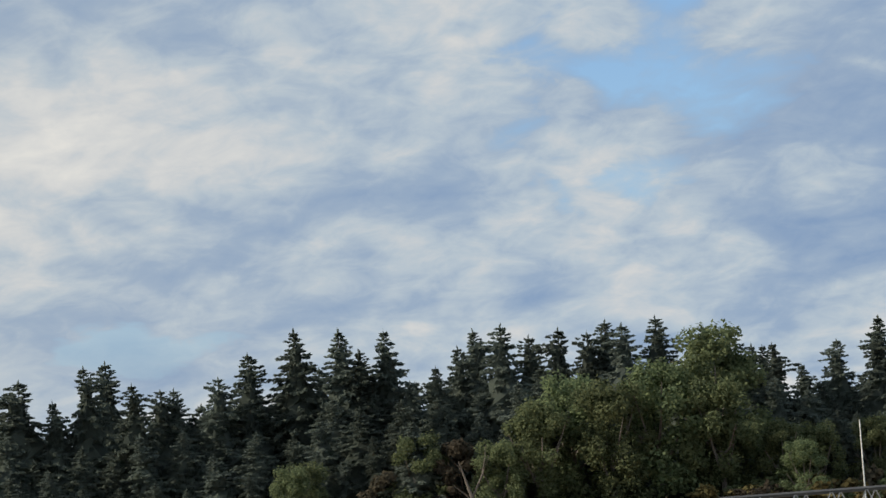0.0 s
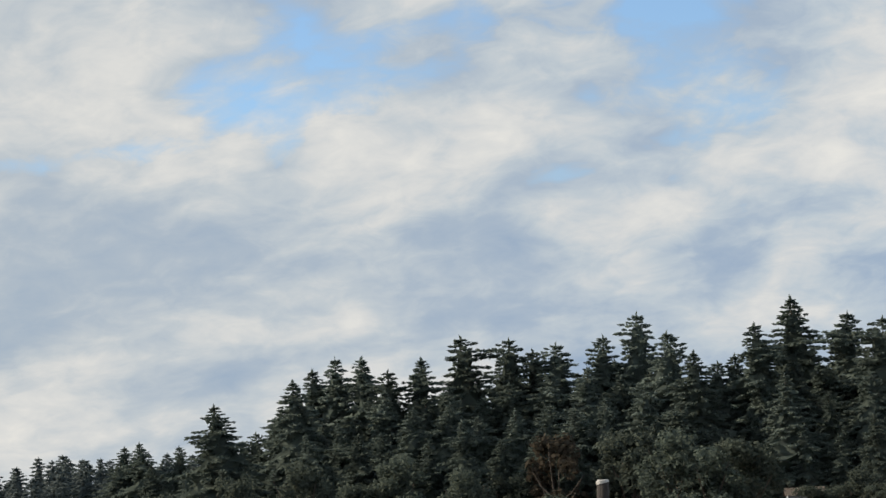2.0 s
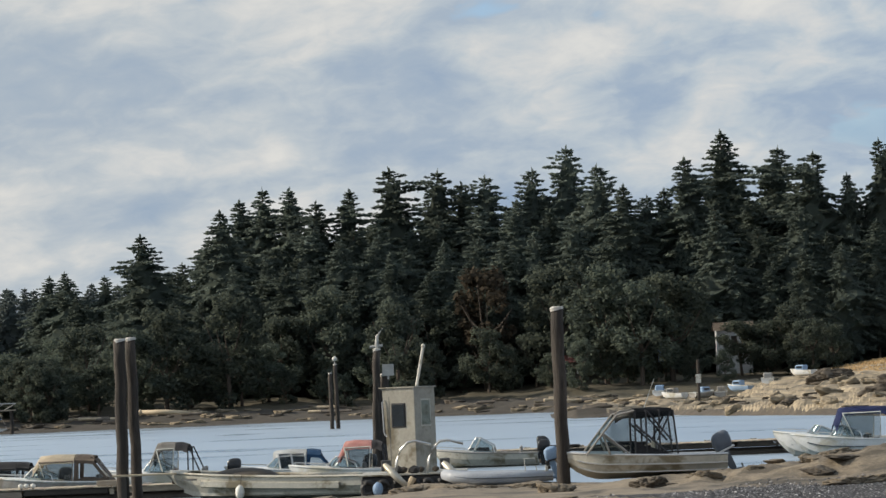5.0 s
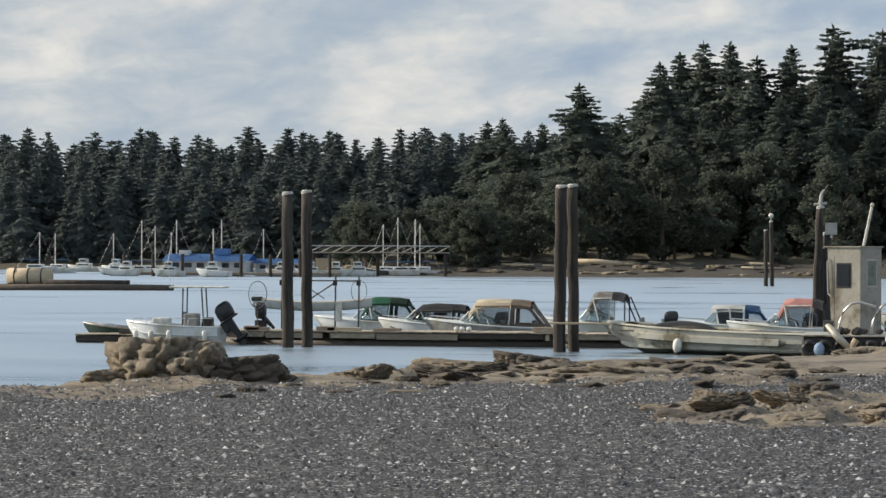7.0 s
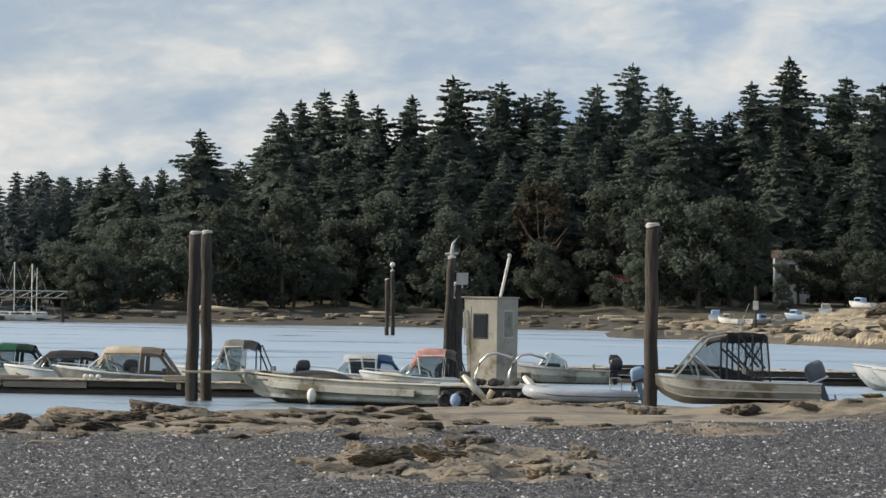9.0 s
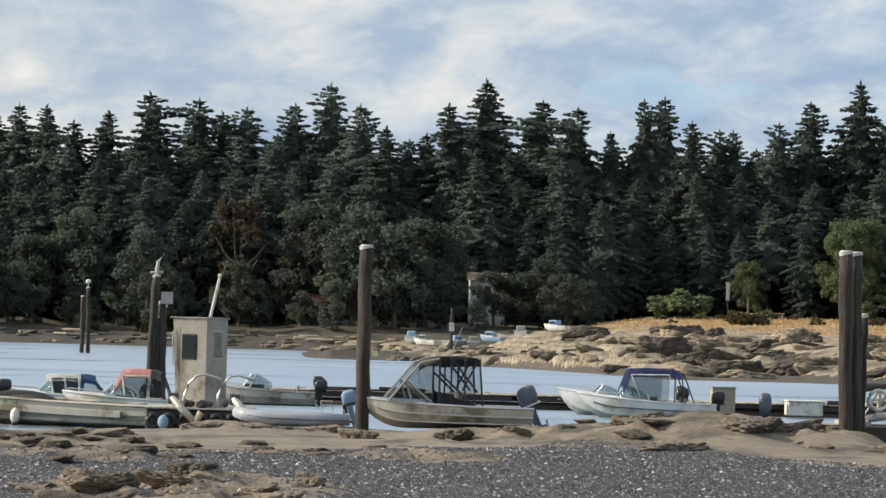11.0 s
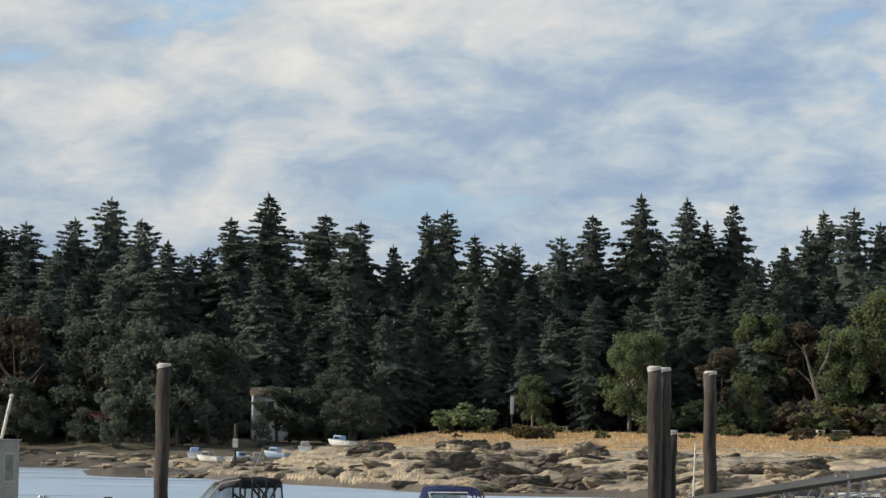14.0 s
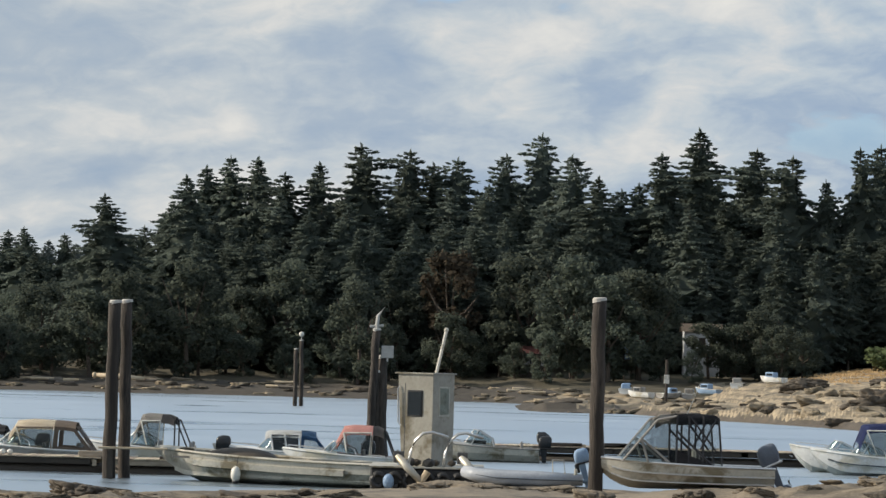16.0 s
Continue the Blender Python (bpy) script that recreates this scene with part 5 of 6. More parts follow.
def runabout(label, at, turn, L=4.8, B=1.9, fb=0.55, fbow=0.82, draft=0.15, hull=GEL, deck=GEL, ws=0.7, ws_high=0.42, top=None, rear=None, top_high=0.95, x_top=(0.35, -1.0), rear_to=-1.7,
            motor=COWL, stripe=None, frame_mat=BRIGHT, motor_tilt=0.0, name="motorboat", group=BOATS, hard=False, motor_size=0.95, open_rear=False):
    ob = thing(name, label, "boat", at, turn, group)
    lines = hull_lines(L, B, fb, fbow, draft)
    boat_hull(ob, lines, hull, deck, strake=stripe)
    zt = windshield(ob, lines, ws, ws_high, 0.3, 0.95, frame_mat)
    for k, sx in enumerate((0.1, 0.1, -1.1, -1.1)):
        y = 0.42 if k % 2 else -0.42
        part("seat", boxed(sx - 0.45, sx, y - 0.24, y + 0.24, 0.12, 0.42, bevel=0.04), GREYCLOTH, ob)
        part("seat_back", boxed(sx - 0.52, sx - 0.42, y - 0.24, y + 0.24, 0.36, 0.85, bevel=0.04), GREYCLOTH, ob)
    if top:
        a, b = x_top
        w = B / 2 - 0.16
        zc = fb + top_high
        if hard:
            canopy(ob, [(a + 0.1, w * 0.9, zc - 0.10), (a, w, zc - 0.03), ((a + b) / 2, w, zc), (b, w, zc - 0.02)], top, "hardtop", drop=0.06)
        else:
            canopy(ob, [(a, w * 0.9, zt + 0.03), (a - 0.28, w * 0.98, zc - 0.03), ((a + b) / 2, w, zc + 0.02), (b, w, zc)], top, drop=0.13)
        wr, sr, _ = at_station(lines, rear_to)
        wb, sb, _ = at_station(lines, b)
        wf, sf, _ = at_station(lines, ws)
        xe = b + (rear_to - b) * (0.5 if open_rear else 0.55)
        ze = zc - (0.10 if open_rear else 0.06)
        if not hard:  # clear side curtains from the windscreen back, with edge tapes
            for side in (1, -1):
                edge = [(a - 0.05, side * w * 0.92, zt - 0.04), (a - 0.28, side * w * 0.98, zc - 0.26), (b + 0.04, side * w, zc - 0.24), (b + 0.10, side * (wb - 0.08), sb + 0.03), (ws - 0.6, side * (wf - 0.1), sf + 0.05)]
                flap(ob, edge, VINYL, "side_curtain")
                part("edge_tape", rodded([(q[0], q[1] + side * 0.02, q[2]) for q in edge[1:4]], 0.03, 4), rear if rear and not open_rear else FENDER, ob)
                part("edge_tape", rodded([(q[0], q[1] + side * 0.02, q[2]) for q in (edge[1], edge[4])], 0.026, 4), FENDER, ob)
        if rear:
            canopy(ob, [(b - 0.01, w, zc - 0.002), ((b + xe) / 2, w, zc - 0.01), (xe, w * 0.98, ze)], rear, "rear_canopy", drop=0.13)
            for side in (1, -1):
                if open_rear:
                    part("bow_bar", rodded([(xe, side * w, ze - 0.1), (b - 0.5, side * (wb - 0.06), sb)], 0.03, 5), BLACK, ob)
                    part("bow_bar", rodded([(xe - 0.05, side * w, ze - 0.1), (rear_to, side * (wr - 0.05), sr)], 0.03, 5), BLACK, ob)
                else:
                    framed_curtain(ob, [(b - 0.02, side * w, zc - 0.20), (xe, side * w * 0.98, ze - 0.20), (rear_to, side * (wr - 0.05), sr + 0.02), (b + 0.04, side * (wb - 0.05), sb + 0.02)], rear)
            if not open_rear:
                framed_curtain(ob, [(xe, w * 0.9, ze - 0.12), (xe, -w * 0.9, ze - 0.12), (rear_to, -(wr - 0.08), sr + 0.02), (rear_to, wr - 0.08, sr + 0.02)], rear, "rear_curtain")
        if hard:
            for side in (1, -1):
                for xp in (a - 0.1, (a + b) / 2, b + 0.06):
                    part("roof_post", rodded([(xp - 0.1, side * (w + 0.02), fb + 0.05), (xp, side * (w - 0.05), zc - 0.15)], 0.035, 5), deck, ob)
                flap(ob, [(a - 0.2, side * (w - 0.01), fb + 0.15), (b + 0.1, side * (w - 0.01), fb + 0.15), (b + 0.1, side * (w - 0.05), zc - 0.16), (a - 0.1, side * (w - 0.05), zc - 0.16)], SMOKE, "side_window")
    if motor:
        outboard(ob, -L / 2 - 0.02, fb - 0.05, motor_size, motor, motor_tilt)
    part("bow_eye", rodded([(L / 2 - 0.1, 0, fbow * 0.55), (L / 2 + 0.02, 0, fbow * 0.6)], 0.02, 5), BRIGHT, ob)
    for side in (1, -1):
        part("bow_rail", rodded([(L * 0.16, side * (at_station(lines, L * 0.16)[0] - 0.1), fb + 0.12), (L * 0.2, side * (at_station(lines, L * 0.2)[0] - 0.1), fbow + 0.02), (L * 0.46, side * 0.10, fbow + 0.12)], 0.014, 5), BRIGHT, ob)
    return ob


# along the planked dock
runabout("small white motorboat with a green canvas top", (-22.5, 117.0, 0.02), 184, L=4.7, top=GREENCLOTH, rear=DARKGREEN, top_high=1.02, ws=0.6, x_top=(0.4, -0.7), rear_to=-1.9)
runabout("small white motorboat with a dark charcoal canvas top", (-19.6, 114.6, 0.0), 182, L=4.5, top=CHARCOAL, rear=CHARCOAL, top_high=0.84, ws=0.95, x_top=(0.8, -0.7), rear_to=-1.6, stripe=NAVYHULL)
runabout("grey motorboat with a beige and brown canvas top", (-17.0, 112.0, 0.02), 181, L=5.2, hull=GREYHULL, top=BEIGE, rear=BROWNCLOTH, top_high=1.06, ws=1.0, x_top=(0.85, -0.75), rear_to=-2.1, fbow=0.86, motor=None)
runabout("white motorboat with a grey folding canvas top", (-13.4, 115.8, 0.05), 180, L=4.9, top=GREYCLOTH, rear=CHARCOAL, top_high=1.28, ws=0.6, ws_high=0.5, x_top=(0.5, -0.5), rear_to=-1.5, open_rear=True)
runabout("white cuddy boat with a blue canvas over its cockpit", (-8.4, 116.2, 0.0), 183, L=5.4, top=GEL, rear=BLUECLOTH, top_high=0.86, ws=0.8, x_top=(0.7, -0.5), rear_to=-1.5, hard=True)
runabout("white motorboat with a faded red canvas top", (-5.9, 113.6, 0.0), 180, L=5.0, top=REDCLOTH, rear=CHARCOAL, top_high=1.14, ws=0.8, x_top=(0.6, -0.7), rear_to=-1.5, open_rear=True)
runabout("grey aluminium boat with a windscreen at the log dock", (-1.2, 131.6, 0.0), 178, L=4.6, hull=ALU, deck=GREYHULL, top=None, ws=0.5, ws_high=0.62, motor=COWL)
runabout("white motorboat with a navy canvas top", (14.5, 126.0, 0.02), 182, L=5.6, B=2.1, top=NAVYCLOTH, rear=NAVYCLOTH, top_high=1.42, fb=0.6, fbow=0.95, ws=0.9, ws_high=0.5, x_top=(1.0, -0.9), rear_to=-1.9, stripe=NAVYHULL, open_rear=True)
runabout("white hull of a second motorboat moored outside", (13.7, 128.9, 0.02), 181, L=5.0, B=2.0, top=None, ws=0.8, fbow=1.05, fb=0.65, motor=COWL)
runabout("white cabin cruiser with a hard top", (31.5, 124.0, 0.0), 182, L=7.0, B=2.4, fb=0.7, fbow=1.05, top=GEL, top_high=1.4, ws=1.5, ws_high=0.6, x_top=(1.3, -0.4), hard=True, motor=GREYCOWL)
runabout("white motorboat with a black canvas top behind the gangway", (28.3, 122.9, 0.0), 181, L=5.2, top=CHARCOAL, rear=CHARCOAL, top_high=1.6, ws=0.7, ws_high=0.5, x_top=(0.5, -0.6), rear_to=-1.6, open_rear=True)
runabout("white hardtop motorboat at the low dock", (40.5, 125.6, 0.0), 181, L=5.6, B=2.1, fb=0.6, fbow=0.85, top=GEL, rear=CHARCOAL, top_high=1.1, ws=0.9, ws_high=0.5, x_top=(0.7, -0.8), rear_to=-1.4, hard=True)
runabout("light blue and white boat with a grey canvas top", (41.2, 117.8, 0.0), 180, L=6.6, B=2.3, fb=0.68, fbow=0.95, hull=SKYHULL, top=GREYCLOTH, rear=CHARCOAL, top_high=1.45, ws=1.2, ws_high=0.6, x_top=(0.9, -0.6), rear_to=-1.9, stripe=GEL)
runabout("dark blue-grey open boat drawn up beside the gangway", (21.3, 96.5, 0.38), 176, L=4.6, B=1.9, fb=0.58, fbow=0.85, hull=NAVYHULL, deck=GREYHULL, top=None, ws=0.4, ws_high=0.4, motor=COWL, frame_mat=DARKRAIL)


def beached_boat():
    """The aluminium boat on the sand, under a framed dark top."""
    ob = thing("aluminium_boat", "bare aluminium boat with a charcoal framed canvas top on the sand", "boat", (4.2, 91.2, 0.72), 183)
    L, B = 5.1, 1.95
    lines = hull_lines(L, B, 0.50, 0.72, 0.15, square=0.05)
    boat_hull(ob, lines, ALU, BRIGHT, floor=0.1, strake=BRIGHT)
    for side in (1, -1):
        part("spray_rail", rodded([(x, side * (w * 0.9 + 0.01), k + (s - k) * 0.3) for x, w, s, k in lines[:-2]], 0.024, 5), BRIGHT, ob)
        w = B / 2 - 0.1
        # side frames of the top
        for a, b in (((1.74, 0.62), (0.78, 1.80)), ((0.78, 1.80), (0.22, 1.92)), ((1.22, 1.28), (0.42, 0.62)), ((1.22, 1.28), (1.0, 0.60)), ((0.22, 1.94), (0.22, 0.55)), ((0.22, 1.5), (-0.8, 0.55))):
            part("frame_bar", rodded([(a[0], side * w, a[1]), (b[0], side * w, b[1])], 0.034, 5), GREYCLOTH if a[0] > 0.3 else CHARCOAL, ob)
        for a, b in (((-0.12, 1.94), (-0.12, 0.55)), ((-0.52, 1.94), (-0.52, 0.55)), ((-0.94, 1.90), (-1.06, 0.55)), ((-0.15, 1.9), (-0.9, 0.95)), ((-0.88, 1.85), (-0.45, 1.0))):
            part("frame_bar", rodded([(a[0], side * w, a[1]), (b[0], side * w, b[1])], 0.03, 5), CHARCOAL, ob)
        flap(ob, [(1.68, side * w, 0.64), (1.2, side * w, 1.24), (0.62, side * w, 0.82), (0.6, side * w, 0.62)], GLASS, "side_pane")
        flap(ob, [(1.16, side * w, 1.32), (0.78, side * w, 1.78), (0.24, side * w, 1.88), (0.24, side * w, 0.62), (0.5, side * w, 0.72)], VINYL, "clear_curtain")
        flap(ob, [(0.18, side * w, 1.88), (-0.92, side * w, 1.86), (-1.04, side * w, 0.58), (0.18, side * w, 0.58)], VINYL, "clear_curtain")
        flap(ob, [(0.2, side * (w + 0.01), 0.95), (-0.9, side * (w + 0.01), 0.56), (0.2, side * (w + 0.01), 0.56)], CHARCOAL, "lower_curtain")
    canopy(ob, [(0.82, 0.8, 1.80), (0.6, 0.86, 1.93), (0.23, 0.88, 1.97)], GREYCLOTH, "canopy", "grey front canvas", drop=0.05)
    canopy(ob, [(0.22, 0.88, 1.975), (-0.4, 0.88, 2.0), (-0.95, 0.86, 1.95)], CHARCOAL, "canopy", "charcoal rear canvas", drop=0.05)
    for s_y in (0.86, -0.86):
        flap(ob, [(0.2, s_y, 1.92), (-0.95, s_y, 1.9), (-0.95, s_y, 1.72), (0.2, s_y, 1.66)], CHARCOAL, "valance")
    flap(ob, [(1.74, 0.8, 0.66), (1.74, -0.8, 0.66), (0.82, -0.8, 1.78), (0.82, 0.8, 1.78)], GLASS, "windscreen")
    for y in (0.42, -0.42):
        part("seat", boxed(-0.4, 0.05, y - 0.22, y + 0.22, 0.15, 0.5, bevel=0.04), GREYCLOTH, ob)
        part("seat_back", boxed(-0.48, -0.38, y - 0.22, y + 0.22, 0.45, 0.98, bevel=0.04), GREYCLOTH, ob)
    part("aerial", rodded([(-0.1, 0.5, 1.98), (-0.45, 0.5, 2.85)], [0.014, 0.008], 5), FENDER, ob)
    outboard(ob, -L / 2 + 0.15, 0.42, 1.05, GREYCOWL, 24, label="large grey outboard motor tilted up")


beached_boat()


def skiff():
    """The long workboat of bare welded aluminium."""
    ob = thing("aluminium_skiff", "long open work skiff of stained bare aluminium", "boat", (-8.05, 102.1, 0.0), 157)
    L, B = 8.0, 2.3
    lines = hull_lines(L, B, 0.74, 1.02, 0.1, square=0.30, full=0.6)
    boat_hull(ob, lines, ALU, ALU, floor=0.2, foredeck=0.93)
    for side in (1, -1):
        part("rub_strake", loft(bmesh.new(), [[(x, side * (w + 0.004), s - 0.16), (x, side * (w + 0.09), s - 0.20), (x, side * (w + 0.09), s - 0.38), (x, side * (w + 0.0), s - 0.42)] for x, w, s, k in lines[2:15]]), ALU, ob)
        part("top_angle", rodded([(x, side * (w + 0.01), s + 0.01) for x, w, s, k in lines], 0.05, 4), ALU, ob)
    # the stern's shade as a black sheet just off the aluminium transom
    part("transom_plate", boxed(-L / 2 - 0.07, -L / 2 - 0.012, -1.02, 1.02, 0.02, 0.68, bevel=0.01), BLACK, ob, "black sheet for the shade on the stern")
    for x in (-2.4, -0.6, 1.4):
        part("thwart", boxed(x - 0.15, x + 0.15, -1.05, 1.05, 0.42, 0.5, bevel=0.01), ALU, ob)
    part("fender", ball(bmesh.new(), (0.55, 1.36, 0.30), 0.18, (0.9, 0.9, 1.45), 2), FENDER, ob, "white hanging fender", smooth=True)
    part("fender_foot", ball(bmesh.new(), (0.55, 1.36, 0.06), 0.11, (1.1, 1.1, 0.6), 2), BLACK, ob)
    part("fender_line", rodded([(0.55, 1.3, 0.55), (0.55, 1.22, 0.85)], 0.012, 5), BLACK, ob)
    part("stanchion", rodded([(2.2, 1.0, 0.8), (2.2, 1.0, 1.15)], 0.025, 5), GALV, ob)
    part("net_heap", ball(bmesh.new(), (1.2, -0.2, 0.72), 0.42, (3.2, 1.6, 0.9), 3), WETWOOD, ob, "dark heap of net and rope")
    for k in range(12):
        part("rope_coil", ball(bmesh.new(), (-3 + 0.45 * k, rng.uniform(-0.6, 0.9), 0.66), rng.uniform(0.08, 0.2), (1.4, 1, 0.8), 1), (BLACK, PLANK, PALEWOOD)[k % 3], ob)
    part("name_bar", boxed(2.3, 2.9, 1.185, 1.20, 0.74, 0.80), DARKRAIL, ob)


skiff()


def work_barge():
    """The dark work float with an aluminium wheelhouse, curved pipes and tilted drives."""
    ob = thing("work_barge", "dark work barge with a tall bare aluminium wheelhouse", "barge", (-2.95, 97.2, 0.0), 0)
    part("hull", boxed(-1.75, 1.6, -0.9, 2.6, -0.1, 0.78, bevel=0.05), BLACK, ob)
    part("deck", boxed(-1.8, 1.65, -0.95, 2.65, 0.785, 0.84, bevel=0.01), ALU, ob)
    for k in range(7):
        x = -1.5 + 0.48 * k
        part("tyre", rodded([(x + 0.2 * math.cos(a), -0.98, 0.42 + 0.2 * math.sin(a)) for a in np.linspace(0, 6.283, 15)], 0.085, 7), BLACK, ob, smooth=True)
    # wheelhouse, standing corner-on: local axes along its faces
    house = new("wheelhouse")
    house.parent = ob
    house.matrix_basis = pose(0.05, -0.25, 0.84, 0, 0, -32)
    tagged(house, "tall box wheelhouse of bare aluminium")
    w, d, h = 1.08, 1.2, 2.76
    bm = bmesh.new()
    for pts in (((-w, 0, 0), (0, 0, 0), (0, 0, h), (-w - 0.18, 0, h)), ((0, 0, 0), (0, d, 0), (0, d, h), (0, 0, h)), ((0, d, 0), (-w, d, 0), (-w - 0.18, d, h), (0, d, h)), ((-w, d, 0), (-w, 0, 0), (-w - 0.18, 0, h), (-w - 0.18, d, h))):
        bm.faces.new([bm.verts.new(p) for p in pts])
    bmesh.ops.remove_doubles(bm, verts=bm.verts[:], dist=0.001)
    part("shell", bm, HUTMETAL, house)
    part("roof", boxed(-w - 0.28, 0.05, -0.05, d + 0.05, h, h + 0.05, bevel=0.01), HUTMETAL, house)
    part("window_frame", boxed(-0.90, -0.36, -0.03, 0.0, 1.48, 2.28, bevel=0.02), BLACK, house)
    part("pane", boxed(-0.86, -0.40, -0.04, -0.031, 1.53, 2.23), SMOKE, house)
    part("pane", boxed(0.005, 0.012, 0.4, 0.9, 1.55, 2.35), GLASS, house)
    part("window_frame", boxed(0.0, 0.008, 0.36, 0.94, 1.5, 2.4), ALU, house)
    part("grab_rail", rodded([(-w - 0.02, -0.05, 1.2), (-w - 0.10, -0.07, 1.3), (-w - 0.14, -0.07, 2.3), (-w - 0.1, -0.02, 2.4)], 0.022, 6), BRIGHT, house)
    part("door_line", boxed(-1.0, -0.98, -0.006, 0.0, 0.1, 2.5), DARKRAIL, house)
    part("mast", rodded([(-0.15, 0.4, h + 0.05), (0.16, 0.4, h + 1.3)], 0.05, 7), FENDER, house)
    part("mast_light", ball(bmesh.new(), (0.17, 0.4, h + 1.36), 0.07), FENDER, house)
    # curved pipe guards
    for x0, y in ((-0.62, -0.75), (0.42, -0.75)):
        part("pipe_guard", rodded([(x0, y, 0.84), (x0 + 0.04, y, 1.25), (x0 + 0.18, y, 1.62), (x0 + 0.42, y, 1.84), (x0 + 0.68, y, 1.88), (x0 + 1.18, y, 1.74)], 0.045, 8), BRIGHT, ob, "curved bright pipe", smooth=True)
    for x0, s in ((-0.95, 1), (0.95, 1)):
        drive = new("drive_leg")
        drive.parent = ob
        drive.location = (x0, -1.15, 0)
        part("ram", rodded([(0, 0.2, 1.15), (0.35, 0.0, 0.78), (0.72, -0.1, 0.42)], [0.13, 0.12, 0.10], 9), ALU, drive, smooth=True)
        part("tip", rodded([(0.62, -0.1, 0.22), (0.92, -0.1, 0.72)], [0.09, 0.11], 9), PALEWOOD, drive)
        part("plate", boxed(-0.12, 0.2, 0.1, 0.22, 0.95, 1.3, bevel=0.02), DARKRAIL, drive)
    for k in range(9):
        part("rope_coil", ball(bmesh.new(), (rng.uniform(-1.4, 1.3), rng.uniform(-0.8, -0.3), 0.95), rng.uniform(0.08, 0.18), (1.3, 1, 0.9), 1), (BLACK, BLUETARP, WETWOOD)[k % 3], ob)
    part("buoy", ball(bmesh.new(), (-1.2, -1.05, 0.38), 0.2, (0.9, 0.8, 1.2), 2), BLUETARP, ob)


work_barge()


def dinghy(at, turn):
    ob = thing("inflatable_dinghy", "grey-white inflatable dinghy with a covered outboard on the sand", "boat", at, turn)
    for side in (1, -1):
        part("tube", rodded([(-1.75, side * 0.55, 0.24), (-0.5, side * 0.58, 0.24), (0.7, side * 0.56, 0.26), (1.3, side * 0.38, 0.32), (1.62, 0.0, 0.40)], [0.15, 0.21, 0.21, 0.20, 0.17], 10), TUBE, ob, smooth=True)
        part("rub_band", rodded([(-1.75, side * 0.75, 0.24), (-0.5, side * 0.785, 0.24), (0.7, side * 0.765, 0.26), (1.3, side * 0.56, 0.33)], 0.02, 5), NAVYHULL, ob)
    part("floor", boxed(-1.6, 1.2, -0.5, 0.5, 0.08, 0.13), GREYHULL, ob)
    part("transom", boxed(-1.6, -1.52, -0.5, 0.5, 0.1, 0.55, bevel=0.01), ALU, ob)
    part("thwart", boxed(-0.4, -0.1, -0.5, 0.5, 0.34, 0.4, bevel=0.01), PALEWOOD, ob)
    part("grab_hoop", rodded([(-0.9, 0.3, 0.4), (-0.88, 0.3, 0.8), (-1.2, 0.3, 0.8), (-1.25, 0.3, 0.4)], 0.02, 6), GALV, ob)
    outboard(ob, -1.6, 0.62, 0.75, BLUETARP, 15, label="outboard under a pale blue cover")
    return ob


dinghy((-0.25, 92.6, gz(-0.25, 92.6) - 0.06), 179)


def centre_console():
    """White open boat at the dock's end: console, T-top, fenders, landing net, two dark motors."""
    ob = thing("open_fishing_boat", "white open fishing boat with a T-top and hanging fenders", "boat", (-27.25, 106.4, 0.0), 183, BOATS)
    L, B = 3.5, 1.9
    lines = [(x + 0.55, w, s, k) for x, w, s, k in hull_lines(L, B, 0.66, 0.86, 0.12)]
    boat_hull(ob, lines, GEL, GEL, foredeck=0.75, strake=GEL)
    part("console", boxed(-0.35, 0.15, -0.35, 0.35, 0.15, 1.15, bevel=0.05), GREYHULL, ob)
    part("console_panel", boxed(0.16, 0.19, -0.3, 0.3, 0.75, 1.2, bevel=0.01), BLUEPAINT, ob, "bright blue panel")
    part("helm_seat", boxed(-0.85, -0.5, -0.35, 0.35, 0.2, 1.0, bevel=0.05), BLACK, ob)
    for x in (0.18, -0.62):
        for y in (0.4, -0.4):
            part("top_post", rodded([(x, y, 0.5), (x * 0.85, y, 2.05)], 0.028, 6), DARKRAIL, ob)
    part("t_top", boxed(-1.35, 0.62, -0.62, 0.62, 2.06, 2.12, bevel=0.02), FENDER, ob)
    part("aerial", rodded([(0.58, 0.3, 2.1), (0.75, 0.3, 2.9), (0.62, 0.3, 3.6)], 0.014, 5), FENDER, ob)
    for x in (1.75, 1.2, 0.55, -0.75):
        part("fender", rodded([(x, 0.98, 0.55), (x, 1.0, 0.48), (x, 1.0, 0.18), (x, 0.98, 0.1)], [0.04, 0.10, 0.10, 0.04], 9), FENDER, ob, smooth=True)
    for k in range(6):
        part("rail", rodded([(1.9 - 0.5 * k, 0.85, 0.75), (1.85 - 0.5 * k, 0.85, 0.98), (1.5 - 0.5 * k, 0.85, 0.98)], 0.014, 5), BRIGHT, ob)
    part("cooler", boxed(0.7, 1.3, -0.3, 0.3, 0.55, 0.98, bevel=0.04), FENDER, ob)
    outboard(ob, -1.3, 0.72, 1.15, COWL, 35)
    return ob


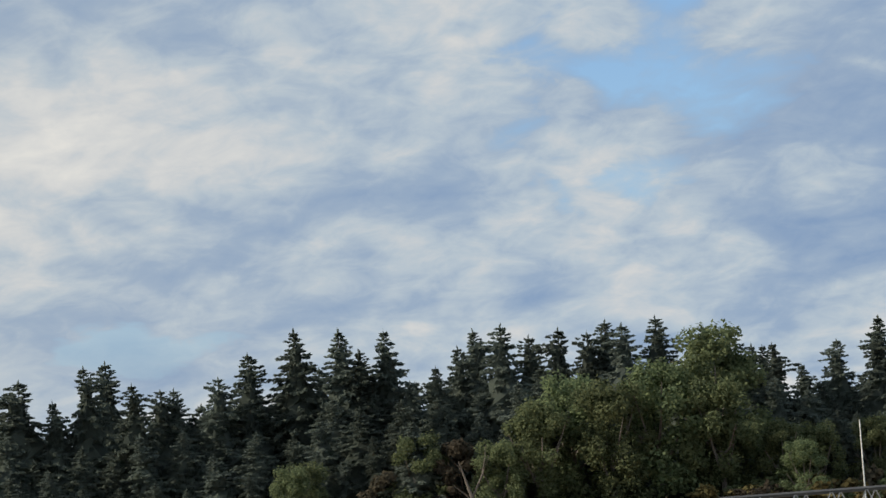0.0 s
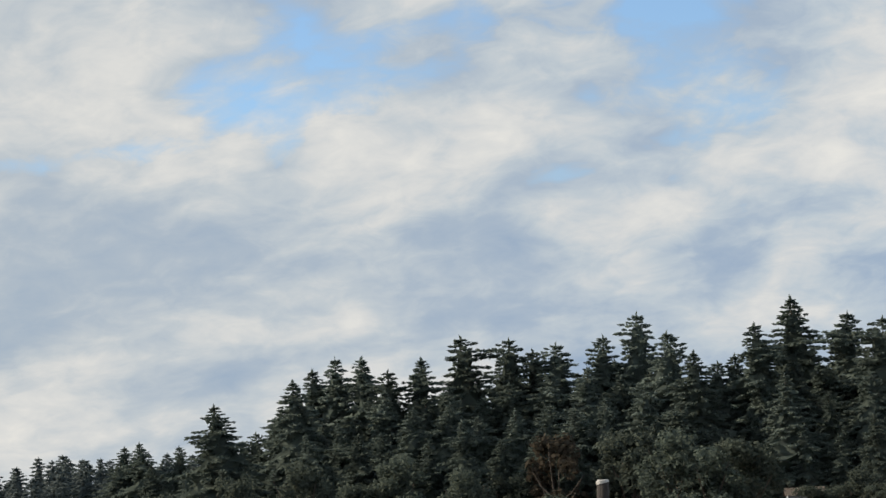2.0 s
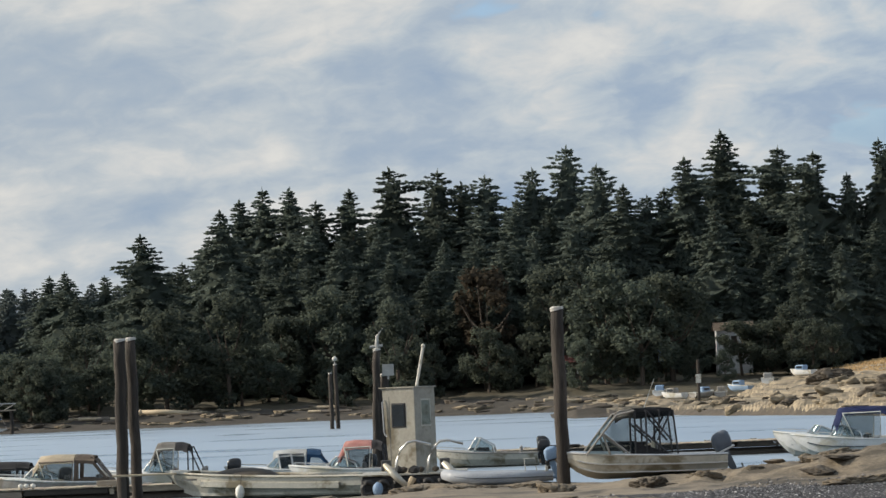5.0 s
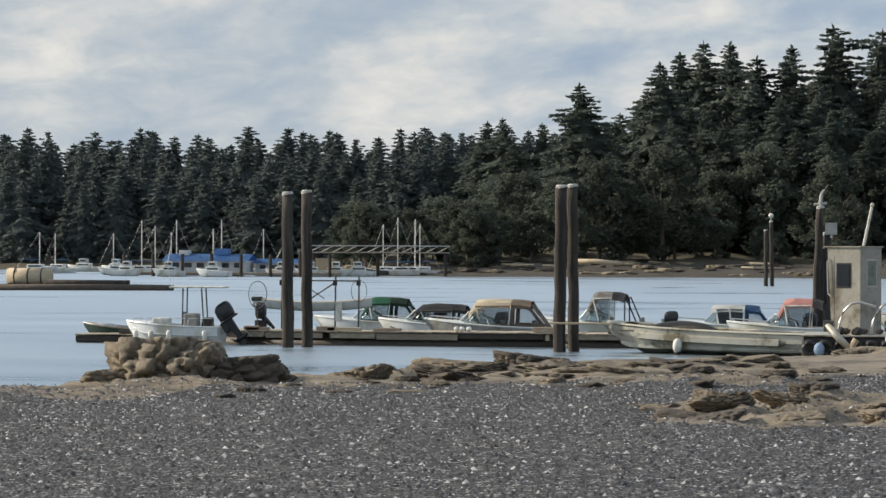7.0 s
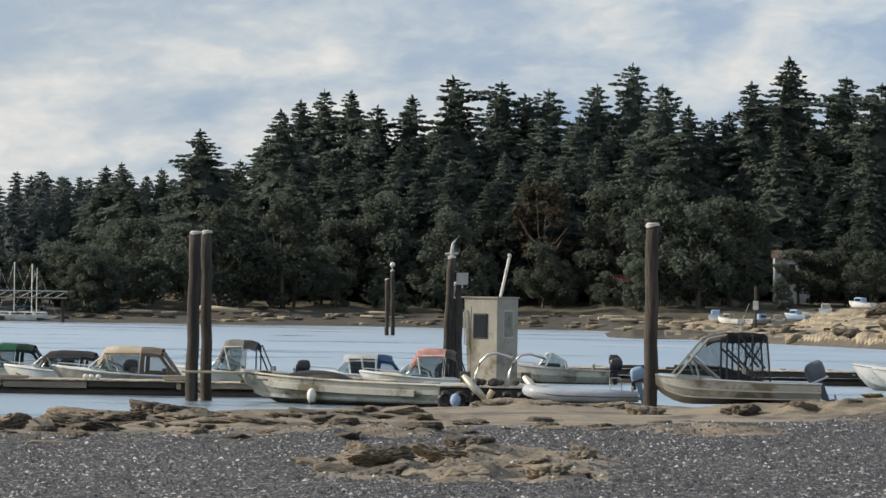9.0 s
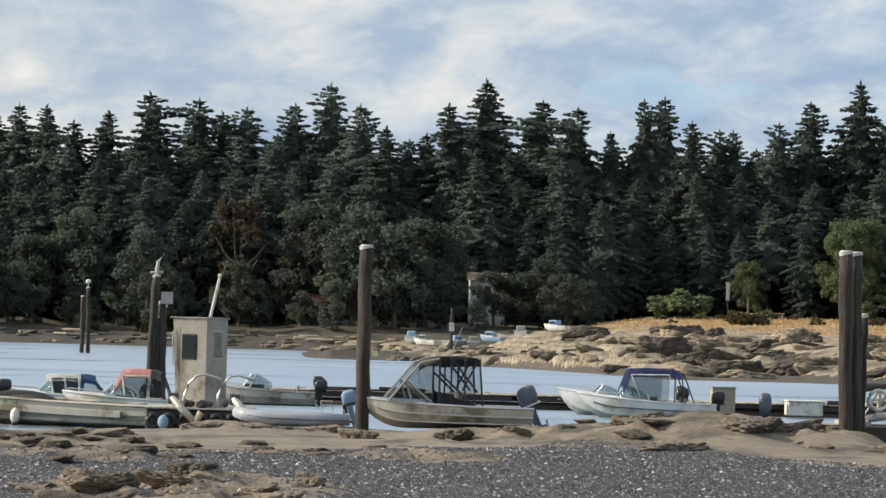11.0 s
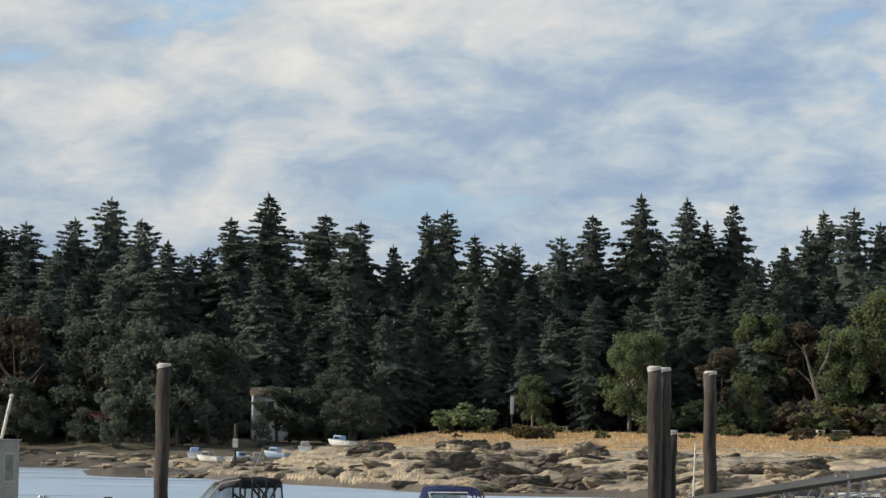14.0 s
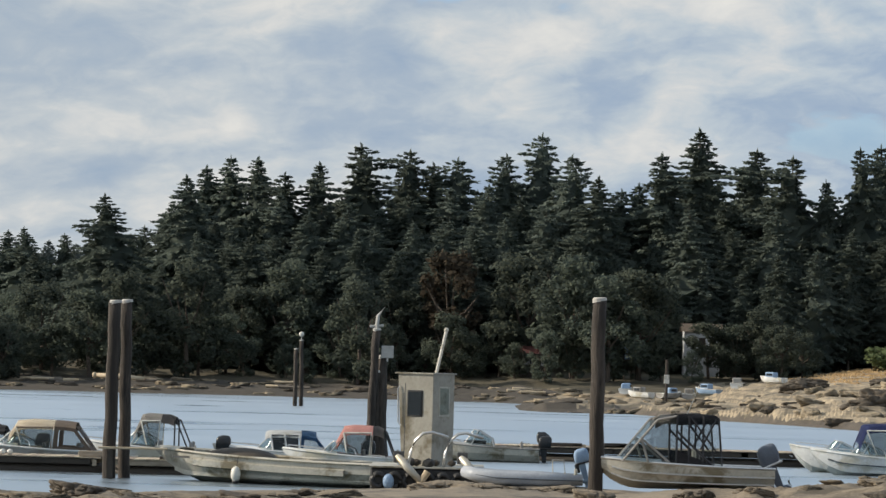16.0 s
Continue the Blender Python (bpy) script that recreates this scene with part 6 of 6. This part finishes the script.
centre_console()
black_motor = thing("work_motor", "black outboard motor stored upright on the dock", "outboard motor", (-24.95, 107.9, 0.53))
part("stand", boxed(-0.2, 0.2, -0.15, 0.15, 0, 0.35, bevel=0.02), BLACK, black_motor)
part("cowling", stack([(0, 0.15, 0.13, 0.4), (0, 0.2, 0.18, 0.55), (0, 0.2, 0.18, 0.85), (-0.03, 0.13, 0.1, 1.0)]), COWL, black_motor, smooth=True)
part("leg", rodded([(0.05, 0, 0.5), (0.35, 0, 0.2), (0.5, 0, 0.05)], [0.11, 0.08, 0.05], 7), COWL, black_motor)
net = thing("landing_net", "tall landing net with a wire hoop standing in the stern", "net", (-25.0, 107.6, 0.75))
part("hoop", rodded([(0.36 * math.sin(a) * (1 - 0.25 * (a / 3.14 - 1) ** 2), 0, 1.05 - 0.5 * math.cos(a)) for a in np.linspace(0, 6.283, 25)], 0.016, 6), DARKRAIL, net)
part("handle", rodded([(0, 0, -0.2), (0, 0, 0.55)], 0.02, 6), DARKRAIL, net)
for k in range(7):
    z = 0.72 + 0.11 * k
    half = 0.33 * math.sin(math.acos(max(-1, min(1, (1.05 - z) / 0.5))))
    part("mesh_cord", rodded([(-half, 0, z), (half, 0.03, z)], 0.004, 4), GREYCLOTH, net)
buoy = thing("mooring_buoy", "small pale mooring buoy floating off the dock", "buoy", (-31.2, 123, 0.05))
part("float", ball(bmesh.new(), (0, 0, 0.1), 0.28, (1.1, 1, 0.8), 2), PALEWOOD, buoy, smooth=True)
part("eye", rodded([(0, 0, 0.3), (0, 0, 0.42)], 0.03, 6), GALV, buoy)
skiff_2 = thing("rowing_boat", "small dark green rowing boat tied to the raft", "boat", (-30.8, 110.2, 0.05), 182, BOATS)
lines_2 = hull_lines(3.0, 1.3, 0.42, 0.62, 0.1)
boat_hull(skiff_2, lines_2, DARKGREEN, GREYHULL, foredeck=0.8)
part("cover", ball(bmesh.new(), (0.7, 0, 0.5), 0.3, (1.6, 1.2, 0.5), 2), TUBE, skiff_2)


def outrigger():
    """A slim white hull slung high behind the dock, with a frame of poles."""
    ob = thing("outrigger_canoe", "slim pale hull with a frame of poles behind the dock", "boat", (-24.0, 112.4, 0.0), 0, BOATS)
    rows = []
    for k in range(15):
        u = -1 + 2 * k / 14
        w = 0.26 * (1 - abs(u) ** 2.5) + 0.02
        z = 1.32 + 0.16 * u * u
        rows.append([(2.3 * u, -w, z + 0.14), (2.3 * u, -w * 0.6, z - 0.12), (2.3 * u, 0, z - 0.2), (2.3 * u, w * 0.6, z - 0.12), (2.3 * u, w, z + 0.14)])
    part("hull", loft(bmesh.new(), rows), GEL, ob, smooth=True)
    part("deck", loft(bmesh.new(), [[r[0], (r[0][0], 0, r[0][2] + 0.03), r[-1]] for r in rows]), PALEWOOD, ob)
    part("stern_box", boxed(-2.35, -1.95, -0.12, 0.12, 1.5, 1.66, bevel=0.02), WETWOOD, ob)
    for x in (-1.15, 0.92, 1.82):
        part("upright", rodded([(x, -0.2, 0.3), (x + 0.02, -0.2, 2.5)], 0.035, 6), DARKRAIL, ob)
        part("clamp", boxed(x - 0.07, x + 0.07, -0.28, -0.12, 2.1, 2.3, bevel=0.01), BLACK, ob)
    part("crossbar", rodded([(-0.2, -0.2, 2.28), (1.9, -0.2, 2.28)], 0.03, 6), DARKRAIL, ob)
    part("brace", rodded([(-0.1, -0.2, 1.55), (0.9, -0.2, 2.2)], 0.03, 6), DARKRAIL, ob)
    part("brace", rodded([(-0.4, -0.2, 2.2), (0.5, -0.2, 1.6)], 0.02, 6), DARKRAIL, ob)
    part("net_hoop", rodded([(1.85 + 0.3 * math.cos(a), -0.25, 1.9 + 0.42 * math.sin(a)) for a in np.linspace(0, 6.283, 21)], 0.012, 5), DARKRAIL, ob)
    part("fin", boxed(0.95, 1.2, -0.3, -0.25, 0.75, 1.5, bevel=0.02), FENDER, ob)
    part("cradle", boxed(-1.2, 1.9, -0.4, 0.4, -0.1, 0.32, bevel=0.02), WETWOOD, ob)


outrigger()
for k, (x, z) in enumerate(((-17.05, 0.6), (-16.85, 0.6), (-16.6, 0.6))):
    f = thing("fender", "small white round fender lying on the dock", "fender", (x - 0.6, 107.55, z), group="white fenders on the dock")
    part("body", ball(bmesh.new(), (0, 0, 0.02), 0.1), FENDER, f, smooth=True)
float_ball = thing("orange_buoy", "bright orange round buoy floating by the dock", "buoy", (32.6, 118.9, 0.15))
part("body", ball(bmesh.new(), (0, 0, 0.05), 0.3), ORANGE, float_ball, smooth=True)
part("eye", rodded([(0, 0, 0.33), (0, 0, 0.45)], 0.04, 6), ORANGE, float_ball)
tarp = thing("tarp_heap", "blue and red tarpaulin heap on the low dock", "tarpaulin", (34.3, 119.9, 0.48))
part("fold", ball(bmesh.new(), (0, 0, 0.15), 0.36, (1.3, 0.8, 0.5), 2), NAVYCLOTH, tarp)
part("fold", ball(bmesh.new(), (0.3, -0.05, 0.26), 0.13, (1, 0.9, 0.8), 2), REDCLOTH, tarp)
for x, y, m, lb in ((1.35, 133.9, COWL, "black outboard motor standing on the log dock"), (17.1, 132.8, COWL, "black outboard motor standing on the log dock")):
    mot = thing("stored_motor", lb, "outboard motor", (x, y + 0.9, 0.6))
    part("cowling", stack([(0, 0.22, 0.14, 0.12), (0.02, 0.3, 0.2, 0.22), (-0.02, 0.28, 0.2, 0.45), (-0.08, 0.16, 0.12, 0.6)]), m, mot, smooth=True)
    part("stand", boxed(-0.2, 0.25, -0.15, 0.15, 0, 0.25, bevel=0.02), BLACK, mot)
crate = thing("wooden_crate", "grey plywood box standing on the dock", "box", (18.6, 131.9, 0.5))
part("body", boxed(-0.5, 0.5, -0.35, 0.35, -0.4, 0.7, bevel=0.02), PLANK, crate)
part("lid", boxed(-0.53, 0.53, -0.4, 0.4, 0.7, 0.76, bevel=0.01), GREYHULL, crate)
tote = thing("fish_tote", "white plastic fish tote beside the dock", "box", (22.1, 131.8, 0.1))
part("body", boxed(-0.75, 0.75, -0.5, 0.5, 0, 0.6, bevel=0.04), FENDER, tote)
part("rim", boxed(-0.8, 0.8, -0.55, 0.55, 0.6, 0.67, bevel=0.02), FENDER, tote)
cover = thing("covered_motor", "outboard under a grey-blue cover beside the dock", "outboard motor", (20.4, 131.6, 0.0))
part("cover", stack([(0, 0.2, 0.18, 0.1), (0, 0.26, 0.22, 0.4), (0, 0.27, 0.22, 0.8), (0, 0.2, 0.15, 1.0), (0, 0.08, 0.06, 1.05)]), GREYCOWL, cover, smooth=True)
part("leg", boxed(-0.1, 0.1, -0.1, 0.1, -0.4, 0.2), BLACK, cover)
for x, top in ((25.6, 1.0), (26.7, 0.95), (27.8, 1.1)):
    post = thing("dock_post", "short pale post on the dock", "post", (x, 133.0, 0.3), group="short posts on the dock")
    part("shaft", rodded([(0, 0, 0), (rng.uniform(-0.1, 0.3), 0, top)], 0.09, 7), PALEWOOD, post)
    part("cap", boxed(-0.1, 0.35, -0.1, 0.1, top, top + 0.06), GALV, post)
for x, y, z0, high in ((21.3, 110, 0, 4.0), (39.6, 121.6, 0.4, 3.2), (53.9, 128, 0, 9.1)):
    pole = thing("white_pole", "thin white mast standing among the boats", "mast", (x, y, z0))
    part("pole", rodded([(0, 0, 0), (0.12, 0, high - z0)], [0.05, 0.03], 7), FENDER, pole)
    part("foot", boxed(-0.15, 0.15, -0.15, 0.15, -0.6, 0.1, bevel=0.02), GALV, pole)

# ---- far side ----
drift = thing("driftwood_log", "long bleached driftwood log on the far shore", "log", (-46.2, 363.5, 1.35), -14)
part("trunk", rodded([(0, 0, 0.55), (3, 0, 0.5), (6.2, 0, 0.3)], [0.26, 0.3, 0.22], 9), PALEWOOD, drift, smooth=True)
part("root", ball(bmesh.new(), (0, 0, 0.55), 0.42, (0.7, 1, 1), 1), PALEWOOD, drift)
for n in range(16):
    x = rng.uniform(-70, 14)
    lg = thing("driftwood_log", "grey drift log lying on the far shore", "log", (x, float(far_shore(x)) + rng.uniform(7, 14), 0), rng.uniform(-20, 20), group="drift logs on the far shore")
    lg.location.z = gz(lg.location.x, lg.location.y)
    part("trunk", rodded([(0, 0, 0.2), (rng.uniform(1.5, 4), 0, 0.22)], [0.2, 0.14], 8), PALEWOOD if n % 2 else PALE_BARK, lg)
raft = thing("log_raft", "long raft of brown logs floating in the channel", "raft", (-76.5, 230, 0), 20)
for k in range(4):
    part("log", rodded([(0, 0.7 * k, 0.1), (8, 0.7 * k, 0.16), (15.6 - 0.5 * k, 0.7 * k, 0.1)], 0.34, 9), BARK, raft, smooth=True)
part("log", rodded([(5.5, 1.0, 0.55), (12.2, 1.0, 0.5)], 0.3, 9), PILE, raft, smooth=True)
tank = thing("float_drum", "yellow-brown timber drum resting on the raft", "drum", (-79.3, 253, 0.0), 0)
part("drum", rodded([(-1.9, 0, 0.85), (1.9, 0, 0.85)], 0.75, 14), PALEWOOD, tank, smooth=True)
for x in (-1.2, 0, 1.2):
    part("hoop", rodded([(x - 0.06, 0, 0.85), (x + 0.06, 0, 0.85)], 0.79, 14), PILE, tank)
part("base", boxed(-2.4, 9, -1.2, 1.2, -0.2, 0.22, bevel=0.03), WETWOOD, tank)


def sailboat(x, y, L, mast, hull, label):
    ob = thing("sailing_boat", label, "boat", (x, y, 0), rng.choice((170, 188, 8, -10)), group="boats at the far marina")
    lines = hull_lines(L, L * 0.32, 0.6, 0.9, 0.15)
    boat_hull(ob, lines, hull, GEL, foredeck=0.3)
    part("cabin", boxed(-L * 0.22, L * 0.2, -L * 0.1, L * 0.1, 0.6, 1.15, bevel=0.08), GEL, ob)
    part("cabin_window", boxed(-L * 0.18, L * 0.14, -L * 0.1 - 0.012, -L * 0.1, 0.82, 1.0), SMOKE, ob)
    part("cabin_window", boxed(-L * 0.18, L * 0.14, L * 0.1, L * 0.1 + 0.012, 0.82, 1.0), SMOKE, ob)
    if mast:
        part("mast", rodded([(L * 0.08, 0, 1.1), (L * 0.08, 0, mast)], 0.07, 6), FENDER, ob)
        part("boom", rodded([(L * 0.08, 0, 1.7), (-L * 0.35, 0, 1.75)], 0.06, 6), BLUECLOTH, ob)
        part("stay", rodded([(L * 0.08, 0, mast), (L * 0.48, 0, 0.95)], 0.012, 4), GALV, ob)
        part("stay", rodded([(L * 0.08, 0, mast), (-L * 0.48, 0, 0.7)], 0.012, 4), GALV, ob)
    else:
        part("wheelhouse", boxed(-L * 0.1, L * 0.12, -L * 0.09, L * 0.09, 1.15, 1.75, bevel=0.06), GEL, ob)
        part("wheelhouse_window", boxed(-L * 0.08, L * 0.1, -L * 0.09 - 0.012, L * 0.09 + 0.012, 1.35, 1.6), SMOKE, ob)
    return ob


WHITE_SAIL, WHITE_MOTOR = "white sailing boat with a bare mast at the far marina", "white motor cruiser moored at the far marina"
for x, y, L, mast in ((-115.5, 371, 5.2, 5.2), (-113.6, 374, 4.6, 5.1), (-100.5, 355, 4.5, 5.0), (-98.0, 356, 4.6, 6.6), (-96.6, 357, 4.4, 5.9), (-94.6, 357, 4.4, 5.2), (-92.4, 354, 4.5, 6.6), (-89.6, 358, 4.5, 5.6),
                      (-86.4, 352, 4.5, 6.6), (-82.2, 356, 4.5, 5.6), (-79.6, 356, 4.2, 5.4), (-68.0, 358, 4.5, 6.2), (-66.2, 358, 4.6, 7.0), (-65.0, 359, 4.4, 6.8), (-63.9, 360, 4.3, 6.3)):
    sailboat(x, y, L, mast, GEL if rng.random() < 0.7 else NAVYHULL, WHITE_SAIL)
for x, y, L in ((-111, 392, 4.4), (-117.5, 399, 5.0), (-95.8, 343, 4.0), (-90, 340, 3.8), (-84.5, 339, 4.2), (-78, 346, 4.0), (-72.5, 350, 4.0), (-70.2, 352, 4.2), (-75, 348, 3.8)):
    sailboat(x, y, L, 0, GEL, WHITE_MOTOR)
pontoon = thing("marina_dock", "long low marina dock with dark piles", "dock", (-97, 345, 0))
part("deck", boxed(0, 26, -1, 1, 0.15, 0.45, bevel=0.02), PLANK, pontoon)
for k in range(8):
    part("pile", rodded([(0.6 + 3.5 * k, -1.2, -1), (0.6 + 3.5 * k, -1.2, 2.6)], 0.2, 8), PILE, pontoon)
clubhouse = thing("float_house", "long white float building with a blue metal roof", "building", (-92.2, 349, 0.45))
part("wall", boxed(0, 9.6, -2, 2, 0, 1.35, bevel=0.02), SHED, clubhouse)
bm = bmesh.new()
loft(bm, [[(-0.4, -2.5, 1.3), (-0.4, 0, 2.15), (-0.4, 2.5, 1.3)], [(10, -2.5, 1.3), (10, 0, 2.15), (10, 2.5, 1.3)]])
part("roof", thick(bm, 0.06), BLUEROOF, clubhouse)
part("cupola", boxed(5.5, 7.2, -0.6, 0.6, 1.95, 2.75, bevel=0.05), BLUEROOF, clubhouse)
part("cupola", boxed(1.2, 2.4, -0.6, 0.6, 1.95, 2.55, bevel=0.05), SHED, clubhouse)
for k in range(6):
    part("window", boxed(0.7 + 1.5 * k, 1.6 + 1.5 * k, -2.02, -1.99, 0.55, 1.1), SMOKE, clubhouse)
annex = thing("float_shed", "small white float shed with a blue roof", "building", (-82, 351, 0.45))
part("wall", boxed(0, 6.0, -1.5, 1.5, 0, 1.1, bevel=0.02), SHED, annex)
bm = bmesh.new()
loft(bm, [[(-0.3, -1.9, 1.06), (-0.3, 0, 1.6), (-0.3, 1.9, 1.06)], [(6.3, -1.9, 1.06), (6.3, 0, 1.6), (6.3, 1.9, 1.06)]])
part("roof", thick(bm, 0.05), BLUEROOF, annex)
for k in range(4):
    part("window", boxed(0.5 + 1.4 * k, 1.2 + 1.4 * k, -1.52, -1.49, 0.4, 0.85), SMOKE, annex)
bridge = thing("marina_footbridge", "grey trussed footbridge from the marina to the headland", "bridge", (-76, 352, 0), 8)
part("deck", boxed(0, 16.5, -0.7, 0.7, 2.75, 2.9), PLANK, bridge)
for y in (-0.7, 0.7):
    part("top_rail", boxed(0, 16.5, y - 0.06, y + 0.06, 3.55, 3.68), GALV, bridge)
    for k in range(12):
        part("rail_bar", rodded([(1.38 * k, y, 2.9), (1.38 * (k + 1), y, 3.6)], 0.045, 4), GALV, bridge)
for x in (0.4, 8, 16):
    part("pier_post", rodded([(x, 0, -1), (x, 0, 2.75)], 0.22, 8), PILE, bridge)

# small boats drawn up behind the rocky spit
for k, (x, m) in enumerate(((15.8, GEL), (17.2, GEL), (20.6, GREYHULL), (22.8, GREYHULL), (25.0, BLUETARP), (28.3, GEL), (32.2, GEL))):
    y = 352 + rng.uniform(-2, 3)
    b = thing("small_boat", "small boat drawn up on the far beach" if m is not GEL else "small white boat drawn up on the far beach", "boat", (x, y, max(0.3, gz(x, y)) + 0.15), rng.choice((40, 140, 220, 80)), group="small boats on the far beach")
    b.location.z += 0.12
    boat_hull(b, hull_lines(3.3, 1.4, 0.55, 0.75, 0.1), m, GEL, foredeck=0.5)
    part("cuddy", boxed(-0.5, 0.7, -0.5, 0.5, 0.5, 1.2, bevel=0.12), GREYHULL if k % 2 else BLUETARP, b)
    part("window", boxed(-0.3, 0.5, -0.52, 0.52, 0.78, 1.05), SMOKE, b)
mark = thing("daymark_post", "dark post with a white daymark on the far beach", "post", (20.0, 348, 0.4))
part("post", rodded([(0, 0, -0.5), (0, 0, 5.0)], 0.16, 8), PILE, mark)
part("daymark", boxed(-0.3, 0.3, -0.22, -0.17, 2.3, 3.3, bevel=0.02), FENDER, mark)
park_sign = thing("park_sign", "narrow pale sign board on a post by the grass", "sign", (57.3, 386, gz(57.3, 386)))
part("post", rodded([(0, 0, -0.3), (0, 0, 4.6)], 0.07, 6), PILE, park_sign)
part("board", boxed(-0.22, 0.22, -0.1, -0.04, 2.4, 4.7, bevel=0.02), GALV, park_sign)
for x, y, lb in ((63.0, 384, "pale picnic table on the grass"), (99.5, 384, "pale picnic table on the grass"), (96.6, 383, "small white chair on the grass")):
    tb = thing("picnic_table" if "table" in lb else "garden_chair", lb, "table" if "table" in lb else "chair", (x, y, gz(x, y)))
    long = 1.2 if "table" in lb else 0.5
    part("top", boxed(-long, long, -0.4, 0.4, 0.75, 0.83, bevel=0.01), PALEWOOD if x < 70 else GEL, tb)
    for s in (-0.8, 0.8):
        part("leg", boxed(s * long - 0.08, s * long + 0.08, -0.35, 0.35, -0.1, 0.75), PALEWOOD, tb)
    for y2 in (-0.8, 0.7):
        part("bench", boxed(-long, long, y2, y2 + 0.3, 0.42, 0.48, bevel=0.01), PALEWOOD, tb)
rock(58.6, 380, 2.2, SHELF, 0.0, "pale flat-topped boulder at the edge of the grass", SLABS, (1.1, 0.8, 0.8))
bm = bmesh.new()
lean_tree = thing("bare_tree", "leaning bare grey tree at the edge of the grass", "tree", (99.0, 391, gz(99, 391) - 0.2))
rod(bm, [(0.9, 0, 0), (-0.4, 0, 4), (-1.6, 0, 8), (-2.8, 0, 12)], [0.42, 0.33, 0.22, 0.06], 8)
for a, b, r in (((-1.3, 0, 7), (1.4, 0, 12.5), 0.16), ((-0.9, 0, 5.8), (-3.6, 0.4, 8.8), 0.12), ((-0.2, 0, 3.4), (-2.6, -0.5, 5.0), 0.09), ((0.3, 0, 10.2), (1.2, 0.6, 14.0), 0.07), ((-2.2, 0, 10), (-4.0, 0, 12.4), 0.06)):
    rod(bm, [a, Vector(a).lerp(Vector(b), 0.5) + Vector((0.2, 0, 0.2)), b], [r, r * 0.7, r * 0.3], 6)
part("trunk", bm, PALE_BARK, lean_tree)


def cottage(label, x, y, base, w, d, high, wall, roof):
    """A small house half hidden by the trees: walls, gabled roof, windows, door."""
    ob = thing("cottage", label, "house", (x, y, base))
    part("wall", boxed(-w / 2, w / 2, 0, d, -3.0, high), wall, ob)
    bm = loft(bmesh.new(), [[(-w / 2 - 0.4, -0.4, high - 0.1), (-w / 2 - 0.4, d / 2, high + d * 0.28), (-w / 2 - 0.4, d + 0.4, high - 0.1)], [(w / 2 + 0.4, -0.4, high - 0.1), (w / 2 + 0.4, d / 2, high + d * 0.28), (w / 2 + 0.4, d + 0.4, high - 0.1)]])
    part("roof", thick(bm, 0.12), roof, ob)
    for k in (-0.3, 0.3):
        win = part("window", boxed(k * w - 0.55, k * w + 0.55, -0.05, -0.002, high * 0.35, high * 0.8, bevel=0.02), GEL, ob)
        part("pane", boxed(k * w - 0.45, k * w + 0.45, -0.065, -0.052, high * 0.40, high * 0.76), SMOKE, win)
    part("door", boxed(-0.4, 0.4, -0.04, -0.002, 0.05, high * 0.75, bevel=0.01), PILE, ob)


cottage("white cottage half hidden among the shore trees", 27.6, 398, 6.0, 4.6, 3.5, 3.4, SHED, BROWNCLOTH)
cottage("small dark cabin with a red roof under the trees", 6.2, 387, 3.6, 3.6, 3.0, 2.4, WETWOOD, MAROON)
sheeting = thing("blue_tarpaulin", "pale blue tarpaulin hung between posts under the trees", "tarpaulin", (17.8, 386, gz(17.8, 386)))
part("sheet", loft(bmesh.new(), [[(-0.7, 0.05 * math.sin(k), 2.6 + 0.4 * k), (0.0, 0.18 * math.cos(k * 1.7), 2.5 + 0.4 * k), (0.7, -0.05, 2.6 + 0.4 * k)] for k in range(5)]), BLUETARP, sheeting)
for x in (-0.75, 0.75):
    part("post", rodded([(x, 0, -0.4), (x, 0, 4.4)], 0.06, 6), PILE, sheeting)
